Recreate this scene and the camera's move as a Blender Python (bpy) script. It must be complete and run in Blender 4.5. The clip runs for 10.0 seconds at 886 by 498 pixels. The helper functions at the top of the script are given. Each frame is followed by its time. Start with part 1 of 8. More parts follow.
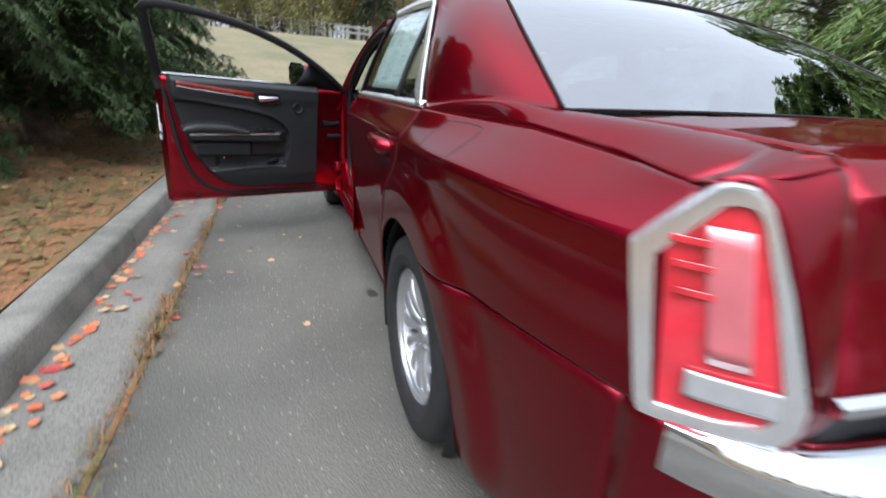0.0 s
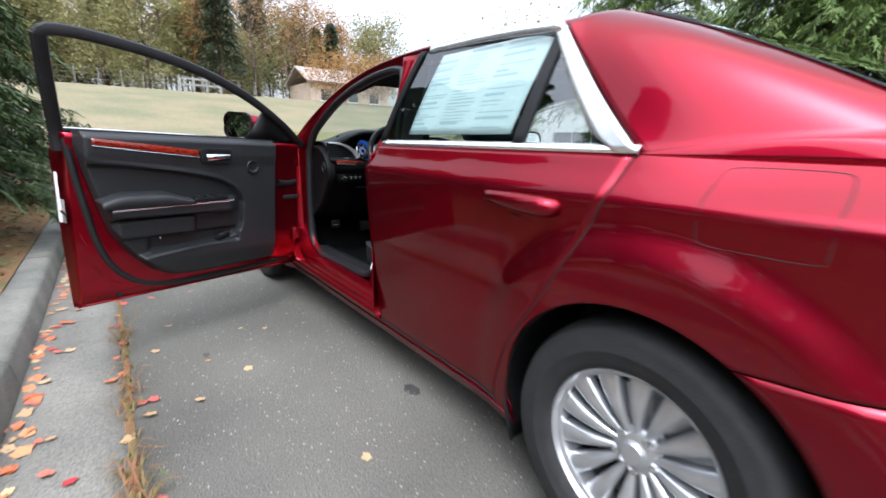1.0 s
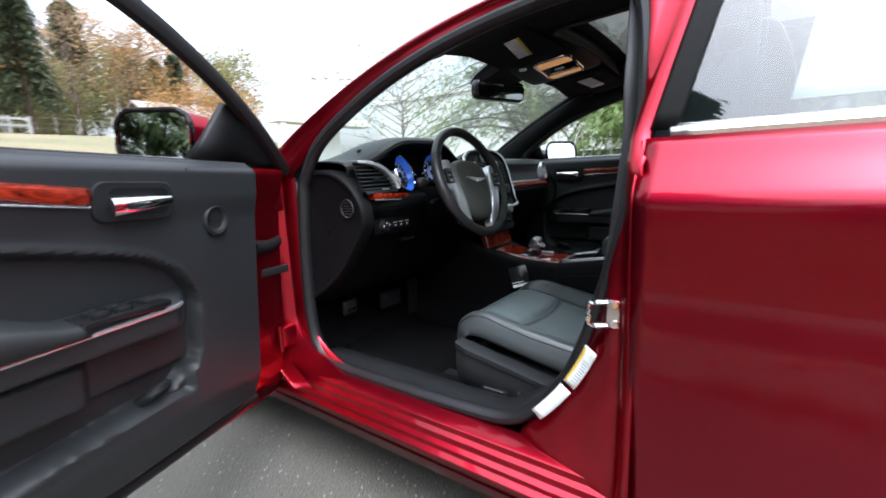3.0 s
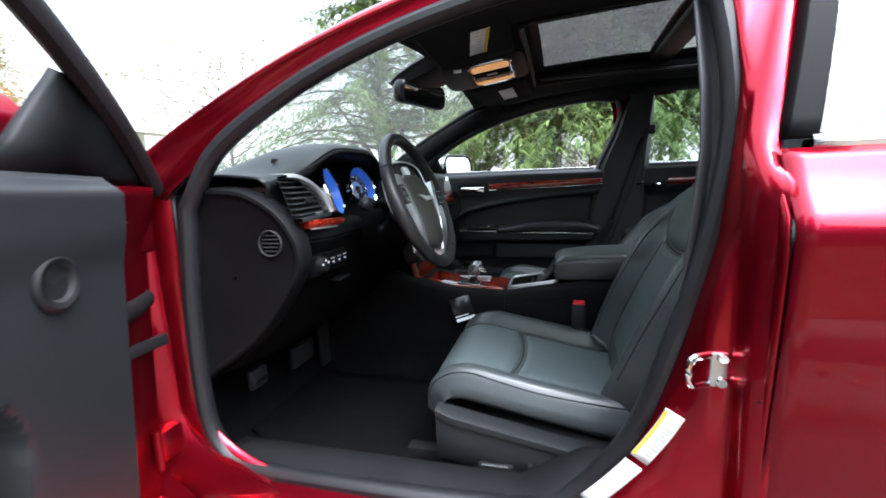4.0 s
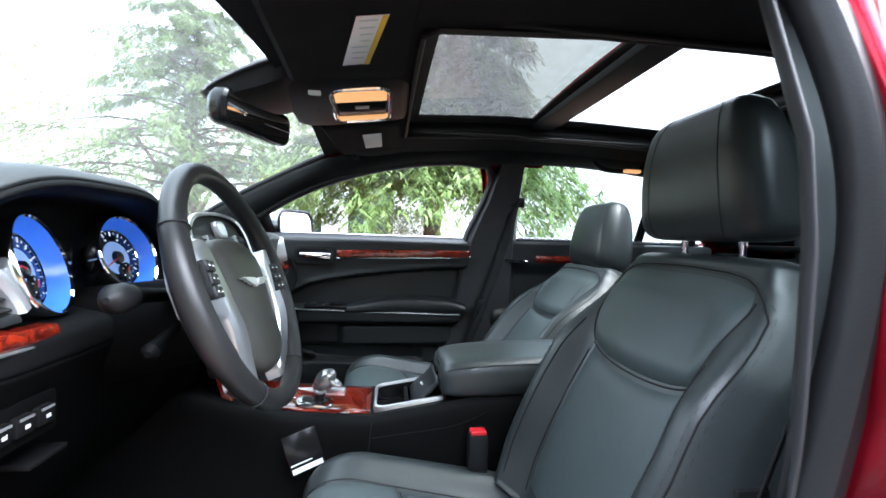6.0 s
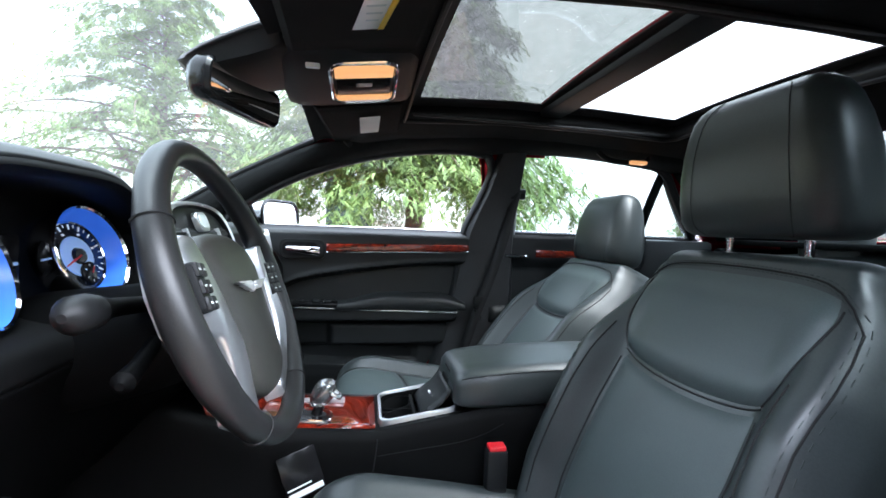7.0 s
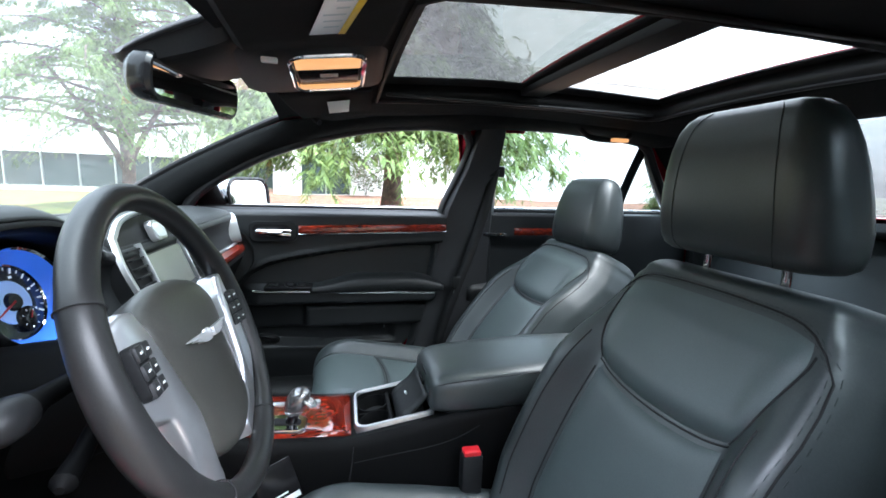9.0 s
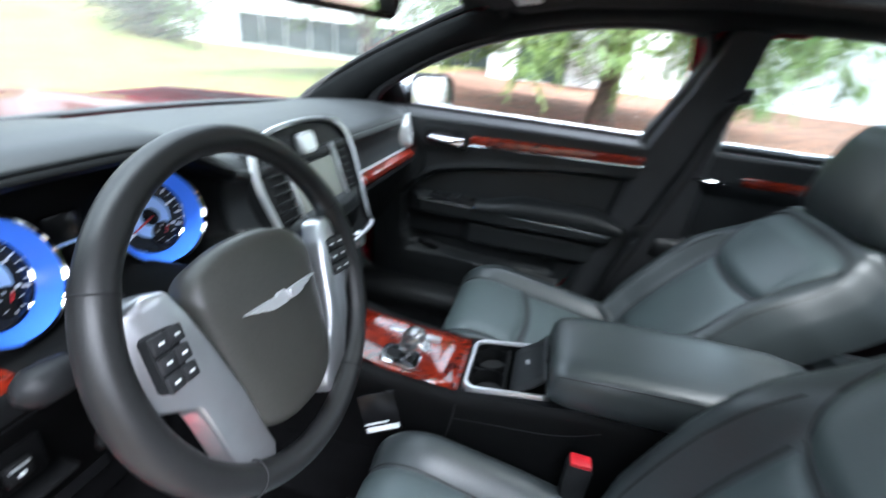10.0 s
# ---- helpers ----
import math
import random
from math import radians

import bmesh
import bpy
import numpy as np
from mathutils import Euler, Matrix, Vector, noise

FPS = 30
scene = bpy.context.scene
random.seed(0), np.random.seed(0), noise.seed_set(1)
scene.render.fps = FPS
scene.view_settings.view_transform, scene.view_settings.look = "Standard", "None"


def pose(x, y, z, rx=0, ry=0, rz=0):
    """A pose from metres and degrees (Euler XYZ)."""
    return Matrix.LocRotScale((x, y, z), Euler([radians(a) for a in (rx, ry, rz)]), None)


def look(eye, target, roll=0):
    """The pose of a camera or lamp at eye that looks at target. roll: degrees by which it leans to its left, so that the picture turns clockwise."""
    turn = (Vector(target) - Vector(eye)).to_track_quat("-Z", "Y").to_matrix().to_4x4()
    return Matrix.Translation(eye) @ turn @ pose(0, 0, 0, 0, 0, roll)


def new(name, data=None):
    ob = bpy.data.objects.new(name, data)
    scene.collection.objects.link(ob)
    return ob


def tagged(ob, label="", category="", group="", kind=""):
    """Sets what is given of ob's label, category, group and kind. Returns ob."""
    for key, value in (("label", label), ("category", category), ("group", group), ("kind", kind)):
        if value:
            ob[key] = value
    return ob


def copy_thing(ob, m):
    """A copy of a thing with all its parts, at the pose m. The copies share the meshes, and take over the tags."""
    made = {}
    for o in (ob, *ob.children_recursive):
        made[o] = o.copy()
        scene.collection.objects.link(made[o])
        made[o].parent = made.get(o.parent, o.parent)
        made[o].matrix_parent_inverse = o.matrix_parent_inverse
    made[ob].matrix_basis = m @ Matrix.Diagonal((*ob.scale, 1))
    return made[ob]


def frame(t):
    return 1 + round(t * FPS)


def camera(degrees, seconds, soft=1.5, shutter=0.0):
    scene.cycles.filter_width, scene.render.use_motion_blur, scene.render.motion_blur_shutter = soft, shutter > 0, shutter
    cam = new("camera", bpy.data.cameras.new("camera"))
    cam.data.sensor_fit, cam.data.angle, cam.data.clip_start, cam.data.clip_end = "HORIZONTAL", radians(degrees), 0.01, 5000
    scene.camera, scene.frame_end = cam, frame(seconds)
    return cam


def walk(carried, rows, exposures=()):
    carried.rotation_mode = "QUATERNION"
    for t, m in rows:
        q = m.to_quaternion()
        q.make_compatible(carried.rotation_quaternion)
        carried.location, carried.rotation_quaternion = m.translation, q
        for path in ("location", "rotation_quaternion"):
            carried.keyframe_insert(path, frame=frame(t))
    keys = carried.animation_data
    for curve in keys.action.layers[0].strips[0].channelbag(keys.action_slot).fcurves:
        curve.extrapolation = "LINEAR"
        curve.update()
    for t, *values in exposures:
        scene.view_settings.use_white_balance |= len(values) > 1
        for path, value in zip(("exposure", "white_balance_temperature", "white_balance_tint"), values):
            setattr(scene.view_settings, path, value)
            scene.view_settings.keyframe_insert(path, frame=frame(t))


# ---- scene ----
cam = camera(91.2, 10.0, soft=1.6, shutter=0.4)
PATH = [
    (0, (-1.268, -1.156, 1.101), (-0.611, 0.6, 0.405), 3.6),
    (0.5, (-1.575, -0.816, 1.088), (-0.683, 0.893, 0.555), 0.3),
    (1, (-1.796, -0.406, 1.061), (-0.617, 1.137, 0.58), 1.1),
    (1.5, (-1.832, 0.038, 1.041), (-0.561, 1.521, 0.615), 3.4),
    (2, (-1.82, 0.413, 1.047), (-0.527, 1.854, 0.545), 2.0),
    (2.5, (-1.756, 0.78, 0.994), (-0.347, 2.118, 0.517), -0.6),
    (2.7, (-1.723, 0.899, 0.995), (-0.263, 2.205, 0.592), -1.7),
    (3.8, (-1.611, 1.471, 1.028), (0.263, 2.088, 0.705), -2.5),
    (4, (-1.565, 1.52, 1.022), (0.339, 2.041, 0.702), -2.3),
    (4.5, (-1.357, 1.603, 1.037), (0.607, 1.903, 0.807), 0.1),
    (5, (-1.228, 1.61, 1.044), (0.769, 1.616, 0.94), 0.9),
    (5.5, (-1.175, 1.635, 1.048), (0.818, 1.475, 0.997), 1.5),
    (7, (-0.996, 1.74, 1.054), (0.97, 1.383, 0.966), 2.2),
    (7.5, (-0.981, 1.742, 1.067), (0.98, 1.359, 0.986), 2.4),
    (8, (-0.968, 1.734, 1.114), (0.985, 1.314, 1.005), 2.1),
    (8.5, (-0.959, 1.726, 1.141), (0.985, 1.289, 0.971), 1.1),
    (9, (-0.952, 1.723, 1.169), (0.972, 1.274, 0.858), 2.1),
    (9.5, (-0.905, 1.712, 1.235), (1.009, 1.309, 0.818), 3.7),
    (10, (-0.759, 1.63, 1.248), (1.019, 1.995, 0.409), 6.7),
]
walk(cam, [(t, look(eye, target, roll)) for t, eye, target, roll in PATH],
     exposures=[(0.0, 0.75, 5900, 10), (0.5, 0.9, 5900, 10), (1.0, 1.15, 5900, 10), (2.5, 1.3, 5900, 10), (4.0, 2.05, 5800, 10), (4.5, 2.32, 5800, 10), (5.0, 2.88, 5750, 10), (5.5, 2.92, 5700, 10), (7.0, 2.85, 5700, 10), (9.0, 2.9, 5700, 10), (10.0, 2.8, 5700, 10)])

# ---- light: a bright overcast sky ----
world = bpy.data.worlds.new("overcast_sky")
scene.world = world
world.use_nodes = True
wn, wl = world.node_tree.nodes, world.node_tree.links
sky = wn.new("ShaderNodeTexSky")
sky.sky_type, sky.sun_disc = "NISHITA", False
sky.sun_elevation, sky.sun_rotation = radians(62), radians(220)
sky.dust_density, sky.air_density = 4.0, 1.2
pale = wn.new("ShaderNodeHueSaturation")
pale.inputs["Saturation"].default_value = 0.22
wl.new(sky.outputs[0], pale.inputs["Color"])
# an overcast sky is brightest overhead
tc, sep, hi, mul = wn.new("ShaderNodeTexCoord"), wn.new("ShaderNodeSeparateXYZ"), wn.new("ShaderNodeMapRange"), wn.new("ShaderNodeVectorMath")
hi.inputs[3].default_value, hi.inputs[4].default_value = 0.85, 2.3
mul.operation = "SCALE"
wl.new(tc.outputs["Generated"], sep.inputs[0])
wl.new(sep.outputs["Z"], hi.inputs[0])
wl.new(pale.outputs[0], mul.inputs[0])
wl.new(hi.outputs[0], mul.inputs["Scale"])
wl.new(mul.outputs[0], wn["Background"].inputs[0])
wn["Background"].inputs[1].default_value = 0.15
sun = new("sun", bpy.data.lights.new("sun", "SUN"))
sun.data.energy, sun.data.angle, sun.data.color = 0.6, radians(90), (1.0, 0.98, 0.96)
sun.matrix_world = look((-4, -4, 14), (0, 1, 0))


# ---- helpers for building ----
def link_mesh(name, bm, mat, smooth=True, angle=40):
    me = bpy.data.meshes.new(name)
    bm.normal_update()
    bm.to_mesh(me)
    bm.free()
    for m in (mat if isinstance(mat, (list, tuple)) else [mat]):
        me.materials.append(m)
    if smooth:
        me.shade_smooth()
        me.set_sharp_from_angle(angle=radians(angle))
    else:
        me.shade_flat()
    return new(name, me)


def part(name, bm, material, parent, label="", thick=0.0, smooth=True, angle=40, bevel=0.0):
    ob = link_mesh(name, bm, material, smooth, angle)
    ob.parent = parent
    if label:
        ob["label"] = label
    if thick:
        s = ob.modifiers.new("solid", "SOLIDIFY")
        s.thickness, s.offset, s.use_even_offset = thick, -1.0, False
    if bevel:
        b = ob.modifiers.new("bevel", "BEVEL")
        b.width, b.segments, b.limit_method, b.angle_limit = bevel, 2, "ANGLE", radians(50)
    return ob


def thing(name, label, category, group="", kind="", at=(0, 0, 0)):
    ob = new(name)
    ob.empty_display_size = 0.1
    ob.location = at
    return tagged(ob, label, category, group, kind)


def solo(name, bm, mat, label, category="", group="", kind="", **kw):
    return tagged(part(name, bm, mat, None, **kw), label, category, group, kind)


def curve(pts, n):
    """n points along a smooth line through pts, evenly by length."""
    p = np.array(pts, float)
    if len(p) == 2:
        return p[0] + (p[1] - p[0]) * np.linspace(0, 1, n)[:, None]
    q = np.vstack([2 * p[0] - p[1], p, 2 * p[-1] - p[-2]])
    out = []
    for i in range(1, len(q) - 2):
        a, b, c, d = q[i - 1:i + 3]
        t = np.linspace(0, 1, 24, endpoint=False)[:, None]
        out.append(0.5 * (2 * b + (c - a) * t + (2 * a - 5 * b + 4 * c - d) * t ** 2 + (3 * b - a - 3 * c + d) * t ** 3))
    out = np.vstack(out + [p[-1:]])
    s = np.r_[0, np.cumsum(np.linalg.norm(np.diff(out, axis=0), axis=1))]
    return np.stack([np.interp(np.linspace(0, s[-1], n), s, out[:, k]) for k in range(out.shape[1])], 1)


def poly(pts, n):
    """n points along straight pieces, evenly by length."""
    p = np.array(pts, float)
    s = np.r_[0, np.cumsum(np.linalg.norm(np.diff(p, axis=0), axis=1))]
    return np.stack([np.interp(np.linspace(0, s[-1], n), s, p[:, k]) for k in range(p.shape[1])], 1)


def grid(P, flip=False, bm=None, wrap=False, caps=False):
    """A sheet through the points P[i, j]; wrap closes it along j."""
    bm = bm or bmesh.new()
    P = np.asarray(P, float)
    nu, nv = P.shape[:2]
    vs = [[bm.verts.new(P[i, j]) for j in range(nv)] for i in range(nu)]
    for i in range(nu - 1):
        for j in range(nv if wrap else nv - 1):
            k = (j + 1) % nv
            f = [vs[i][j], vs[i + 1][j], vs[i + 1][k], vs[i][k]]
            bm.faces.new(f[::-1] if flip else f)
    if caps:
        bm.faces.new(vs[0] if flip else vs[0][::-1])
        bm.faces.new(vs[-1][::-1] if flip else vs[-1])
    return bm


def ruled(a, b, nv):
    t = np.linspace(0, 1, nv)[None, :, None]
    return a[:, None] * (1 - t) + b[:, None] * t


def coons(c0, c1, d0, d1):
    """Patch between c0 (v=0), c1 (v=1), along u, and d0 (u=0), d1 (u=1), along v."""
    nu, nv = len(c0), len(d0)
    u, v = np.linspace(0, 1, nu)[:, None, None], np.linspace(0, 1, nv)[None, :, None]
    A = c0[:, None] * (1 - v) + c1[:, None] * v
    B = d0[None] * (1 - u) + d1[None] * u
    C = (1 - u) * (1 - v) * c0[0] + u * (1 - v) * c0[-1] + (1 - u) * v * c1[0] + u * v * c1[-1]
    return A + B - C


def box(x0, x1, y0, y1, z0, z1, r=0.0, seg=2, bm=None, m=None):
    own = bmesh.new()
    bmesh.ops.create_cube(own, size=1.0)
    for v in own.verts:
        v.co = Vector((x0 + (v.co.x + 0.5) * (x1 - x0), y0 + (v.co.y + 0.5) * (y1 - y0), z0 + (v.co.z + 0.5) * (z1 - z0)))
    if r:
        bmesh.ops.bevel(own, geom=own.edges[:], offset=r, segments=seg, affect="EDGES", profile=0.5)
    if m is not None:
        own.transform(m)
    return join(bm, own)


def join(bm, own):
    if bm is None:
        return own
    me = bpy.data.meshes.new("tmp")
    own.to_mesh(me)
    own.free()
    bm.from_mesh(me)
    bpy.data.meshes.remove(me)
    return bm


def tube(pts, r, n=8, bm=None, flat=1.0, up=(0, 0, 1), closed=False, caps=True):
    """A tube along pts; r a number or one for each point; flat squeezes it along up."""
    p = np.array(pts, float)
    rr = np.full(len(p), r) if np.isscalar(r) else np.array(r, float)
    d = np.gradient(p, axis=0)
    if closed:
        d = np.roll(p, -1, 0) - np.roll(p, 1, 0)
    d /= np.linalg.norm(d, axis=1)[:, None] + 1e-9
    a = np.cross(d, np.array(up, float))
    bad = np.linalg.norm(a, axis=1) < 1e-3
    a[bad] = np.cross(d[bad], (1.0, 0.02, 0))
    a /= np.linalg.norm(a, axis=1)[:, None]
    b = np.cross(a, d)
    t = np.linspace(0, 2 * np.pi, n, endpoint=False)
    P = p[:, None] + rr[:, None, None] * (a[:, None] * np.cos(t)[None, :, None] + flat * b[:, None] * np.sin(t)[None, :, None])
    if closed:
        P = np.concatenate([P, P[:1]])
    own = grid(P, wrap=True, caps=caps and not closed)
    if closed:
        bmesh.ops.remove_doubles(own, verts=own.verts[:], dist=1e-6)
    return join(bm, own)


def spin(profile, centre, axis, n=32, bm=None, caps=False):
    """Turns (radius, height) pairs about an axis through centre."""
    z = Vector(axis).normalized()
    x = z.orthogonal().normalized()
    y = z.cross(x)
    t = np.linspace(0, 2 * np.pi, n, endpoint=False)
    P = [[Vector(centre) + z * h + (x * math.cos(a) + y * math.sin(a)) * r for a in t] for r, h in profile]
    return join(bm, grid(np.array(P), wrap=True, caps=caps))


def frame_of(centre, ahead, up=(0, 0, 1)):
    """A pose whose -y looks along ahead, z near up."""
    y = -Vector(ahead).normalized()
    x = y.cross(Vector(up)).normalized()
    z = x.cross(y)
    return Matrix.Translation(centre) @ Matrix((x, y, z)).transposed().to_4x4()


def rrect(w, h, r, n=6):
    """Rounded rectangle outline about 0, as (a, b) pairs."""
    out = []
    for cx, cy, s in ((w / 2 - r, h / 2 - r, 0), (-w / 2 + r, h / 2 - r, 90), (-w / 2 + r, -h / 2 + r, 180), (w / 2 - r, -h / 2 + r, 270)):
        for k in range(n + 1):
            a = radians(s + 90 * k / n)
            out.append((cx + r * math.cos(a), cy + r * math.sin(a)))
    return np.array(out)


def plate(outline, depth, m, r=0.0, bm=None):
    """A slab whose outline lies in the local x-z plane, from y=0 to y=depth, set by the pose m; r rounds the y=0 rim."""
    o = np.array(outline, float)
    c = o.mean(0)
    k = [(0.0, 1.0), (r * 0.3, 1.0), (r, 1.0), (depth, 1.0)] if r else [(0, 1.0), (depth, 1.0)]
    rings = []
    size = np.linalg.norm(o - c, axis=1).max()
    for i, (y, s) in enumerate(k):
        q = o.copy()
        if r and i < 2:
            q = c + (o - c) * (1 - (r if i == 0 else 0.3 * r) / size)
        rings.append([m @ Vector((a, y, b)) for a, b in q])
    return join(bm, grid(np.array(rings), wrap=True, caps=True))


def mirror(bm):
    for v in bm.verts:
        v.co.x = -v.co.x
    bmesh.ops.reverse_faces(bm, faces=bm.faces[:])
    return bm


# ---- materials ----
def material(name, base, rough=0.5, metal=0.0, var=0.0, scale=8.0, base2=None, bump=0.0, bump_scale=60.0, coat=0.0, rvar=0.0, spec=0.5, fine=0.0, fine_scale=300.0):
    m = bpy.data.materials.new(name)
    m.use_nodes = True
    n, l = m.node_tree.nodes, m.node_tree.links
    b = n["Principled BSDF"]
    b.inputs["Roughness"].default_value, b.inputs["Metallic"].default_value = rough, metal
    b.inputs["Specular IOR Level"].default_value = spec
    b.inputs["Coat Weight"].default_value, b.inputs["Coat Roughness"].default_value = coat, 0.04
    b.inputs["Base Color"].default_value = (*base, 1)
    co = n.new("ShaderNodeTexCoord")
    if base2 or var:
        no = n.new("ShaderNodeTexNoise")
        no.inputs["Scale"].default_value, no.inputs["Detail"].default_value = scale, 6
        l.new(co.outputs["Object"], no.inputs["Vector"])
        mix = n.new("ShaderNodeMix")
        mix.data_type = "RGBA"
        mix.inputs[6].default_value = (*base, 1)
        mix.inputs[7].default_value = (*(base2 or [c * (1 - var) for c in base]), 1)
        ramp = n.new("ShaderNodeMapRange")
        ramp.inputs[1].default_value, ramp.inputs[2].default_value = 0.35, 0.65
        l.new(no.outputs[0], ramp.inputs[0])
        l.new(ramp.outputs[0], mix.inputs[0])
        last = mix.outputs[2]
        if fine:
            nf = n.new("ShaderNodeTexNoise")
            nf.inputs["Scale"].default_value, nf.inputs["Detail"].default_value = fine_scale, 3
            l.new(co.outputs["Object"], nf.inputs["Vector"])
            rf = n.new("ShaderNodeMapRange")
            rf.inputs[1].default_value, rf.inputs[2].default_value = 0.3, 0.7
            rf.inputs[3].default_value, rf.inputs[4].default_value = 1 - fine, 1 + fine
            l.new(nf.outputs[0], rf.inputs[0])
            mul = n.new("ShaderNodeVectorMath")
            mul.operation = "SCALE"
            l.new(last, mul.inputs[0])
            l.new(rf.outputs[0], mul.inputs["Scale"])
            last = mul.outputs[0]
        l.new(last, b.inputs["Base Color"])
        if rvar:
            rr = n.new("ShaderNodeMapRange")
            rr.inputs[3].default_value, rr.inputs[4].default_value = rough - rvar, rough + rvar
            l.new(ramp.outputs[0], rr.inputs[0])
            l.new(rr.outputs[0], b.inputs["Roughness"])
    if bump:
        nb = n.new("ShaderNodeTexNoise")
        nb.inputs["Scale"].default_value, nb.inputs["Detail"].default_value = bump_scale, 5
        l.new(co.outputs["Object"], nb.inputs["Vector"])
        bp = n.new("ShaderNodeBump")
        bp.inputs["Strength"].default_value, bp.inputs["Distance"].default_value = bump, 0.01
        l.new(nb.outputs[0], bp.inputs["Height"])
        l.new(bp.outputs[0], b.inputs["Normal"])
    return m


def glassy(name, tint, rough=0.0, gloss=1.0, least=0.07, milk=0.0, graze=0.80):
    """Thin car glass: clear with a tint, and a mirror gloss by Fresnel."""
    m = bpy.data.materials.new(name)
    m.use_nodes = True
    n, l = m.node_tree.nodes, m.node_tree.links
    n.remove(n["Principled BSDF"])
    tr, gl, mx, lw = (n.new("ShaderNode" + k) for k in ("BsdfTransparent", "BsdfGlossy", "MixShader", "LayerWeight"))
    pw, fr = n.new("ShaderNodeMath"), n.new("ShaderNodeMath")
    pw.operation, fr.operation = "POWER", "MULTIPLY_ADD"
    pw.inputs[1].default_value, fr.inputs[1].default_value, fr.inputs[2].default_value = 4.5, graze, least
    tr.inputs[0].default_value = (*tint, 1)
    gl.inputs["Roughness"].default_value = rough
    gl.inputs[0].default_value = (gloss, gloss, gloss, 1)
    lw.inputs["Blend"].default_value = 0.5
    l.new(lw.outputs["Facing"], pw.inputs[0])
    l.new(pw.outputs[0], fr.inputs[0])
    l.new(fr.outputs[0], mx.inputs[0])
    l.new(tr.outputs[0], mx.inputs[1])
    l.new(gl.outputs[0], mx.inputs[2])
    last = mx
    if milk:
        # a film of fog and rain scatters the light
        df, m2, no, mr = (n.new("ShaderNode" + k) for k in ("BsdfTranslucent", "MixShader", "TexNoise", "MapRange"))
        no.inputs["Scale"].default_value, no.inputs["Detail"].default_value = 22, 6
        mr.inputs[1].default_value, mr.inputs[2].default_value, mr.inputs[3].default_value, mr.inputs[4].default_value = 0.3, 0.7, milk * 0.6, milk * 1.4
        df.inputs[0].default_value = (0.8, 0.8, 0.78, 1)
        l.new(no.outputs[0], mr.inputs[0])
        l.new(mr.outputs[0], m2.inputs[0])
        l.new(mx.outputs[0], m2.inputs[1])
        l.new(df.outputs[0], m2.inputs[2])
        last = m2
    l.new(last.outputs[0], n["Material Output"].inputs[0])
    return m


def glowing(name, colour, strength):
    m = bpy.data.materials.new(name)
    m.use_nodes = True
    b = m.node_tree.nodes["Principled BSDF"]
    b.inputs["Base Color"].default_value = (*colour, 1)
    b.inputs["Emission Color"].default_value = (*colour, 1)
    b.inputs["Emission Strength"].default_value = strength
    b.inputs["Roughness"].default_value = 0.25
    return m


PAINT = material("red_metallic_paint", (0.25, 0.005, 0.019), 0.40, 0.97, base2=(0.225, 0.004, 0.016), scale=3, coat=0.72, fine=0.12, fine_scale=900)
JAMB = material("red_jamb_paint", (0.40, 0.008, 0.024), 0.30, 0.92, var=0.15, scale=14, coat=0.5)
PAINT.node_tree.nodes["Principled BSDF"].inputs["Coat IOR"].default_value = 1.40
for m_ in (PAINT, JAMB):
    m_.node_tree.nodes["Principled BSDF"].inputs["Coat Roughness"].default_value = 0.05
    m_.node_tree.nodes["Principled BSDF"].inputs["Specular Tint"].default_value = (0.28, 0.015, 0.035, 1)
CHROME = material("chrome", (0.82, 0.83, 0.85), 0.07, 1.0, var=0.08, scale=20, rvar=0.03)
RIMCHROME = material("wet_satin_chrome", (0.86, 0.87, 0.89), 0.24, 0.85, var=0.06, scale=20)
SATIN = material("satin_silver", (0.62, 0.63, 0.65), 0.3, 0.85, var=0.08, scale=30)
ALLOY = material("painted_alloy", (0.58, 0.59, 0.61), 0.28, 0.8, var=0.12, scale=18)
TYRE = material("tyre_rubber", (0.016, 0.016, 0.017), 0.75, var=0.35, scale=30, bump=0.25, bump_scale=220)
RUBBER = material("black_rubber", (0.010, 0.010, 0.0112), 0.55, spec=0.3, var=0.3, scale=25, bump=0.1, bump_scale=300)
BLACK = material("black_gloss_trim", (0.010, 0.010, 0.011), 0.16, spec=0.26, var=0.2, scale=12)
PLASTIC = material("black_grained_plastic", (0.012, 0.0126, 0.0135), 0.46, spec=0.22, var=0.2, scale=9, bump=0.06, bump_scale=900, fine=0.1)
# PLASTIC darkened: shade about the lower dash is put into the colour
SHADEPLASTIC = material("shade_dark_plastic", (0.0045, 0.0047, 0.005), 0.58, spec=0.10, var=0.2, scale=9, bump=0.06, bump_scale=900, fine=0.1)
# still darker copy of PLASTIC, with the knee area's deep shade in its colour
DEEPSHADE = material("deep_shade_plastic", (0.0025, 0.0026, 0.0028), 0.6, spec=0.05, var=0.2, scale=9, bump=0.06, bump_scale=900, fine=0.1)
SOFT = material("soft_touch_dash", (0.016, 0.0175, 0.019), 0.46, spec=0.40, var=0.15, scale=5, bump=0.07, bump_scale=600, fine=0.1)
LEATHER = material("black_leather", (0.040, 0.048, 0.050), 0.36, spec=0.6, var=0.15, scale=6, bump=0.045, bump_scale=450, rvar=0.05, fine=0.08)
LEATHER2 = material("perforated_leather", (0.070, 0.090, 0.092), 0.42, spec=0.6, var=0.12, scale=7, bump=0.06, bump_scale=700, fine=0.12, fine_scale=700)
CARPET = material("black_carpet", (0.006, 0.006, 0.0065), 0.95, spec=0.03, var=0.4, scale=40, bump=0.6, bump_scale=700)
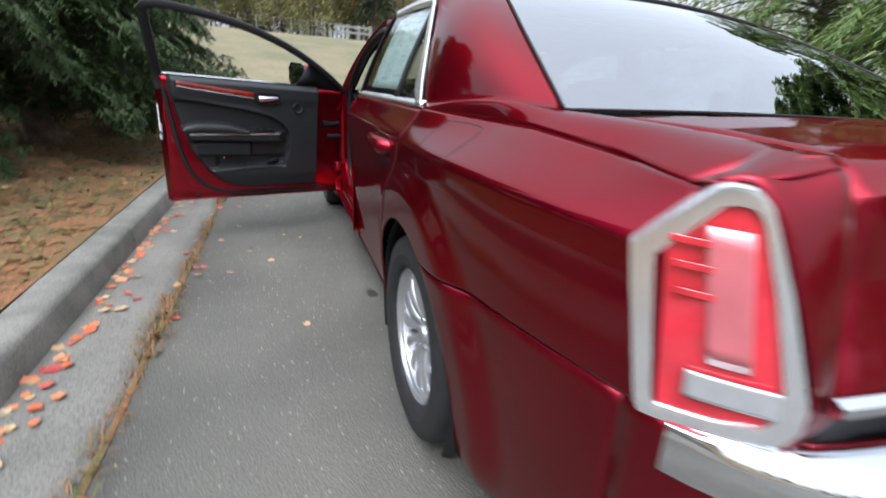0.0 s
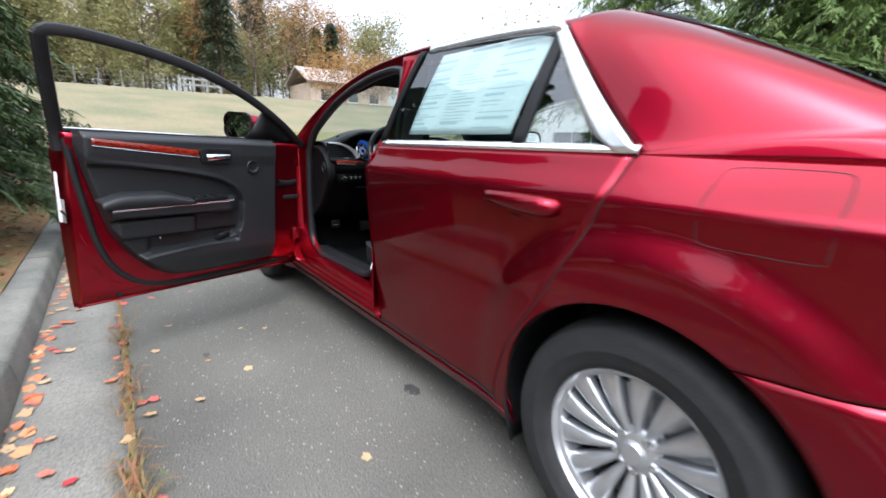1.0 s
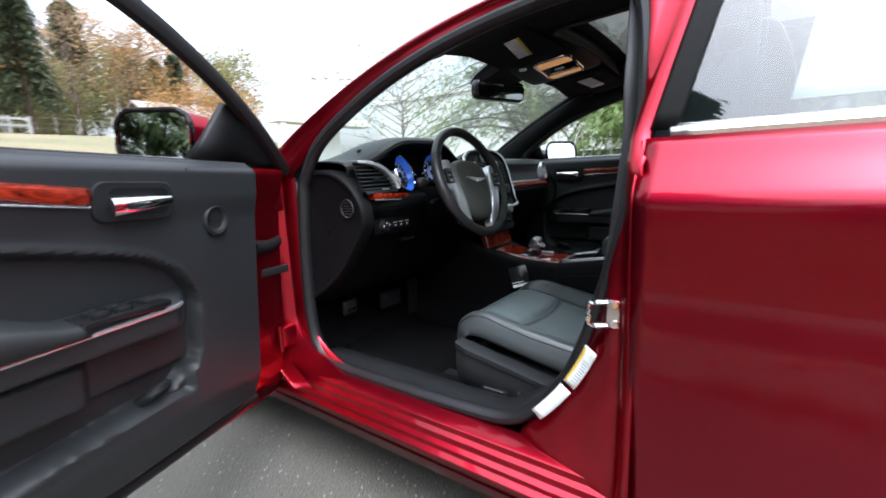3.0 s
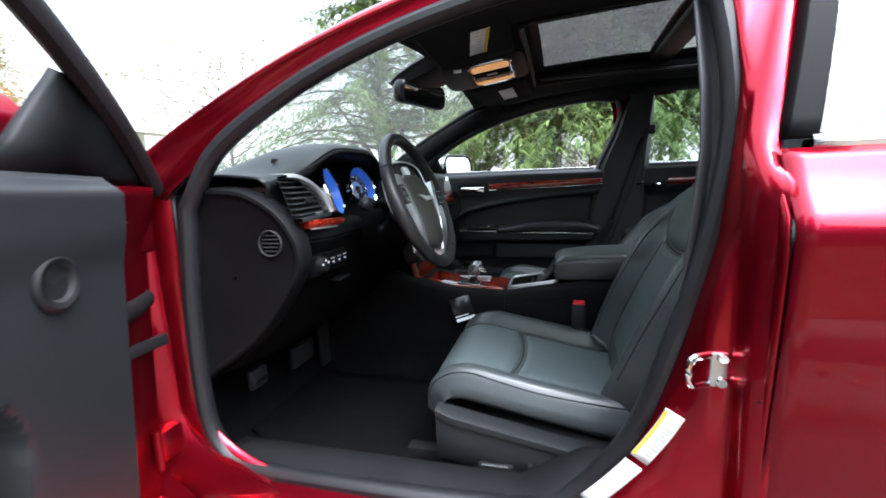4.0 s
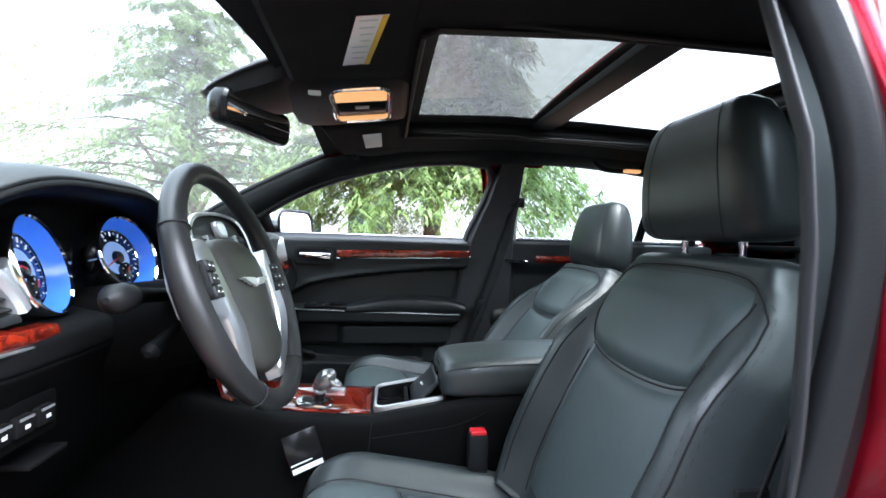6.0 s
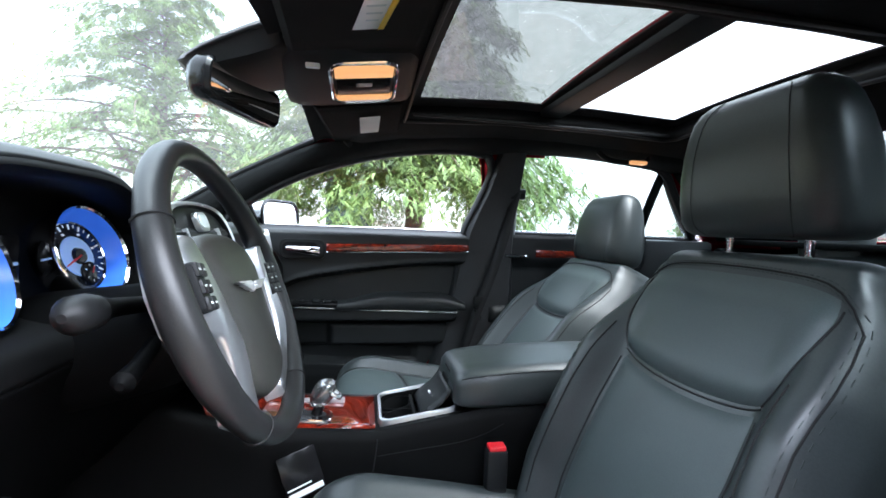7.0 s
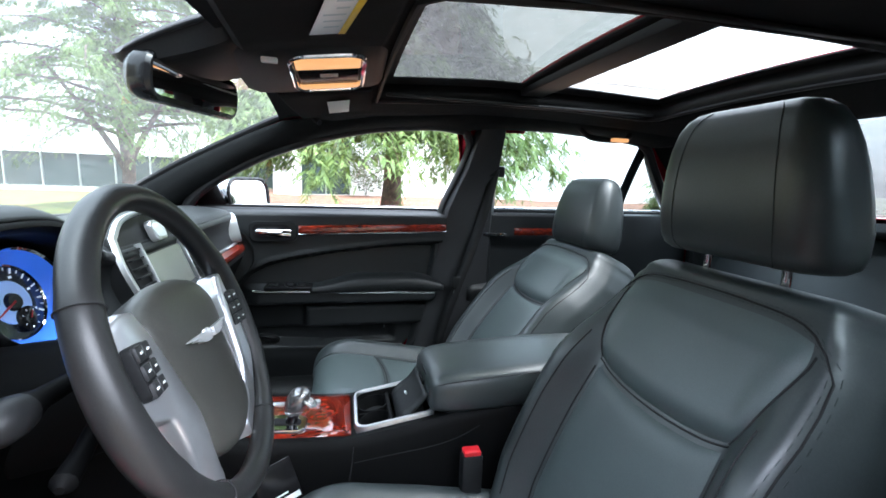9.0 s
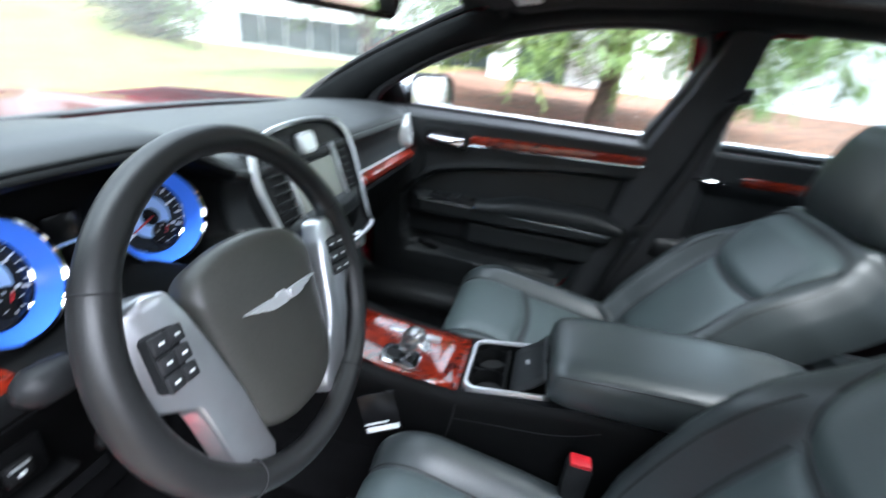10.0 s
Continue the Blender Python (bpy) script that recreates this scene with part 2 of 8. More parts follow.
HEADLINER = material("dark_headliner_cloth", (0.015, 0.0158, 0.0165), 0.9, spec=0.06, var=0.15, scale=20, bump=0.2, bump_scale=800)
SEALRUB = material("grey_black_seal_rubber", (0.012, 0.0125, 0.014), 0.42, spec=0.42, var=0.2, scale=25, bump=0.05, bump_scale=300)
SILVERED = material("silver_painted_plastic", (0.44, 0.45, 0.46), 0.38, 0.35, var=0.08, scale=30)
LINING = material("dark_grey_moulded_lining", (0.030, 0.031, 0.034), 0.55, spec=0.35, var=0.12, scale=12, bump=0.08, bump_scale=700, fine=0.1)
THREAD = material("dark_thread", (0.030, 0.036, 0.038), 0.7)
# for dark seams, and for shade painted into wells and recesses
SEAM_SHADE = material("seam_and_shade_black", (0.008, 0.008, 0.009), 0.8)
GLASS = glassy("clear_glass", (0.93, 0.96, 0.95))
TINTED = glassy("tinted_glass", (0.60, 0.69, 0.69), least=0.10)
ROOFGLASS = glassy("smoked_roof_glass", (0.075, 0.081, 0.066), least=0.02, milk=0.024, graze=0.10)
ROOFCLEAR = glassy("wet_roof_glass", (0.50, 0.51, 0.48), least=0.03, milk=0.05, graze=0.2)
SCREEN = glassy("wet_windscreen", (0.72, 0.78, 0.74), milk=0.032)
QUARTER = glassy("dark_tinted_glass", (0.50, 0.56, 0.55), least=0.16)
REARGLASS = glassy("rear_window_glass", (0.20, 0.24, 0.25), least=0.42, milk=0.04)
MIRROR = material("mirror_silver", (0.9, 0.9, 0.9), 0.02, 1.0)
PAPER = material("white_paper", (0.84, 0.88, 0.87), 0.7, var=0.06, scale=6)
INK = material("dark_ink", (0.05, 0.06, 0.06), 0.7)
YELLOW = material("yellow_label", (0.75, 0.55, 0.05), 0.6)
REDPL = material("red_plastic", (0.62, 0.02, 0.03), 0.35)


def wood_material():
    m = material("burl_wood_veneer", (0.20, 0.028, 0.008), 0.12, coat=1.0)
    n, l = m.node_tree.nodes, m.node_tree.links
    co, no, ra = n.new("ShaderNodeTexCoord"), n.new("ShaderNodeTexNoise"), n.new("ShaderNodeValToRGB")
    mp = n.new("ShaderNodeMapping")
    mp.inputs["Scale"].default_value = (18, 9, 26)
    no.inputs["Scale"].default_value, no.inputs["Detail"].default_value, no.inputs["Distortion"].default_value = 2.0, 8, 2.2
    ra.color_ramp.elements[0].position, ra.color_ramp.elements[1].position = 0.32, 0.68
    ra.color_ramp.elements[0].color, ra.color_ramp.elements[1].color = (0.050, 0.004, 0.003, 1), (0.29, 0.024, 0.008, 1)
    l.new(co.outputs["Object"], mp.inputs[0])
    l.new(mp.outputs[0], no.inputs["Vector"])
    l.new(no.outputs[0], ra.inputs[0])
    l.new(ra.outputs[0], n["Principled BSDF"].inputs["Base Color"])
    return m


WOOD = wood_material()
ASPHALT = material("worn_asphalt", (0.122, 0.117, 0.101), 0.85, base2=(0.085, 0.081, 0.071), scale=1.3, bump=0.8, bump_scale=160, fine=0.6, fine_scale=170)
CONCRETE = material("weathered_concrete", (0.20, 0.192, 0.168), 0.85, base2=(0.115, 0.115, 0.098), scale=4, bump=0.6, bump_scale=120, fine=0.3, fine_scale=120)
LITTER = material("needle_litter_soil", (0.21, 0.095, 0.042), 0.95, base2=(0.095, 0.085, 0.030), scale=5, bump=1.0, bump_scale=70, fine=0.5, fine_scale=160)
MULCH = material("bark_mulch", (0.17, 0.075, 0.04), 0.95, base2=(0.08, 0.04, 0.022), scale=5, bump=1.0, bump_scale=40, fine=0.5, fine_scale=90)
GRASS = material("dry_field_grass", (0.16, 0.13, 0.075), 0.95, base2=(0.10, 0.10, 0.05), scale=0.35, bump=0.8, bump_scale=8, fine=0.3, fine_scale=14)
LAWN = material("lawn", (0.085, 0.105, 0.022), 0.95, base2=(0.135, 0.105, 0.03), scale=0.8, bump=0.8, bump_scale=20, fine=0.3, fine_scale=30)
BARK = material("bark", (0.12, 0.082, 0.062), 0.9, base2=(0.06, 0.042, 0.033), scale=9, bump=1.0, bump_scale=30, fine=0.4, fine_scale=80)
WALLWHITE = material("white_stucco", (0.60, 0.61, 0.60), 0.8, var=0.08, scale=0.7, bump=0.2, bump_scale=30)
DARKGLASS = material("dark_window_glass", (0.035, 0.050, 0.050), 0.12, var=0.3, scale=0.5)
ROOFING = material("grey_shingles", (0.30, 0.25, 0.22), 0.9, var=0.3, scale=3)


def foliage(name, a, b, c=None):
    """Leaf colours that vary from clump to clump."""
    m = material(name, a, 0.65)
    n, l = m.node_tree.nodes, m.node_tree.links
    g, r = n.new("ShaderNodeNewGeometry"), n.new("ShaderNodeValToRGB")
    r.color_ramp.elements[0].color, r.color_ramp.elements[1].color = (*a, 1), (*b, 1)
    if c:
        e = r.color_ramp.elements.new(0.55)
        e.color = (*c, 1)
    l.new(g.outputs["Random Per Island"], r.inputs[0])
    bs = n["Principled BSDF"]
    l.new(r.outputs[0], bs.inputs["Base Color"])
    tl, ad = n.new("ShaderNodeBsdfTranslucent"), n.new("ShaderNodeMixShader")
    l.new(r.outputs[0], tl.inputs[0])
    ad.inputs[0].default_value = 0.3
    l.new(bs.outputs[0], ad.inputs[1])
    l.new(tl.outputs[0], ad.inputs[2])
    l.new(ad.outputs[0], n["Material Output"].inputs[0])
    return m


SPRUCE = foliage("cedar_needles", (0.021, 0.042, 0.010), (0.068, 0.105, 0.028), (0.036, 0.062, 0.015))
CEDAR = foliage("light_cedar_needles", (0.060, 0.105, 0.020), (0.145, 0.20, 0.05), (0.10, 0.155, 0.034))
GUTTER = material("gutter_concrete", (0.175, 0.168, 0.146), 0.88, base2=(0.125, 0.12, 0.105), scale=3, bump=0.7, bump_scale=130, fine=0.4, fine_scale=150)
CONIFER = foliage("far_conifer_needles", (0.05, 0.065, 0.035), (0.095, 0.115, 0.06))
AUTUMN = foliage("autumn_leaves", (0.34, 0.15, 0.03), (0.42, 0.22, 0.07), (0.26, 0.16, 0.06))
YELLOWG = foliage("yellowing_leaves", (0.16, 0.16, 0.05), (0.26, 0.23, 0.09), (0.20, 0.19, 0.07))
BUFF = foliage("buff_leaves", (0.24, 0.17, 0.10), (0.33, 0.22, 0.12))

# ---- ground ----
def smooth(a, b, v):
    t = np.clip((np.asarray(v, float) - a) / (b - a), 0, 1)
    return t * t * (3 - 2 * t)


def height(x, y):
    """The lie of the land: level drive, bank beside the kerb, hill ahead, raised bed at the other side."""
    x, y = np.asarray(x, float), np.asarray(y, float)
    hill = 5.0 * smooth(11, 48, y) * (1 - smooth(0.62, 0.85, x / (np.abs(y) + 5)))
    bank = (0.13 + 0.10 * np.clip(-2.42 - x, 0, 12)) * smooth(2.40, 2.44, -x) * (1 - smooth(9, 14, y))
    bed = 0.42 * smooth(3.0, 10, x) * (1 - smooth(6, 12, y))
    return -0.03 + hill + bank + bed


xs = np.concatenate([np.linspace(-260, -20, 13), np.linspace(-18, -4, 15), np.linspace(-3.6, -2.46, 12), np.linspace(-2.43, -2.36, 4), np.linspace(-2, 4, 10), np.linspace(4.5, 20, 26), np.linspace(23, 60, 14), np.linspace(80, 300, 8)])
ys = np.concatenate([np.linspace(-260, -20, 10), np.linspace(-18, 12, 61), np.linspace(13, 60, 40), np.linspace(70, 320, 10)])
GX, GY = np.meshgrid(xs, ys, indexing="ij")
bump = np.array([[noise.noise((a * 0.6, b * 0.6, 0)) for b in ys] for a in xs]) * np.where(np.abs(GX + 0.0) < 2.4, 0, 0.05)
ground = solo("ground", grid(np.stack([GX, GY, height(GX, GY) + bump], -1)), GRASS, "dry rough grass field rising to a wooded hill", "ground", kind="structure")

road = solo("road", grid(np.array([[(a, b, 0.0) for b in np.linspace(-30, 15, 46)] for a in np.linspace(-1.85, 3.2, 8)])), ASPHALT, "worn grey asphalt drive with fine pale stones", "road", kind="structure", thick=0.08)
gutter = solo("gutter", grid(np.array([[(a + 0.012 * noise.noise((b * 1.7, 0, 3)) * (a > -1.9), b, 0.003 + 0.012 * (a < -2.1)) for b in np.linspace(-30, 15, 181)] for a in (-2.215, -2.1, -1.98, -1.862)])), GUTTER, "pale concrete gutter strip beside the kerb", "gutter", kind="structure", thick=0.08)

kerb = thing("kerb", "weathered concrete kerb along the drive", "kerb", kind="structure")
for k in range(15):
    a, b = -14 + 2.0 * k + 0.004, -12 + 2.0 * k - 0.004
    pr = [(-2.41, -0.1), (-2.41, 0.125), (-2.40, 0.14), (-2.385, 0.147), (-2.275, 0.145), (-2.25, 0.135), (-2.238, 0.115), (-2.205, -0.1)]
    rows = [[(x + 0.006 * noise.noise((y * 2.1, x, z)), y, z + 0.006 * noise.noise((y * 3, z * 5, 1))) for x, z in pr] for y in np.linspace(a, b, 13)]
    part("kerb_stone", grid(np.array(rows), caps=True, flip=True), CONCRETE, kerb, angle=60)

# litter bank beside the kerb, bed of bark mulch at the other side
GX, GY = np.meshgrid(np.linspace(-7, -2.400, 50), np.linspace(-8, 12, 160), indexing="ij")
lift = np.array([[0.028 * noise.noise((a * 2.2, b * 2.2, 5)) + 0.012 * noise.noise((a * 9, b * 9, 7)) for b in GY[0]] for a in GX[:, 0]])
solo("leaf_litter_ground", grid(np.stack([GX, GY, height(np.minimum(GX, -2.45), GY) + 0.045 + np.maximum(lift, -0.02) * np.clip((-2.41 - GX) * 8, 0, 1)], -1)), LITTER, "brown needle and leaf litter on the bank", "ground", kind="structure")
GX, GY = np.meshgrid(np.linspace(3.3, 21, 50), np.linspace(-14, 5.4, 60), indexing="ij")
lift = np.array([[0.08 * noise.noise((a * 0.8, b * 0.8, 5)) for b in GY[0]] for a in GX[:, 0]])
solo("mulch_bed", grid(np.stack([GX, GY, height(GX, GY) + 0.09 + lift], -1)), MULCH, "bed of red-brown bark mulch", "ground", kind="structure")
GX, GY = np.meshgrid(np.linspace(4, 24, 20), np.linspace(5.4, 24, 24), indexing="ij")
solo("lawn", grid(np.stack([GX, GY, np.maximum(height(GX, GY), -0.03) + 0.06], -1)), LAWN, "strip of yellow-green lawn", "lawn", kind="structure")


# ---- buildings ----
def block(name, label, x0, x1, y0, y1, z0, z1, openings, mat=WALLWHITE):
    """A building whose face at x0 looks over the drive; openings: (y0, y1, z0, z1, panes)."""
    b = thing(name, label, "building")
    edges = sorted({y0, y1, *[v for o in openings for v in o[:2]]})
    wall = lambda *c: part("wall", box(*c), mat, b, smooth=False)
    for a, c in zip(edges, edges[1:]):
        holes = sorted((o[2], o[3]) for o in openings if o[0] <= a and o[1] >= c)
        z = z0
        for h0, h1 in holes:
            if h0 > z:
                wall(x0, x0 + 0.3, a, c, z, h0)
            z = h1
        wall(x0, x0 + 0.3, a, c, z, z1)
    wall(x0 + 0.3, x1, y0, y0 + 0.3, z0, z1)
    wall(x0 + 0.3, x1, y1 - 0.3, y1, z0, z1)
    wall(x1 - 0.3, x1, y0 + 0.3, y1 - 0.3, z0, z1)
    part("roof", box(x0 - 0.15, x1 + 0.15, y0 - 0.15, y1 + 0.15, z1, z1 + 0.35), mat, b, smooth=False)
    for p, q, r, s, n in openings:
        w = part("window", box(x0 + 0.2, x0 + 0.23, p, q, r, s), DARKGLASS, b, smooth=False)
        for k in range(n + 1):
            yy = p + (q - p) * k / n
            part("mullion", box(x0 + 0.12, x0 + 0.2, max(yy - 0.03, p), min(yy + 0.03, q), r, s), SATIN, w, smooth=False)
        part("sill", box(x0 - 0.05, x0 + 0.2, p, q, r - 0.06, r - 0.001), SATIN, w, smooth=False)
    return b


office = block("office_building", "white office building with dark recessed glazing", 16.0, 24.0, -16.0, 4.2, 0.2, 5.4,
               [(1.45, 3.25, 0.5, 3.4, 2)])
block("office_building", "long white building with a dark ribbon window", 24.0, 34.0, 4.6, 26.0, 0.0, 6.2,
              [(5.0, 20.6, 0.25, 1.85, 10), (5.0, 12.4, 3.9, 5.2, 5)])
sign_wall = thing("sign_wall", "white entrance block with a black letter A", "building")
part("wall", box(17.5, 20.5, 26.5, 27.0, 0.3, 6.0), WALLWHITE, sign_wall, smooth=False)
part("canopy", box(14.5, 22.5, 25.0, 26.4, 4.4, 4.9), WALLWHITE, sign_wall, smooth=False)
part("column", box(14.7, 15.1, 25.1, 25.5, 0.3, 4.4), WALLWHITE, sign_wall, smooth=False)
letter = bpy.data.curves.new("letter", "FONT")
letter.body, letter.size, letter.extrude = "A", 1.0, 0.02
lo = new("letter", letter)
letter.materials.append(INK)
lo.matrix_world = pose(18.2, 26.47, 3.3, 90, 0, 0)
lo.parent = sign_wall


def house(x, y, z):
    h = thing("house", "tan house with a grey gable roof on the hill", "house", at=(0, 0, 0))
    part("wall", box(x - 5, x + 5, y, y + 7, z - 1, z + 2.6), BUFFWALL, h, smooth=False)
    g = np.array([[(x - 5.5, y - 0.5, z + 2.5), (x - 5.5, y + 3.5, z + 4.4), (x - 5.5, y + 7.5, z + 2.5)], [(x + 5.5, y - 0.5, z + 2.5), (x + 5.5, y + 3.5, z + 4.4), (x + 5.5, y + 7.5, z + 2.5)]])
    part("roof", grid(g, flip=True), ROOFING, h, thick=0.2, smooth=False)
    for k in (-3.2, 0.2, 3.0):
        w = part("window", box(x + k - 0.6, x + k + 0.6, y - 0.04, y + 0.05, z + 0.7, z + 1.9), DARKGLASS, h, smooth=False)
        part("window_frame", box(x + k - 0.7, x + k + 0.7, y - 0.03, y - 0.002, z + 0.55, z + 0.68), WALLWHITE, w, smooth=False)
    part("door", box(x - 1.6, x - 0.7, y - 0.05, y + 0.05, z - 0.2, z + 1.9), REDDOOR, h, smooth=False)


BUFFWALL = material("tan_siding", (0.42, 0.33, 0.25), 0.8, var=0.15, scale=1.5)
REDDOOR = material("red_door", (0.35, 0.04, 0.03), 0.6)
house(22.5, 50.0, 4.75)

WIRE = material("dull_wire", (0.26, 0.26, 0.24), 0.7, var=0.2, scale=3)
fence = thing("fence", "wire fence with thin pale posts along the field", "fence")
for k in range(26):
    x = -18 + 1.5 * k
    z = float(height(x, 46))
    part("post", tube([(x, 46, z - 0.1), (x, 46, z + 1.35)], 0.03, 6), WIRE, fence)
for h in (1.3, 0.9, 0.5):
    part("rail", tube([(-18 + 1.5 * k, 46, float(height(-18 + 1.5 * k, 46)) + h) for k in range(26)], 0.008, 5), WIRE, fence)
gate = thing("field_gate", "weathered grey wooden rail gate in the field", "gate")
for k in range(4):
    x = 3.6 + 1.0 * k
    part("post", box(x - 0.06, x + 0.06, 42, 42.12, float(height(x, 42)) - 0.2, float(height(x, 42)) + 1.2), WIRE, gate, smooth=False)
for h in (0.5, 0.95):
    part("rail", box(3.6, 6.6, 42.03, 42.09, float(height(5, 42)) + h, float(height(5, 42)) + h + 0.14), WIRE, gate, smooth=False)
pole = solo("utility_pole", tube([(25.5, 43, 2), (25.5, 43, 9.0)], [0.11, 0.08], 8), WALLWHITE, "pale slender pole beside the road", "pole")


# ---- trees ----
def mesh_of(name, verts, faces, mat):
    me = bpy.data.meshes.new(name)
    me.from_pydata(np.asarray(verts).tolist(), [], np.asarray(faces).tolist())
    me.materials.append(mat)
    me.update()
    return me


def sprays(rng, seeds, ways, size, fingers=9, droop=0.42):
    """Flat hanging sprays of slim needle fingers, one island each finger pair."""
    n = len(seeds)
    ways = ways / (np.linalg.norm(ways, axis=1)[:, None] + 1e-9)
    side = np.cross(ways, (0, 0, 1.0))
    side /= np.linalg.norm(side, axis=1)[:, None] + 1e-9
    V, F = [], []
    s = size * rng.uniform(0.6, 1.3, n)[:, None]
    for k in range(fingers):
        f = k / (fingers - 1)
        base = seeds + ways * s * 0.75 * f - np.array([0, 0, 1.0]) * s * droop * f * f
        sgn = (-1) ** k
        tip = base + (side * sgn * rng.uniform(0.25, 0.55, n)[:, None] + ways * rng.uniform(0.3, 0.6, n)[:, None] - np.array([0, 0, 1.0]) * rng.uniform(0.05, 0.5, n)[:, None] * droop * 1.6) * s * (1.1 - 0.5 * f)
        wd = ways * s * 0.12
        up = np.array([0, 0, 1.0]) * s * rng.uniform(-0.04, 0.04, n)[:, None]
        m = len(V) * n
        V += [base - wd, base + wd + up, tip]
        i = np.arange(n)
        F.append(np.stack([m + i, m + n + i, m + 2 * n + i], 1))
    return np.concatenate(V), np.concatenate(F)


def conifer(label, x, y, z, tall, radius, first, seed, needles, limbs=70, per=34, size=0.30, lean=0.0, bend=0.25, fork=False, stout=1.0):
    """A conifer with bare lower trunk, drooping limbs and hanging sprays."""
    rng = np.random.default_rng(seed)
    t = thing("conifer_tree", label, "tree", at=(x, y, z))
    hs = np.linspace(0, tall, 9)
    stem = np.stack([0.03 * np.sin(hs * 1.3 + seed), 0.03 * np.cos(hs * 1.7) - 0.03, hs - 0.2], 1)
    part("trunk", tube(stem, stout * np.interp(hs, [0, 0.4, tall], [0.035 * tall ** 0.75 + 0.06, 0.026 * tall ** 0.75 + 0.04, 0.02]), 12), BARK, t)
    wood, S, W = bmesh.new(), [], []
    if fork:
        for a in (0.6, 2.2, 4.6):
            q = np.linspace(0, 1, 6)
            tube(np.stack([np.cos(a) * 1.3 * q ** 1.2, np.sin(a) * 1.3 * q ** 1.2, 1.0 + 2.2 * q], 1), np.linspace(0.075, 0.03, 6), 8, wood)
    for k in range(limbs):
        h = first + (tall * 0.97 - first) * (k + rng.uniform(0, 1)) / limbs
        a = k * 2.4 + rng.uniform(-0.3, 0.3)
        r = radius * (1 - 0.85 * (h - first) / (tall - first)) ** 0.8 * rng.uniform(0.65, 1.1)
        q = np.linspace(0, 1, 7)
        out = np.stack([np.cos(a + 0.25 * q) * r * q, np.sin(a + 0.25 * q) * r * q, h + 0.12 * r * np.sin(q * 3) - bend * r * q ** 2], 1)
        tube(out, np.linspace(0.012 + 0.008 * r, 0.004, 7), 5, wood)
        c = curve(out, per)
        d = np.gradient(c, axis=0)
        for rep in range(2):
            sel = rng.uniform(0, 1, per) < np.linspace(0.35, 1.0, per)
            jit = rng.normal(0, 0.06 * r, (per, 3)) * (1, 1, 0.5)
            S.append((c + jit)[sel])
            W.append((d / (np.linalg.norm(d, axis=1)[:, None] + 1e-9) + rng.normal(0, 0.7, (per, 3)) * (1, 1, 0.35))[sel])
    part("limb_wood", wood, BARK, t)
    V, F = sprays(rng, np.concatenate(S), np.concatenate(W), size)
    crown = new("crown", mesh_of("crown", V, F, needles))
    crown.parent = t
    return t


conifer("dark green conifer with low drooping boughs on the bank", -3.75, 4.9, 0.2, 5.2, 1.95, 0.35, 3, SPRUCE, 140, 130, 0.14, bend=0.2)
conifer("dark green conifer with low drooping boughs on the bank", -4.0, 8.0, 0.2, 6.0, 2.3, 0.25, 5, SPRUCE, 120, 110, 0.18, bend=0.2)
conifer("thick-trunked conifer beside the kerb", -4.7, 2.3, 0.35, 5.0, 1.8, 0.9, 8, SPRUCE, 110, 110, 0.16, bend=0.2)
# two unseen conifers, added to darken the reflections in the car's flank
conifer("dark green conifer with low drooping boughs on the bank", -5.6, -0.9, 0.4, 3.8, 1.9, 0.3, 71, SPRUCE, 70, 70, 0.20, bend=0.2)
conifer("dark green conifer with low drooping boughs on the bank", -6.2, -4.6, 0.4, 4.4, 2.1, 0.3, 73, SPRUCE, 70, 70, 0.20, bend=0.2)
conifer("dark green conifer on the bank beside the drive", -13.0, -7.0, 0.9, 6.0, 2.2, 0.4, 61, SPRUCE, 90, 80, 0.20, bend=0.2)
conifer("dark green conifer on the bank beside the drive", -14.5, -13.5, 0.9, 6.5, 2.4, 0.4, 63, SPRUCE, 80, 70, 0.22, bend=0.2)
conifer("light green cedar with hanging boughs in the mulch bed", 6.9, 0.9, 0.2, 5.8, 3.3, 1.55, 13, CEDAR, 130, 165, 0.19, bend=0.26, stout=1.5)
conifer("light green cedar with a forked trunk and wide airy boughs", 10.4, 6.5, 0.1, 6.6, 4.0, 1.75, 17, CEDAR, 88, 150, 0.135, bend=0.22, fork=True)
conifer("green cedar with hanging boughs behind the drive", 9.5, -8.5, 0.1, 3.6, 2.0, 0.8, 21, CEDAR, 80, 90, 0.20, bend=0.30)


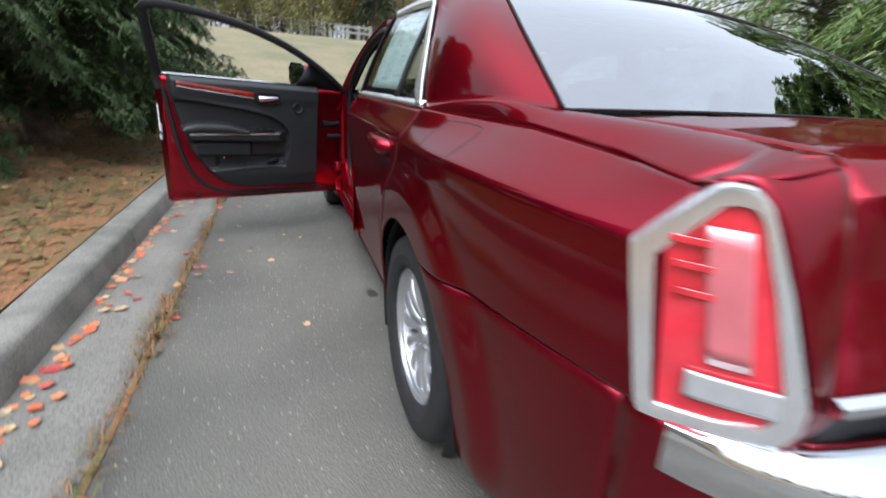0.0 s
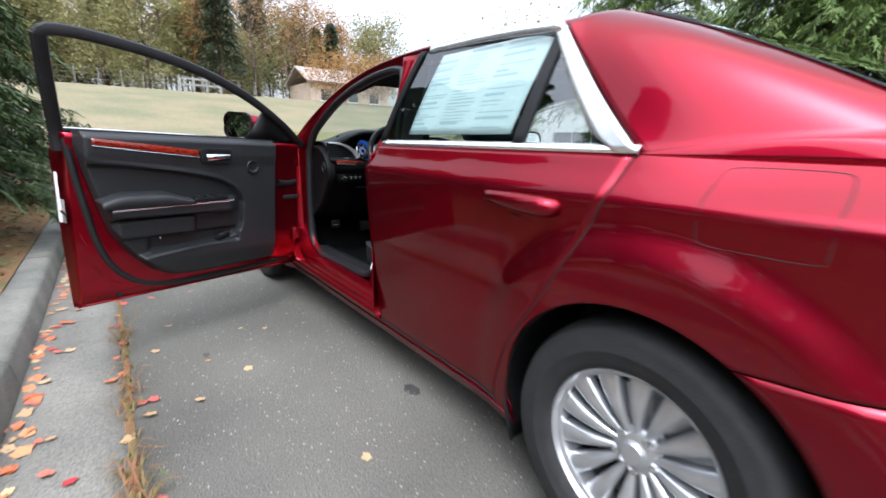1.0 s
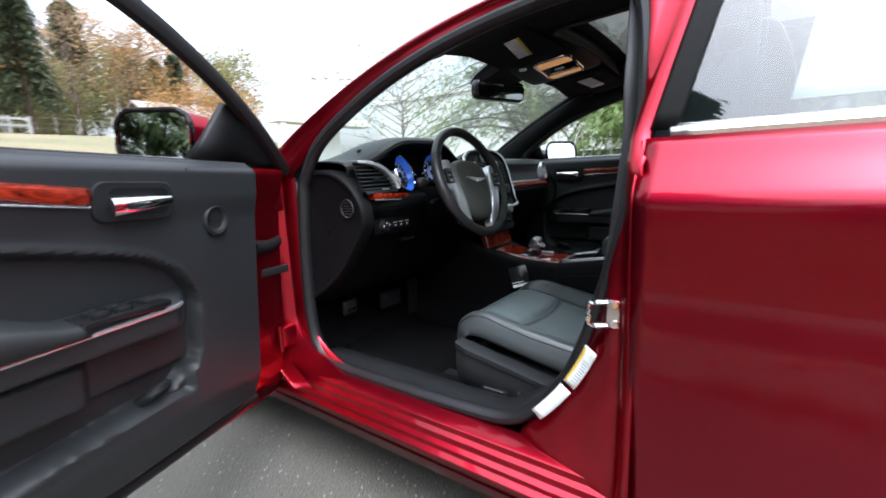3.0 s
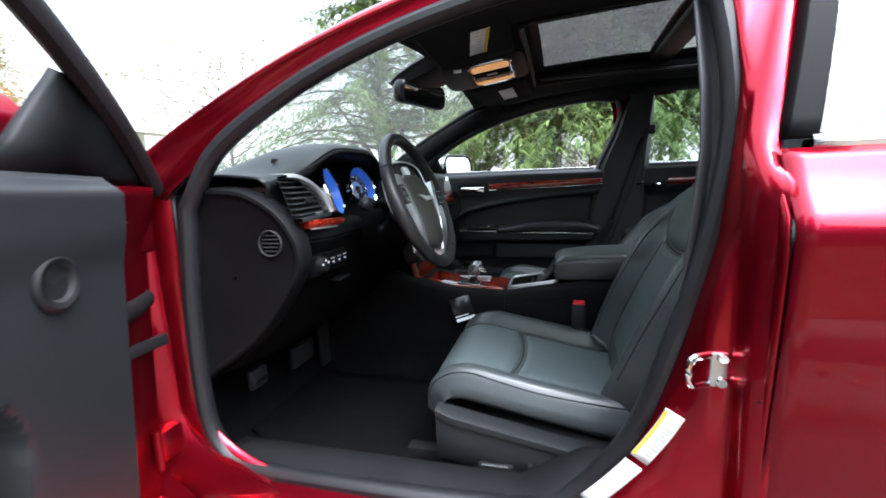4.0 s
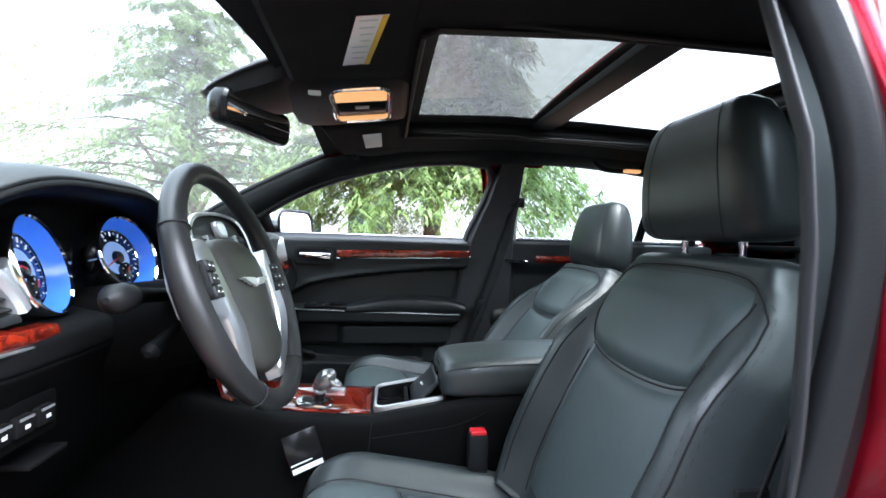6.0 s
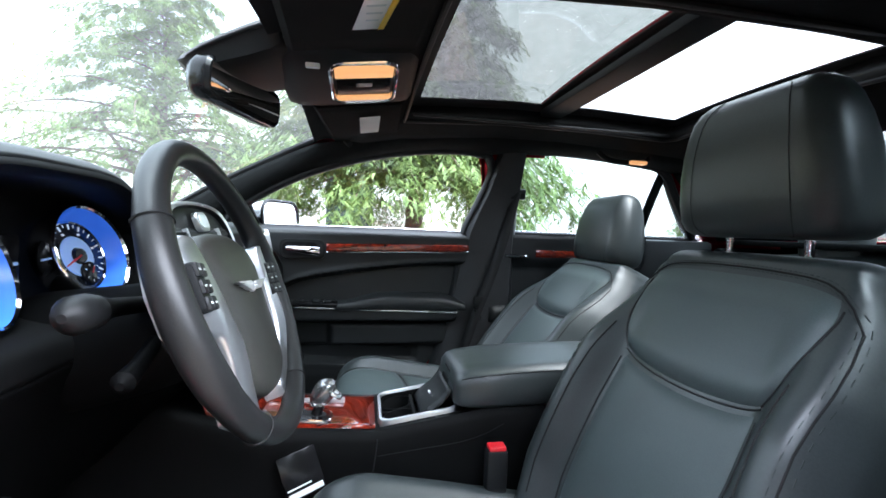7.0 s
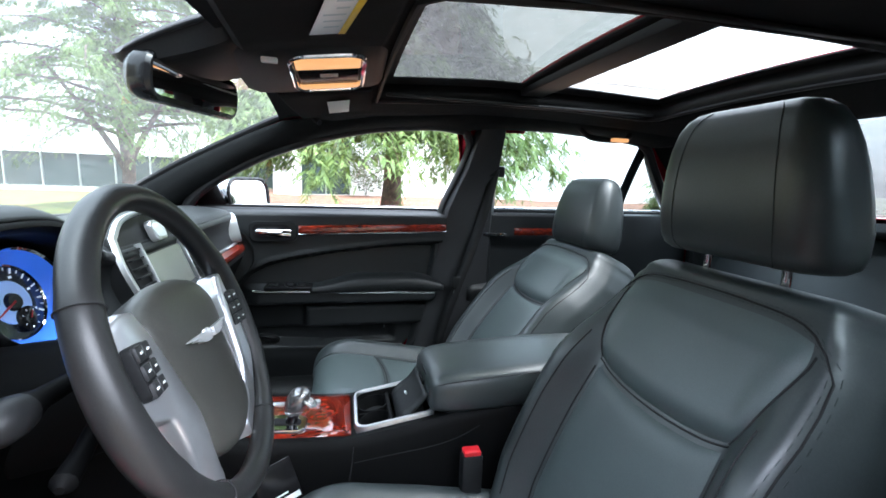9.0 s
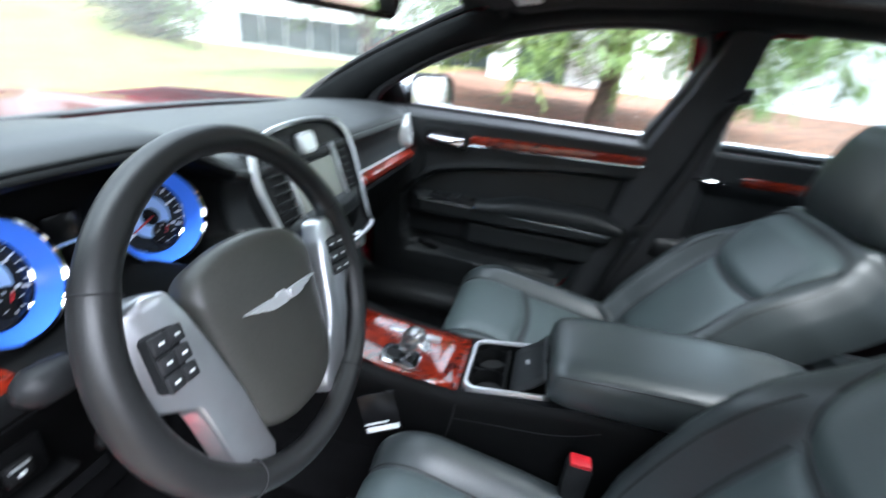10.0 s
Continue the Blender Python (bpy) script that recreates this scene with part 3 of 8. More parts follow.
def leafy(label, tall, spread, low, seed, leaves, count, leaf, slim=1.0):
    """A deciduous tree: forked tapered limbs and loose clumps of leaves with gaps."""
    rng = np.random.default_rng(seed)
    t = thing("deciduous_tree", label, "tree")
    wood = bmesh.new()
    tube([(0, 0, -0.5), (0.05, 0, tall * 0.3), (-0.05, 0.1, tall * 0.62), (0.03, 0, tall * 0.93)], [0.016 * tall * slim, 0.012 * tall * slim, 0.007 * tall * slim, 0.01], 8, wood)
    tips = []
    for k in range(26):
        h = tall * (low + (0.9 - low) * k / 26)
        a = k * 2.4 + rng.uniform(-0.4, 0.4)
        r = spread * math.sin(math.pi * (0.22 + 0.72 * (h / tall - low) / (1 - low))) * rng.uniform(0.7, 1.15)
        p = np.array([[0, 0, h], [0.45 * r * math.cos(a), 0.45 * r * math.sin(a), h + 0.28 * r], [r * math.cos(a + 0.2), r * math.sin(a + 0.2), h + 0.62 * r]])
        tube(curve(p, 5), np.linspace(0.005 * tall * slim, 0.008, 5), 5, wood)
        for j in range(3):
            b = p[1] + (p[2] - p[1]) * rng.uniform(0.2, 0.9)
            e = b + rng.normal(0, 0.3 * spread, 3) * (1, 1, 0.6) + (0, 0, 0.2 * spread)
            tube([b, e], [0.012, 0.004], 4, wood)
            tips += [p[2], e]
    part("trunk", wood, BARK, t)
    tips = np.array(tips)
    c = tips[rng.integers(0, len(tips), count)] + rng.normal(0, 0.16 * spread, (count, 3))
    u, v = rng.normal(0, 1, (2, count, 3))
    u, v = (w / np.linalg.norm(w, axis=1)[:, None] * leaf * rng.uniform(0.5, 1.3, (count, 1)) for w in (u, v))
    V = np.concatenate([c - u * 0.5, c + v * 0.35, c + u * 0.5, c - v * 0.35])
    i = np.arange(count)
    crown = new("crown", mesh_of("crown", V, np.stack([i, count + i, 2 * count + i, 3 * count + i], 1), leaves))
    crown.parent = t
    return t


def far_conifer(label, tall, radius, seed):
    rng = np.random.default_rng(seed)
    t = thing("conifer_tree", label, "tree")
    part("trunk", tube([(0, 0, -0.5), (0, 0, tall)], [0.02 * tall, 0.02], 7), BARK, t)
    n = 1500
    h = rng.uniform(0.16, 1, n) ** 0.8
    a, r = rng.uniform(0, 6.28, n), radius * (1.03 - h) * np.sqrt(rng.uniform(0.05, 1, n)) * (0.8 + 0.2 * np.sin(h * 60))
    seeds = np.stack([np.cos(a) * r, np.sin(a) * r, h * tall], 1)
    V, F = sprays(rng, seeds, np.stack([np.cos(a), np.sin(a), 0 * a - 0.2], 1), 0.07 * tall, 5, 0.6)
    crown = new("crown", mesh_of("crown", V, F, CONIFER))
    crown.parent = t
    return t


kinds = [leafy("tall tree with sparse orange autumn leaves", 15, 2.6, 0.35, 31, AUTUMN, 2600, 0.30), leafy("tree with yellow-green autumn leaves", 11, 2.8, 0.12, 32, YELLOWG, 4200, 0.30),
         leafy("slender tree with thin buff leaves", 13, 2.0, 0.3, 33, BUFF, 1500, 0.24), far_conifer("tall dark conifer in the far wood", 17, 2.6, 34)]
rng = np.random.default_rng(77)
first = [True] * 4
for k in range(74):
    az = radians(-14 + 44 * ((k * 0.618) % 1.0))
    d = rng.uniform(52, 84)
    x, y = -1.5 + d * math.sin(az), d * math.cos(az)
    kind = int(rng.choice([0, 1, 1, 2, 3], p=[0.22, 0.2, 0.24, 0.16, 0.18]))
    if abs(x - 22.5) < 7 and y < 60:
        y += 16
    m = pose(x, y, float(height(x, y)) - 0.2, 0, 0, rng.uniform(0, 360)) @ Matrix.Scale(1.0, 4)
    s = rng.uniform(0.75, 1.2)
    if first[kind]:
        kinds[kind].matrix_basis, first[kind] = m, False
        kinds[kind]["group"] = "trees of the far wood"
        kinds[kind].scale = (s, s, s)
    else:
        copy_thing(kinds[kind], m).scale = (s, s, s)
# tall trees all round, which close the view and show in the paint and the glass
for k in range(46):
    az = radians(95 + 250 * k / 46)
    d = rng.uniform(34, 48)
    x, y = d * math.sin(az), d * math.cos(az)
    o = copy_thing(kinds[3 if k % 3 else 1], pose(x, y, -0.3, 0, 0, rng.uniform(0, 360)))
    s = rng.uniform(0.28, 0.48)
    o.scale = (s, s, s)
for k in range(1, 16, 5):
    o = copy_thing(kinds[3], pose(-14.5 - 1.6 * ((k * 0.618) % 1), -16 + 2.0 * k, 0.3, 0, 0, 47 * k))
    s = 0.24 + 0.10 * ((k * 0.37) % 1)
    o.scale = (s * 1.25, s * 1.25, s)
bare = leafy("small tree with a thin trunk and few yellow leaves", 4.6, 2.3, 0.3, 41, YELLOWG, 1500, 0.12, 0.9)
bare.matrix_basis = pose(15.0, 15.5, 0.0, 0, 0, 100)
bare.scale = (1.35, 1.35, 1.25)
shrub = leafy("orange autumn shrub on the hill", 3.2, 2.6, 0.05, 43, AUTUMN, 2400, 0.22)
shrub.matrix_basis = pose(20, 40, float(height(20, 40)))
copy_thing(shrub, pose(16.5, 41, float(height(16.5, 41)), 0, 0, 70))
hedge = leafy("clipped dark green shrub by the building", 1.3, 1.0, 0.02, 45, CONIFER, 2600, 0.10)
hedge.matrix_basis = pose(15.0, 0.9, 0.5)
copy_thing(hedge, pose(14.9, 17.6, 0.0, 0, 0, 40)).scale = (1.6, 1.6, 1.2)
copy_thing(hedge, pose(16.6, 18.8, 0.0, 0, 0, 80)).scale = (1.6, 1.6, 1.2)

# ---- the car: body ----
# The car's length runs along y (nose to +y), rear axle at y = 0, front axle at 3.05, middle at x = 0.
car = thing("car", "dark red metallic four-door saloon with the driver's door open", "car")
PROF = np.array([(0.16, 0.842), (0.20, 0.866), (0.235, 0.877), (0.25, 0.883), (0.30, 0.893), (0.45, 0.911), (0.52, 0.9185), (0.60, 0.926), (0.66, 0.931), (0.72, 0.936), (0.78, 0.941), (0.84, 0.9455), (0.90, 0.9495), (0.93, 0.951), (0.945, 0.951), (0.952, 0.9485), (0.97, 0.936), (1.0, 0.914), (1.05, 0.886), (1.10, 0.862)])
AXLES = (0.025, 3.06)


def half(y, z):
    """Half the body's width at a place on its flank."""
    y, z = np.asarray(y, float), np.asarray(z, float)
    w = np.interp(z, PROF[:, 0], PROF[:, 1])
    w = w - 0.085 * np.clip((-0.15 - y) / 0.75, 0, 2) ** 2 - 0.10 * np.clip((y - 2.8) / 1.1, 0, 2) ** 2
    # behind the doors the shoulder above the crease leans in towards the rear window
    w = w - 0.070 * np.clip((z - 0.956) / 0.084, 0, 1.2) * smooth(0.13, -0.32, y) * smooth(-0.84, -0.60, y)
    for a in AXLES:
        r = np.hypot(y - a, z - 0.335)
        w = w + 0.031 * smooth(0.575, 0.475, r) * (1 - 0.8 * smooth(0.28, 0.56, y - a)) * (1 - smooth(0.86, 0.95, z))
    return w


def flank(c):
    """Points of the left flank from (y, z) pairs."""
    c = np.asarray(c, float)
    return np.stack([-half(c[..., 0], c[..., 1]), c[..., 0], c[..., 1]], -1)


def side_panel(name, make, parent=None, thick=0.006, mat=PAINT, sides=(0, 1), **kw):
    out = []
    for s in sides:
        bm = make()
        out.append(part(name, mirror(bm) if s else bm, mat, parent or car, thick=thick, **kw))
    return out


ARCH = 0.385


def arch(a, t0, t1, n, r=ARCH):
    t = np.radians(np.linspace(t0, t1, n))
    return np.stack([a + r * np.cos(t), 0.34 + r * np.sin(t)], 1)


B_CUT = 1.246
DOOR_REAR = [(0.475, 0.262), (0.455, 0.36), (0.395, 0.50), (0.30, 0.64), (0.20, 0.80), (0.135, 0.94), (0.105, 1.043)]


# rear doors: outer skin, with a groove at its lower edge
def rear_door_skin():
    rear = curve(DOOR_REAR, 60)
    front = poly([(B_CUT, 0.262), (B_CUT, 0.60), (B_CUT - 0.005, 1.043)], 60)
    return grid(flank(ruled(front, rear + (0.0018, 0), 44)), flip=True)


rear_doors = side_panel("rear_door", rear_door_skin)


# rear quarter panels, from the door's cut over the wheel to the lamp
def quarter():
    low = np.vstack([poly([(0.405, 0.22), (0.383, 0.30)], 5)[:-1], arch(0.025, -6, 119, 44), poly([(-0.165, 0.677), (-0.50, 0.712), (-0.845, 0.746)], 24)[1:]])
    up = np.vstack([curve([(0.478, 0.22)] + DOOR_REAR, 44), poly([(0.105, 1.043), (-0.4, 1.04), (-0.81, 1.015)], 40)[1:]])
    n = 100
    return grid(flank(ruled(poly(low, n), poly(up, n) - (0.0018, 0), 50)))


side_panel("quarter_panel", quarter)
# fuel flap groove, on the driver's side only
fuel = curve([(-0.062, 0.965), (-0.07, 1.012), (-0.085, 1.023), (-0.15, 1.025), (-0.235, 1.022), (-0.252, 1.008), (-0.257, 0.965), (-0.255, 0.90), (-0.24, 0.885), (-0.15, 0.884), (-0.08, 0.886), (-0.064, 0.90), (-0.062, 0.965)], 70)
part("fuel_flap_gap", tube(flank(fuel) + (0.0013, 0, 0), 0.0018, 6), SEAM_SHADE, car)

# rear pillars and roof
PF = [(-0.886, 0.098, 1.046), (-0.850, 0.20, 1.14), (-0.802, 0.31, 1.25), (-0.748, 0.43, 1.385)]
PR = [(-0.752, -0.40, 1.075), (-0.700, -0.14, 1.215), (-0.640, 0.09, 1.325), (-0.575, 0.30, 1.412)]


def rear_pillar():
    """Roof pillar and the shoulder below it, one sheet that runs on beside the boot."""
    f, r = curve(PF, 30), curve(PR, 30)
    bot = curve([PF[0], (-0.850, -0.06, 1.072), (-0.802, -0.25, 1.083), PR[0]], 24)
    top = curve([PF[-1], (-0.70, 0.385, 1.405), (-0.64, 0.335, 1.415), PR[-1]], 24)
    P = coons(bot, top, f, r)
    u, v = np.linspace(0, 1, 24)[:, None], np.linspace(0, 1, 30)[None]
    P[..., 0] -= 0.026 * np.sin(np.pi * u) * np.sin(np.pi * v)
    P[..., 2] += 0.020 * np.sin(np.pi * u) * np.sin(np.pi * v)
    bm = grid(P)
    up = np.vstack([bot, curve([PR[0], (-0.735, -0.62, 1.070), (-0.72, -0.86, 1.058)], 14)[1:]])
    yl = np.concatenate([np.linspace(0.102, -0.42, 24), np.linspace(-0.42, -0.80, 14)[1:]])
    low = flank(np.stack([yl, np.interp(yl, [-0.80, -0.4, 0.102], [1.015, 1.04, 1.043])], 1))
    Q = ruled(low, up, 10)
    Q[..., 2] += 0.010 * np.sin(np.linspace(0, np.pi, 10))[None] * np.clip((0.12 - yl) / 0.3, 0, 1)[:, None]
    grid(Q, bm=bm)
    bmesh.ops.remove_doubles(bm, verts=bm.verts[:], dist=0.0004)
    return bm


side_panel("rear_pillar", rear_pillar, angle=75)
# the line of the roof's rail from the windscreen's foot to the rear pillar
RAIL = [(-0.838, 2.50, 1.02), (-0.800, 2.27, 1.165), (-0.765, 2.05, 1.275), (-0.738, 1.83, 1.352), (-0.722, 1.60, 1.400), (-0.715, 1.30, 1.424), (-0.716, 1.00, 1.424), (-0.728, 0.70, 1.412), (-0.748, 0.43, 1.385)]
RAIL_IN = [(-0.760, 2.54, 1.03), (-0.725, 2.28, 1.185), (-0.698, 2.06, 1.298), (-0.668, 1.93, 1.360), (-0.65, 1.83, 1.396), (-0.62, 1.62, 1.434), (-0.605, 1.30, 1.455), (-0.60, 1.00, 1.455), (-0.595, 0.70, 1.443), (-0.575, 0.30, 1.412)]


def rail_skin():
    a, b = curve(RAIL, 80), curve(RAIL_IN, 80)
    P = ruled(a, b, 8)
    P[..., 2] += 0.008 * np.sin(np.linspace(0, np.pi, 8))[None]
    return grid(P)


side_panel("roof_rail", rail_skin)


def roof_z(x, y):
    edge = np.interp(y, [0.30, 0.70, 1.0, 1.3, 1.62, 1.83, 1.93], [1.412, 1.443, 1.455, 1.455, 1.434, 1.396, 1.364])
    crown = np.interp(y, [0.30, 0.7, 1.2, 1.62, 1.83, 1.93], [0.030, 0.032, 0.032, 0.040, 0.050, 0.054])
    return edge + crown * (1 - (np.abs(x) / 0.6) ** 2)


SUN1, SUN2 = (1.19, 1.60), (0.70, 1.10)   # front and rear roof glass, along y
ROOF_Y = np.concatenate([np.linspace(0.30, SUN2[0], 8), np.linspace(*SUN2, 7)[1:], [SUN1[0]], np.linspace(*SUN1, 7)[1:], np.linspace(SUN1[1], 1.93, 8)[1:]])
ROOF_X = np.concatenate([np.linspace(-0.60, -0.40, 5), np.linspace(-0.40, 0.40, 13)[1:], np.linspace(0.40, 0.60, 5)[1:]])


def roof_sheet(keep, dz=0.0):
    bm = bmesh.new()
    vs = {}
    for i, (ya, yb) in enumerate(zip(ROOF_Y, ROOF_Y[1:])):
        for j, (xa, xb) in enumerate(zip(ROOF_X, ROOF_X[1:])):
            if keep((xa + xb) / 2, (ya + yb) / 2):
                f = []
                for x, y in ((xa, ya), (xb, ya), (xb, yb), (xa, yb)):
                    k = (round(x, 4), round(y, 4))
                    if k not in vs:
                        lim = np.interp(y, [0.30, 0.7, 1.3, 1.62, 1.83, 1.93], [0.575, 0.595, 0.605, 0.62, 0.65, 0.668])
                        xx = x * lim / 0.6 if abs(x) > 0.41 else x
                        vs[k] = bm.verts.new((xx, y, float(roof_z(x, y)) + dz))
                    f.append(vs[k])
                bm.faces.new(f)
    return bm


def in_glass(x, y):
    return abs(x) < 0.40 and (SUN1[0] < y < SUN1[1] or SUN2[0] < y < SUN2[1])


part("roof", roof_sheet(lambda x, y: not in_glass(x, y)), PAINT, car, thick=0.006)
for (a, b), lab in ((SUN1, "smoked sliding roof glass beaded with rain"), (SUN2, "smoked rear roof glass beaded with rain")):
    part("roof_glass", roof_sheet(lambda x, y: abs(x) < 0.40 and a < y < b, 0.0), ROOFGLASS if a > 1.1 else ROOFCLEAR, car, lab)

# windscreen and rear window
ws_low = curve([(-0.775, 2.50, 1.025), (-0.45, 2.66, 1.02), (0, 2.71, 1.02), (0.45, 2.66, 1.02), (0.775, 2.50, 1.025)], 30)
ws_up = np.stack([np.linspace(-0.668, 0.668, 30), np.full(30, 1.93), roof_z(np.linspace(-0.6, 0.6, 30), 1.93)], 1)
ws = ruled(ws_low, ws_up, 24)
ws[..., 2] += 0.048 * np.sin(np.linspace(0, np.pi, 24))[None]
part("windscreen", grid(ws), SCREEN, car, "clear laminated windscreen")
rw_low = curve([(-0.752, -0.40, 1.075), (-0.4, -0.455, 1.085), (0, -0.475, 1.088), (0.4, -0.455, 1.085), (0.752, -0.40, 1.075)], 30)
rw_up = np.stack([np.linspace(-0.575, 0.575, 30), np.full(30, 0.30), roof_z(np.linspace(-0.6, 0.6, 30), 0.30)], 1)
rw = coons(rw_low, rw_up, curve(PR, 24), curve([(-x, y, z) for x, y, z in PR], 24))
rw[..., 2] += 0.014 * np.sin(np.linspace(0, np.pi, 24))[None] * np.sin(np.linspace(0, np.pi, 30))[:, None]
part("rear_window", grid(rw), REARGLASS, car, "tinted rear window reflecting the trees")
for s in (1, -1):
    e = curve([(s * x, y, z + 0.002) for x, y, z in PR], 30)
    part("window_seal", tube(e, 0.0032, 6), RUBBER, car)
part("window_seal", tube(rw_low + (0, 0, 0.001), 0.003, 6), RUBBER, car)
part("window_seal", tube(rw_up + (0, -0.004, 0.001), 0.006, 6), RUBBER, car)

# boot lid
bx = np.linspace(-0.735, 0.735, 34)
lid_prof = [(-0.47, 1.086), (-0.60, 1.094), (-0.75, 1.092), (-0.87, 1.084), (-0.915, 1.072), (-0.935, 1.052), (-0.940, 1.02), (-0.945, 0.95), (-0.965, 0.88), (-0.985, 0.83), (-0.990, 0.802), (-0.975, 0.792)]
lp = poly(lid_prof, 60)
lid = []
for x in bx:
    f = (abs(x) / 0.735) ** 2
    row = []
    for y, z in lp:
        top = z > 1.05
        row.append((x * np.interp(z, [0.79, 1.02, 1.06], [0.97, 0.985, 0.99]), y + f * (0.065 if top else 0.05) * np.interp(y, [-0.99, -0.47], [1, 1.1]), z - 0.024 * f))
    lid.append(row)
part("boot_lid", grid(np.array(lid), flip=True), PAINT, car, thick=0.01)
part("boot_trim", grid(np.array([[(x * 0.975, y + 0.05 * (abs(x) / 0.735) ** 2, z) for y, z in ((-0.987, 0.806), (-0.999, 0.800), (-1.0, 0.788), (-0.99, 0.783))] for x in bx])), CHROME, car, "chrome strip along the boot lid's lower edge")
part("boot_gap", box(-0.70, 0.70, -0.93, -0.86, 0.70, 0.79), SEAM_SHADE, car)


# rear bumper with a chrome cap
def seam_z(y):
    return 0.677 + 0.106 * (-0.187 - y)


def bumper_flank():
    n = 24
    bot = poly([(-0.335, 0.19), (-0.80, 0.19)], n)
    topl = np.array([(y, seam_z(y) - 0.0015) for y in np.linspace(-0.168, -0.80, n)])
    zz = np.linspace(0.19, 0.677, n)
    left_e = np.array([(0.025 - math.sqrt(max(ARCH ** 2 - (z - 0.34) ** 2, 0.001)) if z > 0.20 else -0.335, z) for z in zz])
    left_e[-1] = topl[0]
    right_e = np.array([(-0.80, z) for z in np.linspace(0.19, seam_z(-0.80) - 0.003, n)])
    return grid(flank(coons(bot, topl, left_e, right_e)))


side_panel("bumper_flank", bumper_flank)


def tail_line(z, back, grow=0.0, n=61):
    """A line round the tail at height z, from flank to flank."""
    w = float(half(-0.80, z)) + grow
    w0 = float(half(-0.70, z)) + grow
    c = curve([(-w0, -0.70), (-w, -0.80), (-w + 0.028, -0.875), (-0.775, back + 0.100), (-0.67, back + 0.045), (-0.40, back + 0.013), (0, back)], 120)
    c = poly(np.vstack([[(-w, -0.80)], c[c[:, 1] < -0.8005]]), n // 2 + 1)
    c = np.vstack([c, c[:-1][::-1] * (-1, 1)])
    return np.concatenate([c, np.full((len(c), 1), z)], 1)


rows = [tail_line(z, b) for z, b in ((0.19, -0.97), (0.24, -1.02), (0.32, -1.04), (0.45, -1.055), (0.56, -1.06), (0.64, -1.055), (0.690, -1.045), (0.715, -1.043), (0.742, -1.035))]
part("rear_bumper", grid(np.array(rows), flip=True), PAINT, car, thick=0.006)
cap = [tail_line(z, b, g) for z, b, g in ((0.664, -1.052, 0.001), (0.670, -1.058, 0.006), (0.720, -1.060, 0.006), (0.738, -1.046, 0.002), (0.745, -1.03, -0.01), (0.746, -0.98, -0.05), (0.746, -0.92, -0.11))]
part("bumper_cap", grid(np.array(cap)[:, 2:-2], flip=True), CHROME, car, "chrome top of the rear bumper, wet")
for s in (1, -1):
    A = curve([(-0.853, -0.830, 1.029), (-0.828, -0.862, 1.030), (-0.795, -0.898, 0.95), (-0.756, -0.938, 0.815), (-0.757, -0.935, 0.745)], 30)
    B = curve([(-0.738, -0.80, 1.064), (-0.727, -0.868, 1.050), (-0.722, -0.892, 1.0), (-0.720, -0.915, 0.90), (-0.712, -0.94, 0.775)], 30)
    C = curve([(-0.848, -0.798, 1.020), (-0.79, -0.825, 1.046), (-0.725, -0.858, 1.058)], 14)
    D = curve([(-0.856, -0.830, 1.027), (-0.80, -0.862, 1.037), (-0.727, -0.872, 1.050)], 14)
    b1, b2 = grid(ruled(A, B, 8)), grid(ruled(C, D, 6), flip=True)
    for b in (b1, b2):
        if s < 0:
            mirror(b)
        part("tail_panel", b, PAINT, car, thick=0.004)
    hb = box(-0.83, -0.70, -0.85, -0.60, 0.72, 0.99)
    part("lamp_housing", mirror(hb) if s < 0 else hb, SEAM_SHADE, car)


# tail lamps
def lamp_at(a, h, d=0.0):
    """A place on the lamp's face: a from outer edge 0 to inner edge 1, height h, d proud."""
    bow = 0.012 * math.sin(math.pi * min(max(a, 0), 1))
    return np.array([-0.90 + 0.16 * a - 0.73 * (d + bow), -0.78 - 0.17 * a - 0.68 * (d + bow), h])


def lamp_ring(scale, d, n=72):
    """The lamp's outline, its outer top corner cut slanting."""
    o = np.array([(0.01, 0.951), (0.03, 0.925), (0.20, 0.748), (0.23, 0.737), (0.6, 0.740), (0.86, 0.750), (0.91, 0.772), (0.91, 0.80), (0.70, 0.925), (0.52, 1.015), (0.46, 1.028), (0.37, 1.030), (0.31, 1.026)])
    c = np.array([0.48, 0.885])
    o = c + (o - c) * np.array(scale)
    q = poly(np.vstack([o, o[:1]]), n + 1)[:-1]
    return np.array([lamp_at(a, h, d) for a, h in q])


def lamp_body():
    R = [lamp_ring((1.0, 1.0), -0.03), lamp_ring((1.0, 1.0), 0.004), lamp_ring((0.985, 0.985), 0.010), lamp_ring((0.84, 0.91), 0.011), lamp_ring((0.74, 0.86), 0.010), lamp_ring((0.72, 0.85), 0.003)]
    return grid(np.array(R), wrap=True, flip=True)


def lamp_lens(s0, s1, proud):
    def make():
        R = [lamp_ring(tuple(np.array(s0) * k), proud + 0.004 * (1 - k)) for k in (1.0, 0.7, 0.4, 0.1)]
        return grid(np.array(R), wrap=True, flip=True, caps=True)
    return make


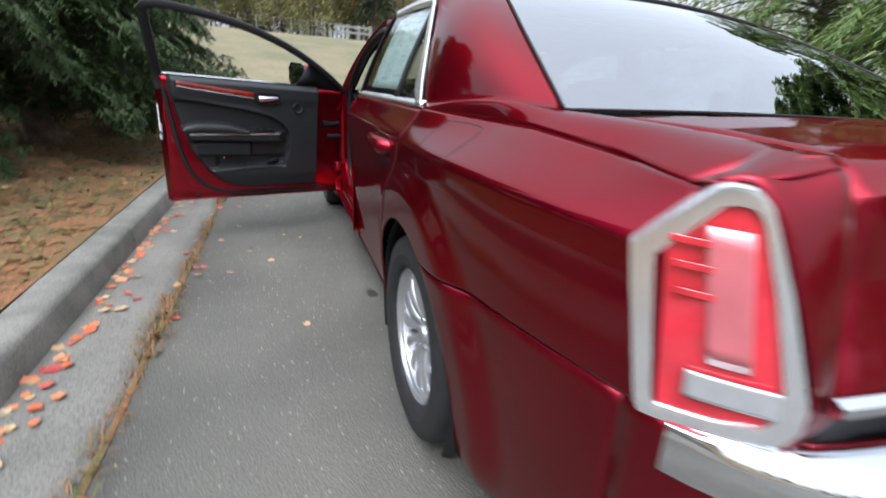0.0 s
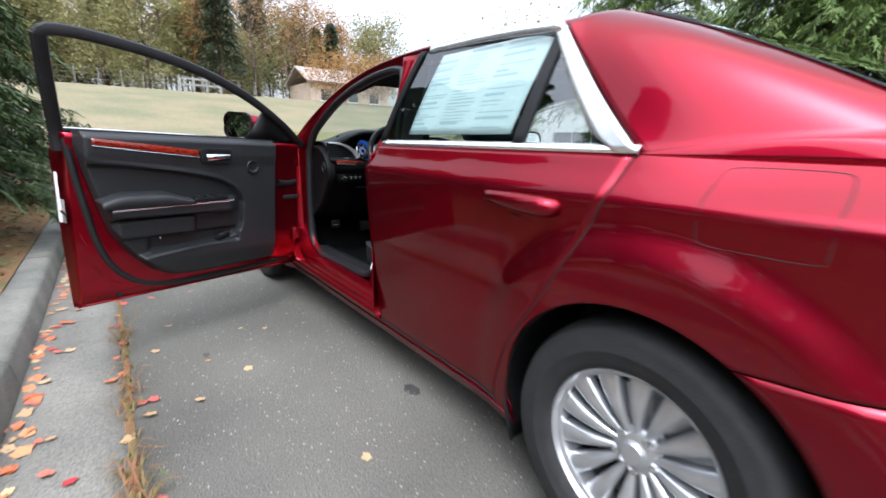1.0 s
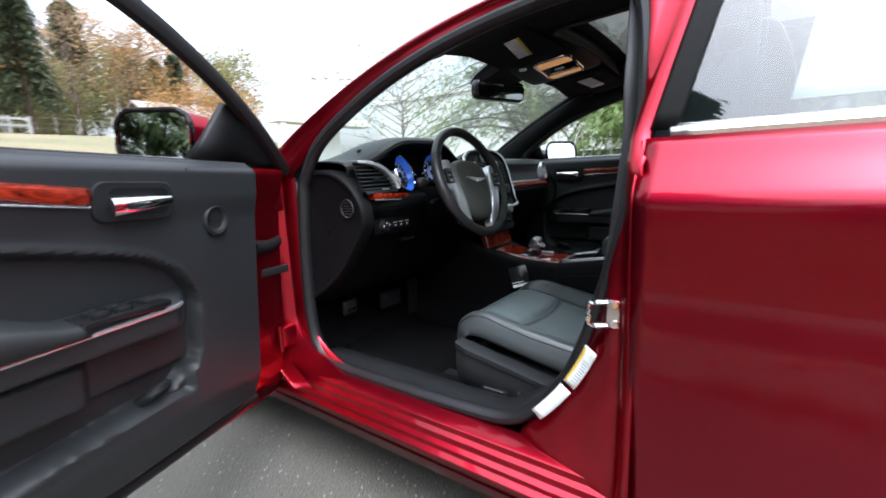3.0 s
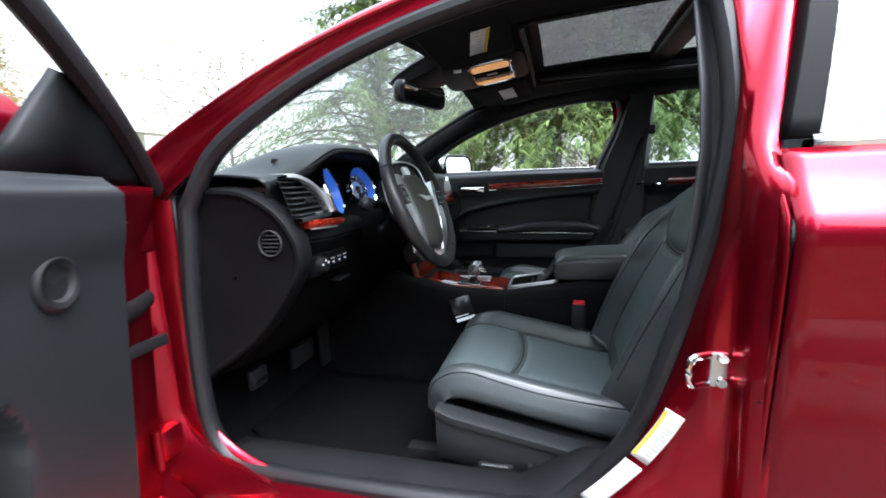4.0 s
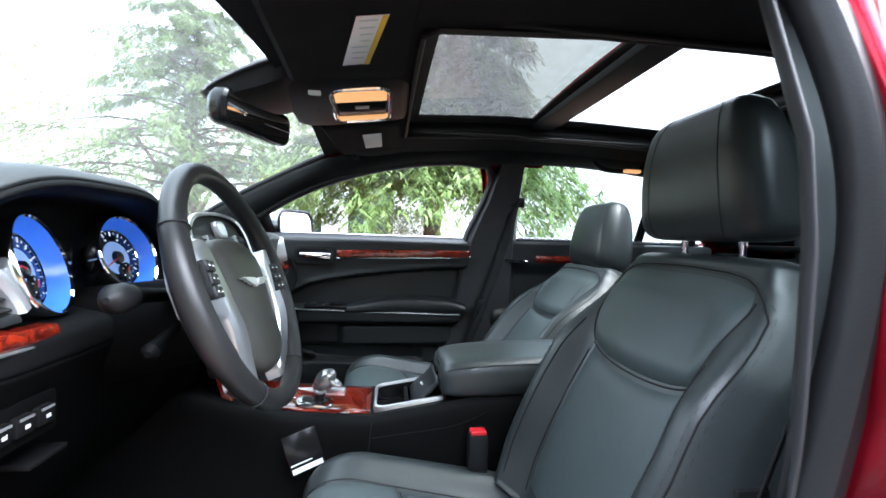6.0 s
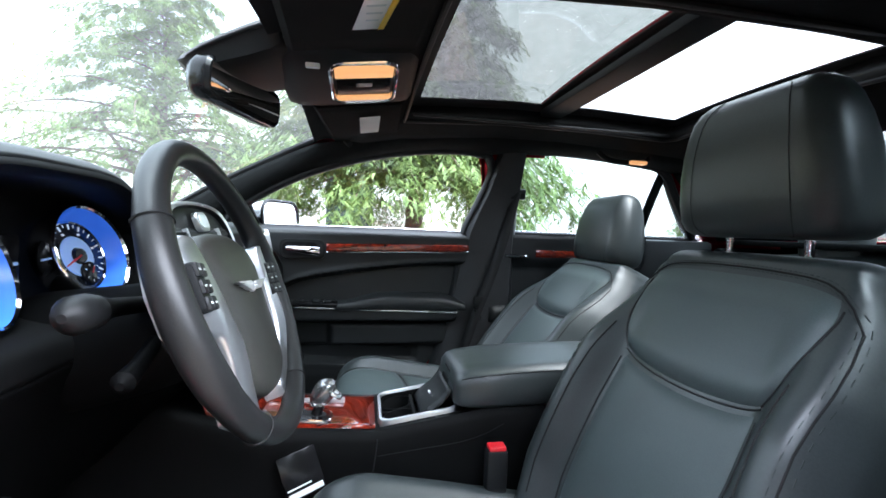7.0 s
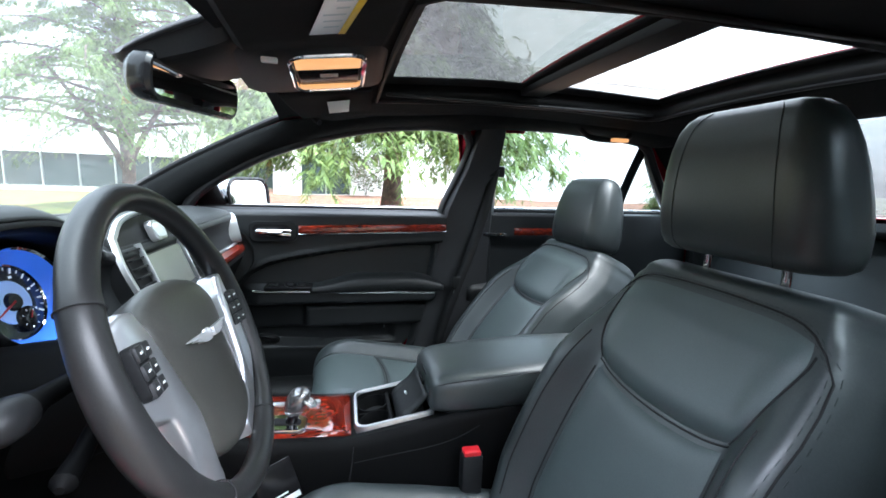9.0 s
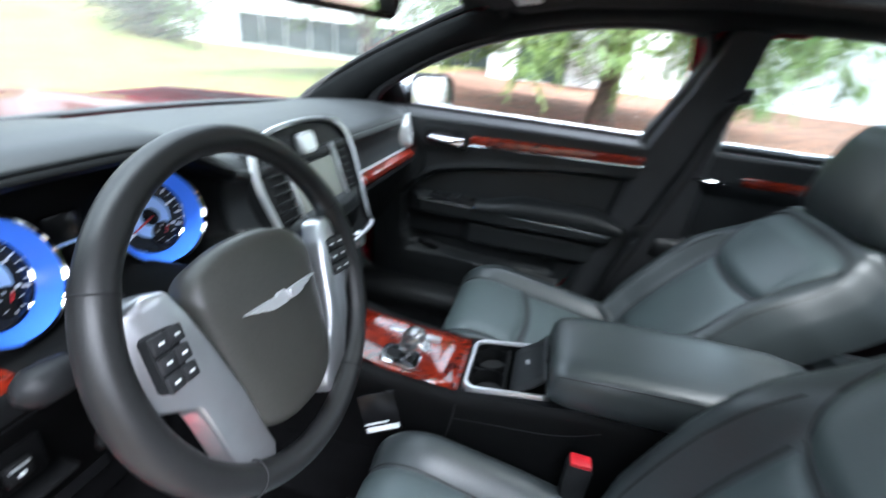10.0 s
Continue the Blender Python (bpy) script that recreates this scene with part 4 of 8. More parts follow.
LENS = material("red_lamp_lens", (0.66, 0.03, 0.05), 0.15, coat=1.0, var=0.25, scale=25)
LENS_PALE = material("smoky_pink_lens", (0.58, 0.15, 0.17), 0.12, coat=1.0, var=0.2, scale=14)
LENS_CLEAR = material("clear_silver_lens", (0.62, 0.63, 0.65), 0.12, 0.6, var=0.1, scale=30)
for s in (0, 1):
    fix = mirror if s else (lambda b: b)
    lamp = part("tail_lamp", fix(lamp_body()), RIMCHROME, car, "tall tail lamp with a broad chrome rim")
    part("lens", fix(lamp_lens((0.73, 0.855), None, 0.0045)()), LENS, lamp)

    def patch(a0, a1, z0, z1, d, skew=0.0):
        P = [[lamp_at(a + skew * (z - z0), z, d) for z in np.linspace(z0, z1, 8)] for a in np.linspace(a0, a1, 10)]
        return grid(np.array(P), flip=True)

    part("reverse_lens", fix(patch(0.40, 0.80, 0.785, 0.818, 0.0095, -0.5)), LENS_CLEAR, lamp, thick=0.004)
    part("upper_lens", fix(patch(0.46, 0.645, 0.832, 0.985, 0.0085, -1.0)), LENS_PALE, lamp, thick=0.003)
    for z in (0.905, 0.935, 0.962):
        part("light_bar", fix(patch(0.26 - 1.3 * (z - 0.9), 0.42 - 1.2 * (z - 0.9), z, z + 0.008, 0.0105)), LENS, lamp, thick=0.002)


# sills, with ribs above the open door's foot
def sill():
    y = np.linspace(0.40, 2.62, 60)
    prof = [(0.16, -0.03), (0.19, 0.0), (0.225, 0.0), (0.236, 0.004), (0.24, -0.004), (0.258, -0.002)]
    return grid(np.array([[(-float(half(a, z)) - g, a, z) for z, g in prof] for a in y]), flip=True)


side_panel("sill_panel", sill, thick=0.01)


def sill_step():
    y = np.linspace(B_CUT + 0.004, 2.44, 40)
    prof = [(-0.890, 0.258), (-0.893, 0.275), (-0.880, 0.283), (-0.880, 0.296), (-0.868, 0.303), (-0.866, 0.318), (-0.853, 0.324), (-0.851, 0.338), (-0.835, 0.345), (-0.80, 0.35), (-0.79, 0.33)]
    return grid(np.array([[(x, a, z) for x, z in prof] for a in y]))


side_panel("door_step", sill_step, thick=0.004, mat=JAMB, angle=25)
part("underbody", box(-0.84, 0.84, -0.9, 3.9, 0.17, 0.24, 0.02), PLASTIC, car)


# wheel housings and wheels
def housing(a):
    t = np.radians(np.linspace(-25, 205, 30))
    P = [[(x, a + r * math.cos(q), 0.34 + r * math.sin(q)) for q in t] for x, r in ((-0.925, ARCH), (-0.90, ARCH + 0.012), (-0.62, ARCH + 0.012), (-0.60, 0.12))]
    return grid(np.array(P))


for a in AXLES:
    side_panel("wheel_housing", lambda: housing(a), mat=RUBBER, thick=0.004)


def wheel_parts():
    """A wheel about its hub at 0, its face towards -x."""
    tyre = spin([(0.214, 0.085), (0.222, 0.105), (0.245, 0.117), (0.262, 0.119), (0.264, 0.1205), (0.268, 0.119), (0.295, 0.120), (0.318, 0.112), (0.332, 0.085), (0.337, 0.05), (0.338, 0.0), (0.337, -0.05), (0.332, -0.085), (0.318, -0.105), (0.27, -0.115), (0.217, -0.10)], (0, 0, 0), (-1, 0, 0), 72)
    rim = spin([(0.204, -0.08), (0.204, 0.05), (0.208, 0.088), (0.217, 0.098), (0.222, 0.094), (0.217, 0.088)], (0, 0, 0), (-1, 0, 0), 72)
    spin([(0.208, 0.086), (0.199, 0.080), (0.195, 0.062), (0.197, 0.0)], (0, 0, 0), (-1, 0, 0), 72, rim)
    hub = spin([(0.0, 0.072), (0.026, 0.072), (0.031, 0.066), (0.032, 0.058), (0.056, 0.054), (0.064, 0.046), (0.066, 0.01)], (0, 0, 0), (-1, 0, 0), 40)
    spokes = []
    for k in range(14):
        a = 2 * math.pi * k / 14
        er, et = np.array([math.cos(a), math.sin(a)]), np.array([-math.sin(a), math.cos(a)])
        rows = []
        for f in np.linspace(0, 1, 7):
            r, w = 0.050 + 0.154 * f, 0.0090 + 0.0225 * f ** 1.1
            hgt = 0.054 + 0.012 * math.sin(f * 3.1) + 0.018 * f
            ring = []
            for u, h in ((-1, -0.03), (-1, -0.008), (-0.8, -0.002), (-0.25, 0.003), (0.25, 0.003), (0.8, -0.002), (1, -0.008), (1, -0.03)):
                p = er * r + et * u * w
                ring.append((-(hgt + h), p[0], p[1]))
            rows.append(ring)
        spokes.append(grid(np.array(rows), wrap=True, caps=True))
    disc = spin([(0.05, 0.0), (0.155, 0.0), (0.155, -0.025), (0.05, -0.025)], (0, 0, 0), (-1, 0, 0), 40)
    return tyre, rim, hub, spokes, disc


proto = None
for a in AXLES:
    for s in (-1, 1):
        if proto is None:
            tyre, rim, hub, spokes, disc = wheel_parts()
            w = part("wheel", tyre, TYRE, car, "black tyre on a silver many-spoked alloy rim", angle=60)
            kids = [part("rim", rim, ALLOY, w), part("hub_cap", hub, ALLOY, w), part("brake_disc", disc, SATIN, w)] + [part("spoke", b, ALLOY, w, angle=55) for b in spokes]
            for k in range(5):
                q = 2 * math.pi * (k + 0.5) / 5
                kids.append(part("wheel_nut", spin([(0.0, 0.062), (0.009, 0.062), (0.010, 0.04)], (0, 0.05 * math.cos(q), 0.05 * math.sin(q)), (-1, 0, 0), 6), CHROME, w))
            proto = w
            w.matrix_basis = pose(-0.815, a, 0.338, 12)
        else:
            c = proto.copy()
            scene.collection.objects.link(c)
            c.matrix_basis = pose(s * 0.815, a, 0.338, 25 * s + 40 * a, 0, 180 if s > 0 else 0)
            for k in kids:
                o = k.copy()
                scene.collection.objects.link(o)
                o.parent = c


# front wings, bonnet and nose
def wing():
    low = np.vstack([poly([(2.425, 0.262), (2.64, 0.262), (2.68, 0.30)], 14)[:-1], arch(3.052, 176, 20, 44), poly([(3.42, 0.46), (3.72, 0.52), (3.86, 0.55)], 14)[1:]])
    up = poly([(2.425, 0.262), (2.43, 0.70), (2.425, 1.0), (2.60, 1.0), (3.3, 0.965), (3.86, 0.86)], 80)
    return grid(flank(ruled(poly(low, 80), up, 30)), flip=True)


side_panel("front_wing", wing)
hx = np.linspace(-1, 1, 31)
hood = []
for y, wd, z, cr in ((2.44, 0.905, 0.995, 0.01), (2.62, 0.90, 0.99, 0.03), (2.9, 0.895, 0.975, 0.045), (3.3, 0.885, 0.95, 0.05), (3.65, 0.845, 0.915, 0.065), (3.84, 0.79, 0.865, 0.05), (3.88, 0.76, 0.80, 0.04)):
    hood.append([(s * wd, y + 0.03 * (1 - s * s), z - 0.02 * smooth(2.6, 2.9, y) - 0.03 * smooth(3.6, 2.9, y) + cr * 0.6 * (1 - s ** 4) + 0.012 * math.exp(-((abs(s) - 0.62) / 0.07) ** 2)) for s in hx])
cow = np.stack([ws_low + (0, -0.01, -0.006), ws_low + (0, 0.03, -0.004), ws_low * (1.02, 1, 1) + (0, 0.10, -0.045)], 0)
part("cowl", grid(cow), PLASTIC, car, "black cowl below the windscreen", thick=0.004)
part("bonnet", grid(np.array(hood), flip=True), PAINT, car, thick=0.008)
nose = []
for z, y in ((0.17, 3.86), (0.25, 3.93), (0.4, 3.97), (0.55, 3.98), (0.68, 3.96), (0.80, 3.92)):
    nose.append([(s * 0.86, y - 0.22 * abs(s) ** 3, z) for s in hx])
part("front_bumper", grid(np.array(nose), flip=False), PAINT, car, thick=0.01)
grille = part("grille", box(-0.42, 0.42, 3.955, 3.995, 0.52, 0.78, 0.02), BLACK, car, "black grille with chrome bars")
for k in range(6):
    part("grille_bar", box(-0.40, 0.40, 3.99, 4.0, 0.545 + 0.04 * k, 0.553 + 0.04 * k), CHROME, grille)
side_panel("headlamp", lambda: box(-0.80, -0.48, 3.80, 3.93, 0.66, 0.80, 0.03), mat=LENS_CLEAR, thick=0)
side_panel("front_arch_filler", lambda: box(-0.84, -0.60, 3.42, 3.86, 0.24, 0.60, 0.03), mat=PLASTIC, thick=0)

# ---- window surrounds, pillars and handles ----


def belt_strip(y0, y1):
    def make():
        y = np.linspace(y0, y1, 26)
        x = -0.887 + 0.002 * np.sin(y)
        prof = [(0.006, -0.004), (-0.004, -0.001), (-0.006, 0.006), (-0.002, 0.014), (0.010, 0.020), (0.02, 0.018)]
        return grid(np.array([[(a + dx, b, 1.044 + dz) for dx, dz in prof] for a, b in zip(x, y)]), flip=True)
    return make


for o in rear_doors:
    s = 1 if o is rear_doors[1] else 0
    fix = mirror if s else (lambda b: b)
    lab = "bright chrome window surround"
    part("chrome_strip", fix(belt_strip(0.10, 1.205)()), RIMCHROME, o, lab, thick=0.003)
    # broad chrome at the rear, thinner along the top
    f = curve([(x - 0.006, y, z) for x, y, z in PF], 24)
    wdt = np.interp(np.linspace(0, 1, 24), [0, 0.12, 0.6, 1], [0.060, 0.085, 0.060, 0.036])
    f = f + (-0.004, 0, 0)
    g = f + np.stack([0.03 * wdt, wdt, 0 * wdt], 1)
    part("chrome_strip", fix(grid(ruled(f, g, 5))), RIMCHROME, o, thick=0.004)
    t0 = curve([(-0.754, 0.43, 1.385), (-0.734, 0.70, 1.408), (-0.722, 1.00, 1.418), (-0.722, 1.09, 1.418)], 24)
    part("chrome_strip", fix(grid(ruled(t0 + (-0.008, 0, 0.002), t0 + (-0.012, 0, -0.026), 3), flip=True)), RIMCHROME, o, thick=0.004)
    # black pillar face, glass and the bar of the fixed pane
    def win(y, z):
        """Left side-window surface."""
        f = (z - 1.05) / 0.36
        return (-0.878 + 0.152 * f - 0.010 * math.sin(math.pi * min(max(f, 0), 1)), y, z)
    top = lambda y: float(np.interp(y, [0.10, 0.20, 0.31, 0.42, 0.70, 1.10, 1.3], [1.06, 1.14, 1.25, 1.36, 1.386, 1.397, 1.40]))
    bar_y = lambda z: 0.468 - 0.10 * (z - 1.06)
    def pane(ya, yb, n=18):
        P = []
        for u in np.linspace(0, 1, n):
            row = []
            for v in np.linspace(0, 1, 12):
                z0 = 1.06
                y0 = ya(z0) + (yb(z0) - ya(z0)) * u
                z = z0 + (top(y0) - 0.004 - z0) * v
                y = ya(z) + (yb(z) - ya(z)) * u
                row.append(win(y, min(z, top(y) - 0.003)))
            P.append(row)
        return grid(np.array(P))
    front_y = lambda z: 1.207 - 0.22 * (z - 1.05)
    part("window_glass", fix(pane(bar_y, front_y)), TINTED, o, "tinted side glass")
    part("window_glass", fix(pane(lambda z: 0.165 + 0.55 * max(z - 1.06, 0), bar_y)), QUARTER, o, "tinted fixed quarter glass")
    zz = np.linspace(1.055, 1.372, 12)
    P = [[np.array(win(bar_y(z) + dy, z)) + (dx, 0, 0) for z in zz] for dy, dx in ((-0.026, 0.002), (-0.024, -0.005), (0.010, -0.005), (0.012, 0.002))]
    part("division_bar", fix(grid(np.array(P))), RUBBER, o, thick=0.004)
    zz = np.linspace(1.055, 1.408, 14)
    P = [[np.array(win(front_y(z) + dy, z)) + (dx, 0, 0) for z in zz] for dy, dx in ((-0.006, 0.004), (-0.004, -0.004), (0.023, -0.003), (0.029, 0.006))]
    part("pillar_cover", fix(grid(np.array(P))), SHADEPLASTIC, o, "black pillar cover", thick=0.006)
    # handle: a bowed pull over a dished recess
    hp = curve([(-0.940, 0.496, 0.918), (-0.962, 0.482, 0.918), (-0.973, 0.42, 0.917), (-0.973, 0.34, 0.914), (-0.966, 0.275, 0.911), (-0.940, 0.258, 0.911)], 26)
    part("door_handle", fix(tube(hp, np.interp(np.linspace(0, 1, 26), [0, 0.12, 0.5, 0.85, 1], [0.014, 0.017, 0.023, 0.027, 0.021]), 12, flat=1.0, up=(1, 0, 0))), PAINT, o)
    part("handle_recess", fix(spin([(0.0, 0.0), (0.026, 0.001), (0.034, 0.003), (0.036, 0.001)], (-0.9455, 0.385, 0.905), (-1, 0, 0.03), 28)), PAINT, o)
    # lower edge highlight crease and seam to the sill
    part("door_seal", fix(tube(flank(np.array([(a, 0.2605) for a in np.linspace(0.47, B_CUT, 20)])), 0.003, 5)), SEAM_SHADE, o)
    part("door_seal", fix(tube(flank(curve(DOOR_REAR, 40)) + (0.001, 0, 0), 0.0022, 5)), SEAM_SHADE, o)


# ---- front doors ----
# The line of the black seal round the driver's opening; mirrored for the other side.
SEAL_LOW = [(-0.785, 1.46, 0.45), (-0.785, 1.56, 0.378), (-0.785, 1.75, 0.362), (-0.785, 2.0, 0.358), (-0.785, 2.20, 0.362), (-0.785, 2.295, 0.40), (-0.785, 2.335, 0.50), (-0.785, 2.335, 0.75), (-0.785, 2.31, 0.98)]
SEAL_TOP = [(-0.785, 2.31, 0.98), (-0.775, 2.22, 1.105), (-0.752, 2.03, 1.222), (-0.735, 1.83, 1.300), (-0.718, 1.62, 1.350), (-0.708, 1.42, 1.371), (-0.710, 1.316, 1.358)]
SEAL_REAR = [(-0.710, 1.316, 1.358), (-0.730, 1.284, 1.31), (-0.752, 1.271, 1.24), (-0.775, 1.264, 1.15), (-0.785, 1.265, 1.05), (-0.785, 1.287, 0.91), (-0.785, 1.336, 0.72), (-0.785, 1.39, 0.56), (-0.785, 1.46, 0.45)]
SEAL_TOP_FAR = SEAL_TOP[:-2] + [(-0.708, 1.40, 1.372), (-0.710, 1.262, 1.362)]
SEAL_REAR_FAR = [(-0.710, 1.262, 1.362), (-0.728, 1.236, 1.31), (-0.752, 1.250, 1.24), (-0.775, 1.285, 1.15), (-0.785, 1.328, 1.05), (-0.785, 1.348, 0.91), (-0.785, 1.368, 0.72), (-0.785, 1.40, 0.56), (-0.785, 1.46, 0.45)]


def seal(top, rear):
    loop = np.vstack([curve(SEAL_LOW, 50)[:-1], curve(top, 40)[:-1], curve(rear, 40)[:-1]])
    return tube(loop, 0.0185, 10, closed=True, up=(1, 0, 0), flat=1.2)


side_panel("door_seal", lambda: seal(SEAL_TOP, SEAL_REAR), thick=0, mat=SEALRUB, sides=(0,))
side_panel("door_seal", lambda: seal(SEAL_TOP_FAR, SEAL_REAR_FAR), thick=0, mat=SEALRUB, sides=(1,))


def b_outer(n):
    return np.array([(-0.925 if z < 1.0 else -0.872 + 0.43 * (z - 1.05), float(np.interp(z, [0.30, 1.05, 1.41], [1.240, 1.236, 1.15])), z) for z in np.linspace(0.30, 1.405, n)])


def b_post():
    """Painted post between the two doors, stepped inwards to the seal."""
    n = 50
    o = b_outer(n)
    z = o[:, 2]
    edge = np.interp(z, [0.30, 0.37, 0.45, 0.56, 0.72, 0.91, 1.15, 1.24, 1.31, 1.405], [1.535, 1.515, 1.445, 1.378, 1.323, 1.278, 1.258, 1.264, 1.276, 1.305])
    ex = np.interp(z, [0.3, 0.91, 1.15, 1.31, 1.405], [-0.795, -0.795, -0.785, -0.738, -0.715])
    mid1 = np.stack([np.interp(z, [0.3, 1.0, 1.08, 1.4], [-0.905, -0.905, -0.855, -0.725]), o[:, 1] + 0.022, z], 1)
    mid2 = np.stack([np.interp(z, [0.3, 1.0, 1.08, 1.4], [-0.868, -0.868, -0.842, -0.722]), o[:, 1] + 0.034, z], 1)
    mid3 = np.stack([np.interp(z, [0.3, 1.0, 1.08, 1.4], [-0.858, -0.858, -0.835, -0.72]), np.minimum(o[:, 1] + 0.062, edge - 0.004), z], 1)
    mid4 = np.stack([0.25 * mid3[:, 0] + 0.75 * (ex - 0.02), 0.3 * mid3[:, 1] + 0.7 * edge, z], 1)
    inn = np.stack([ex, edge, z], 1)
    K = np.stack([o, mid1, mid2, mid3, mid4, inn], 0)
    return grid(np.stack([curve(K[:, j], 22) for j in range(n)], 1))


posts = side_panel("door_post", b_post, mat=JAMB, thick=0.004, angle=80)


def a_post():
    """Front post: a raised band between the hinge pocket and the seal's channel, sweeping into the sill."""
    z = np.linspace(0.30, 1.03, 44)
    yo = np.interp(z, [0.3, 0.34, 1.03], [2.40, 2.418, 2.43])
    out = np.interp(z, [0.30, 0.32, 0.362, 0.446, 0.5], [-0.10, -0.07, -0.03, -0.004, 0.0])
    inn = np.interp(z, [0.30, 0.35, 0.396, 0.421, 0.45, 0.476, 0.52], [-0.30, -0.24, -0.11, -0.07, -0.035, -0.015, 0.0])
    k = [(-0.905, 0.0, 0.0), (-0.897, 0.004, 0.0), (-0.874, 0.006, 0.3), (-0.870, -0.030, 0.0), (-0.866, -0.038, 0.0), (-0.846, -0.050, 0.5), (-0.831, -0.056, 1.0), (-0.827, -0.052, 1.0), (-0.825, -0.018, 1.0), (-0.797, -0.018, 1.0), (-0.785, -0.075, 1.0)]
    P = []
    for x, dy, f in k:
        P.append(np.stack([np.full(44, x), yo + dy + (1 - f) * out + f * inn, z], 1))
    return grid(np.array(P), flip=True)


side_panel("hinge_post", a_post, mat=JAMB, thick=0.004, angle=35)


def rail_jamb():
    """Painted return from the roof's rail to the seal."""
    o = curve([p for p in RAIL if p[1] > 0.9], 60)
    i = curve([(-0.80, 2.36, 1.0)] + SEAL_TOP[1:] + [(-0.712, 1.02, 1.365)], 60)
    m = 0.5 * (o + i) + (0.012, 0, 0.004)
    return grid(np.stack([o, 0.85 * o + 0.15 * m + (0.008, 0, -0.002), m, i], 0), flip=True)


side_panel("rail_jamb", rail_jamb, mat=JAMB, thick=0.003)

# striker, hinge hardware, wiring boot, check strap and labels of the driver's opening
stk = part("door_striker", box(-0.872, -0.866, 1.278, 1.302, 0.696, 0.750, 0.003), SATIN, car, "silver door striker on the post")
part("striker_loop", tube(curve([(-0.866, 1.30, 0.745), (-0.880, 1.328, 0.742), (-0.882, 1.333, 0.72), (-0.880, 1.328, 0.70), (-0.866, 1.30, 0.698)], 20), 0.0055, 8), CHROME, stk)
for z in (0.704, 0.742):
    part("striker_screw", spin([(0, 0.004), (0.007, 0.004), (0.009, 0)], (-0.872, 1.286, z), (-1, 0, 0), 10), CHROME, stk)
lab = thing("door_label", "white and yellow paper sticker on the door post", "label")
STK_GREY = material("pale_grey_print", (0.42, 0.45, 0.46), 0.7)


def label_strip(a0, a1, lift=0.0, across=(0.0, 1.0)):
    """A strip that follows the post's curve down to the sill."""
    a = np.linspace(a0, a1, 9)
    return grid(np.array([[(-0.846 + 0.010 * b + 0.12 * t - lift, 1.325 + 0.40 * t + 1.3 * t * t + 0.026 * b, 0.625 - 1.0 * t + 0.012 * b) for b in np.linspace(*across, 3)] for t in a]))


part("label_sheet", label_strip(0, 0.097), PAPER, lab, "white paper strip", thick=0.001)
part("label_sheet", label_strip(0.107, 0.20), PAPER, lab, "white paper strip", thick=0.001)
part("yellow_band", label_strip(0.004, 0.093, 0.0015, (0.82, 1.0)), YELLOW, lab)
for k in range(9):
    part("print_bar", label_strip(0.030 + 0.0065 * k, 0.0325 + 0.0065 * k, 0.0015, (0.12 + 0.05 * (k % 3), 0.62)), STK_GREY, lab)
for z in (0.47, 0.93):
    h = part("door_hinge", box(-0.90, -0.845, 2.345, 2.392, z - 0.035, z + 0.035, 0.006), JAMB, car)
    part("hinge_pin", spin([(0.009, -0.045), (0.009, 0.045)], (-0.905, 2.352, z), (0, 0, 1), 12, caps=True), JAMB, h)
part("check_strap", box(-0.98, -0.86, 2.33, 2.345, 0.695, 0.72, 0.004), RUBBER, car, "dark steel door check strap")
part("wiring_boot", tube(curve([(-0.87, 2.37, 0.80), (-0.93, 2.34, 0.79), (-1.0, 2.30, 0.80)], 14), [0.02 + 0.003 * (k % 2) for k in range(14)], 12), RUBBER, car)
# hardware of the rear doors' front edge
for z in (0.80,):
    h = part("door_hinge", box(-0.910, -0.885, 1.225, 1.246, z - 0.03, z + 0.03, 0.005), JAMB, car)
    part("hinge_pin", spin([(0.008, -0.04), (0.008, 0.04)], (-0.906, 1.246, z), (0, 0, 1), 12, caps=True), JAMB, h)
part("wiring_boot", tube(curve([(-0.885, 1.245, 0.70), (-0.905, 1.250, 0.70), (-0.922, 1.236, 0.70)], 12), [0.009 + 0.002 * (k % 2) for k in range(12)], 12), RUBBER, car)
part("door_edge", grid(np.array([[(-float(half(B_CUT, z)) + d, B_CUT + e, z) for z in np.linspace(0.265, 1.04, 20)] for d, e in ((0.004, 0.0), (0.02, 0.002), (0.06, -0.004))])), JAMB, rear_doors[0], thick=0.003)

HINGE = Vector((-0.905, 2.395, 0))
# swung wide; it rises and leans a little as it opens
OPEN = Matrix.Translation(HINGE + Vector((0, 0.033, 0.6))) @ Matrix.Rotation(radians(-70.0), 4, "Z") @ Matrix.Rotation(radians(-2.0), 4, "X") @ Matrix.Rotation(radians(3.5), 4, "Y") @ Matrix.Translation(-HINGE - Vector((0, 0, 0.6)))


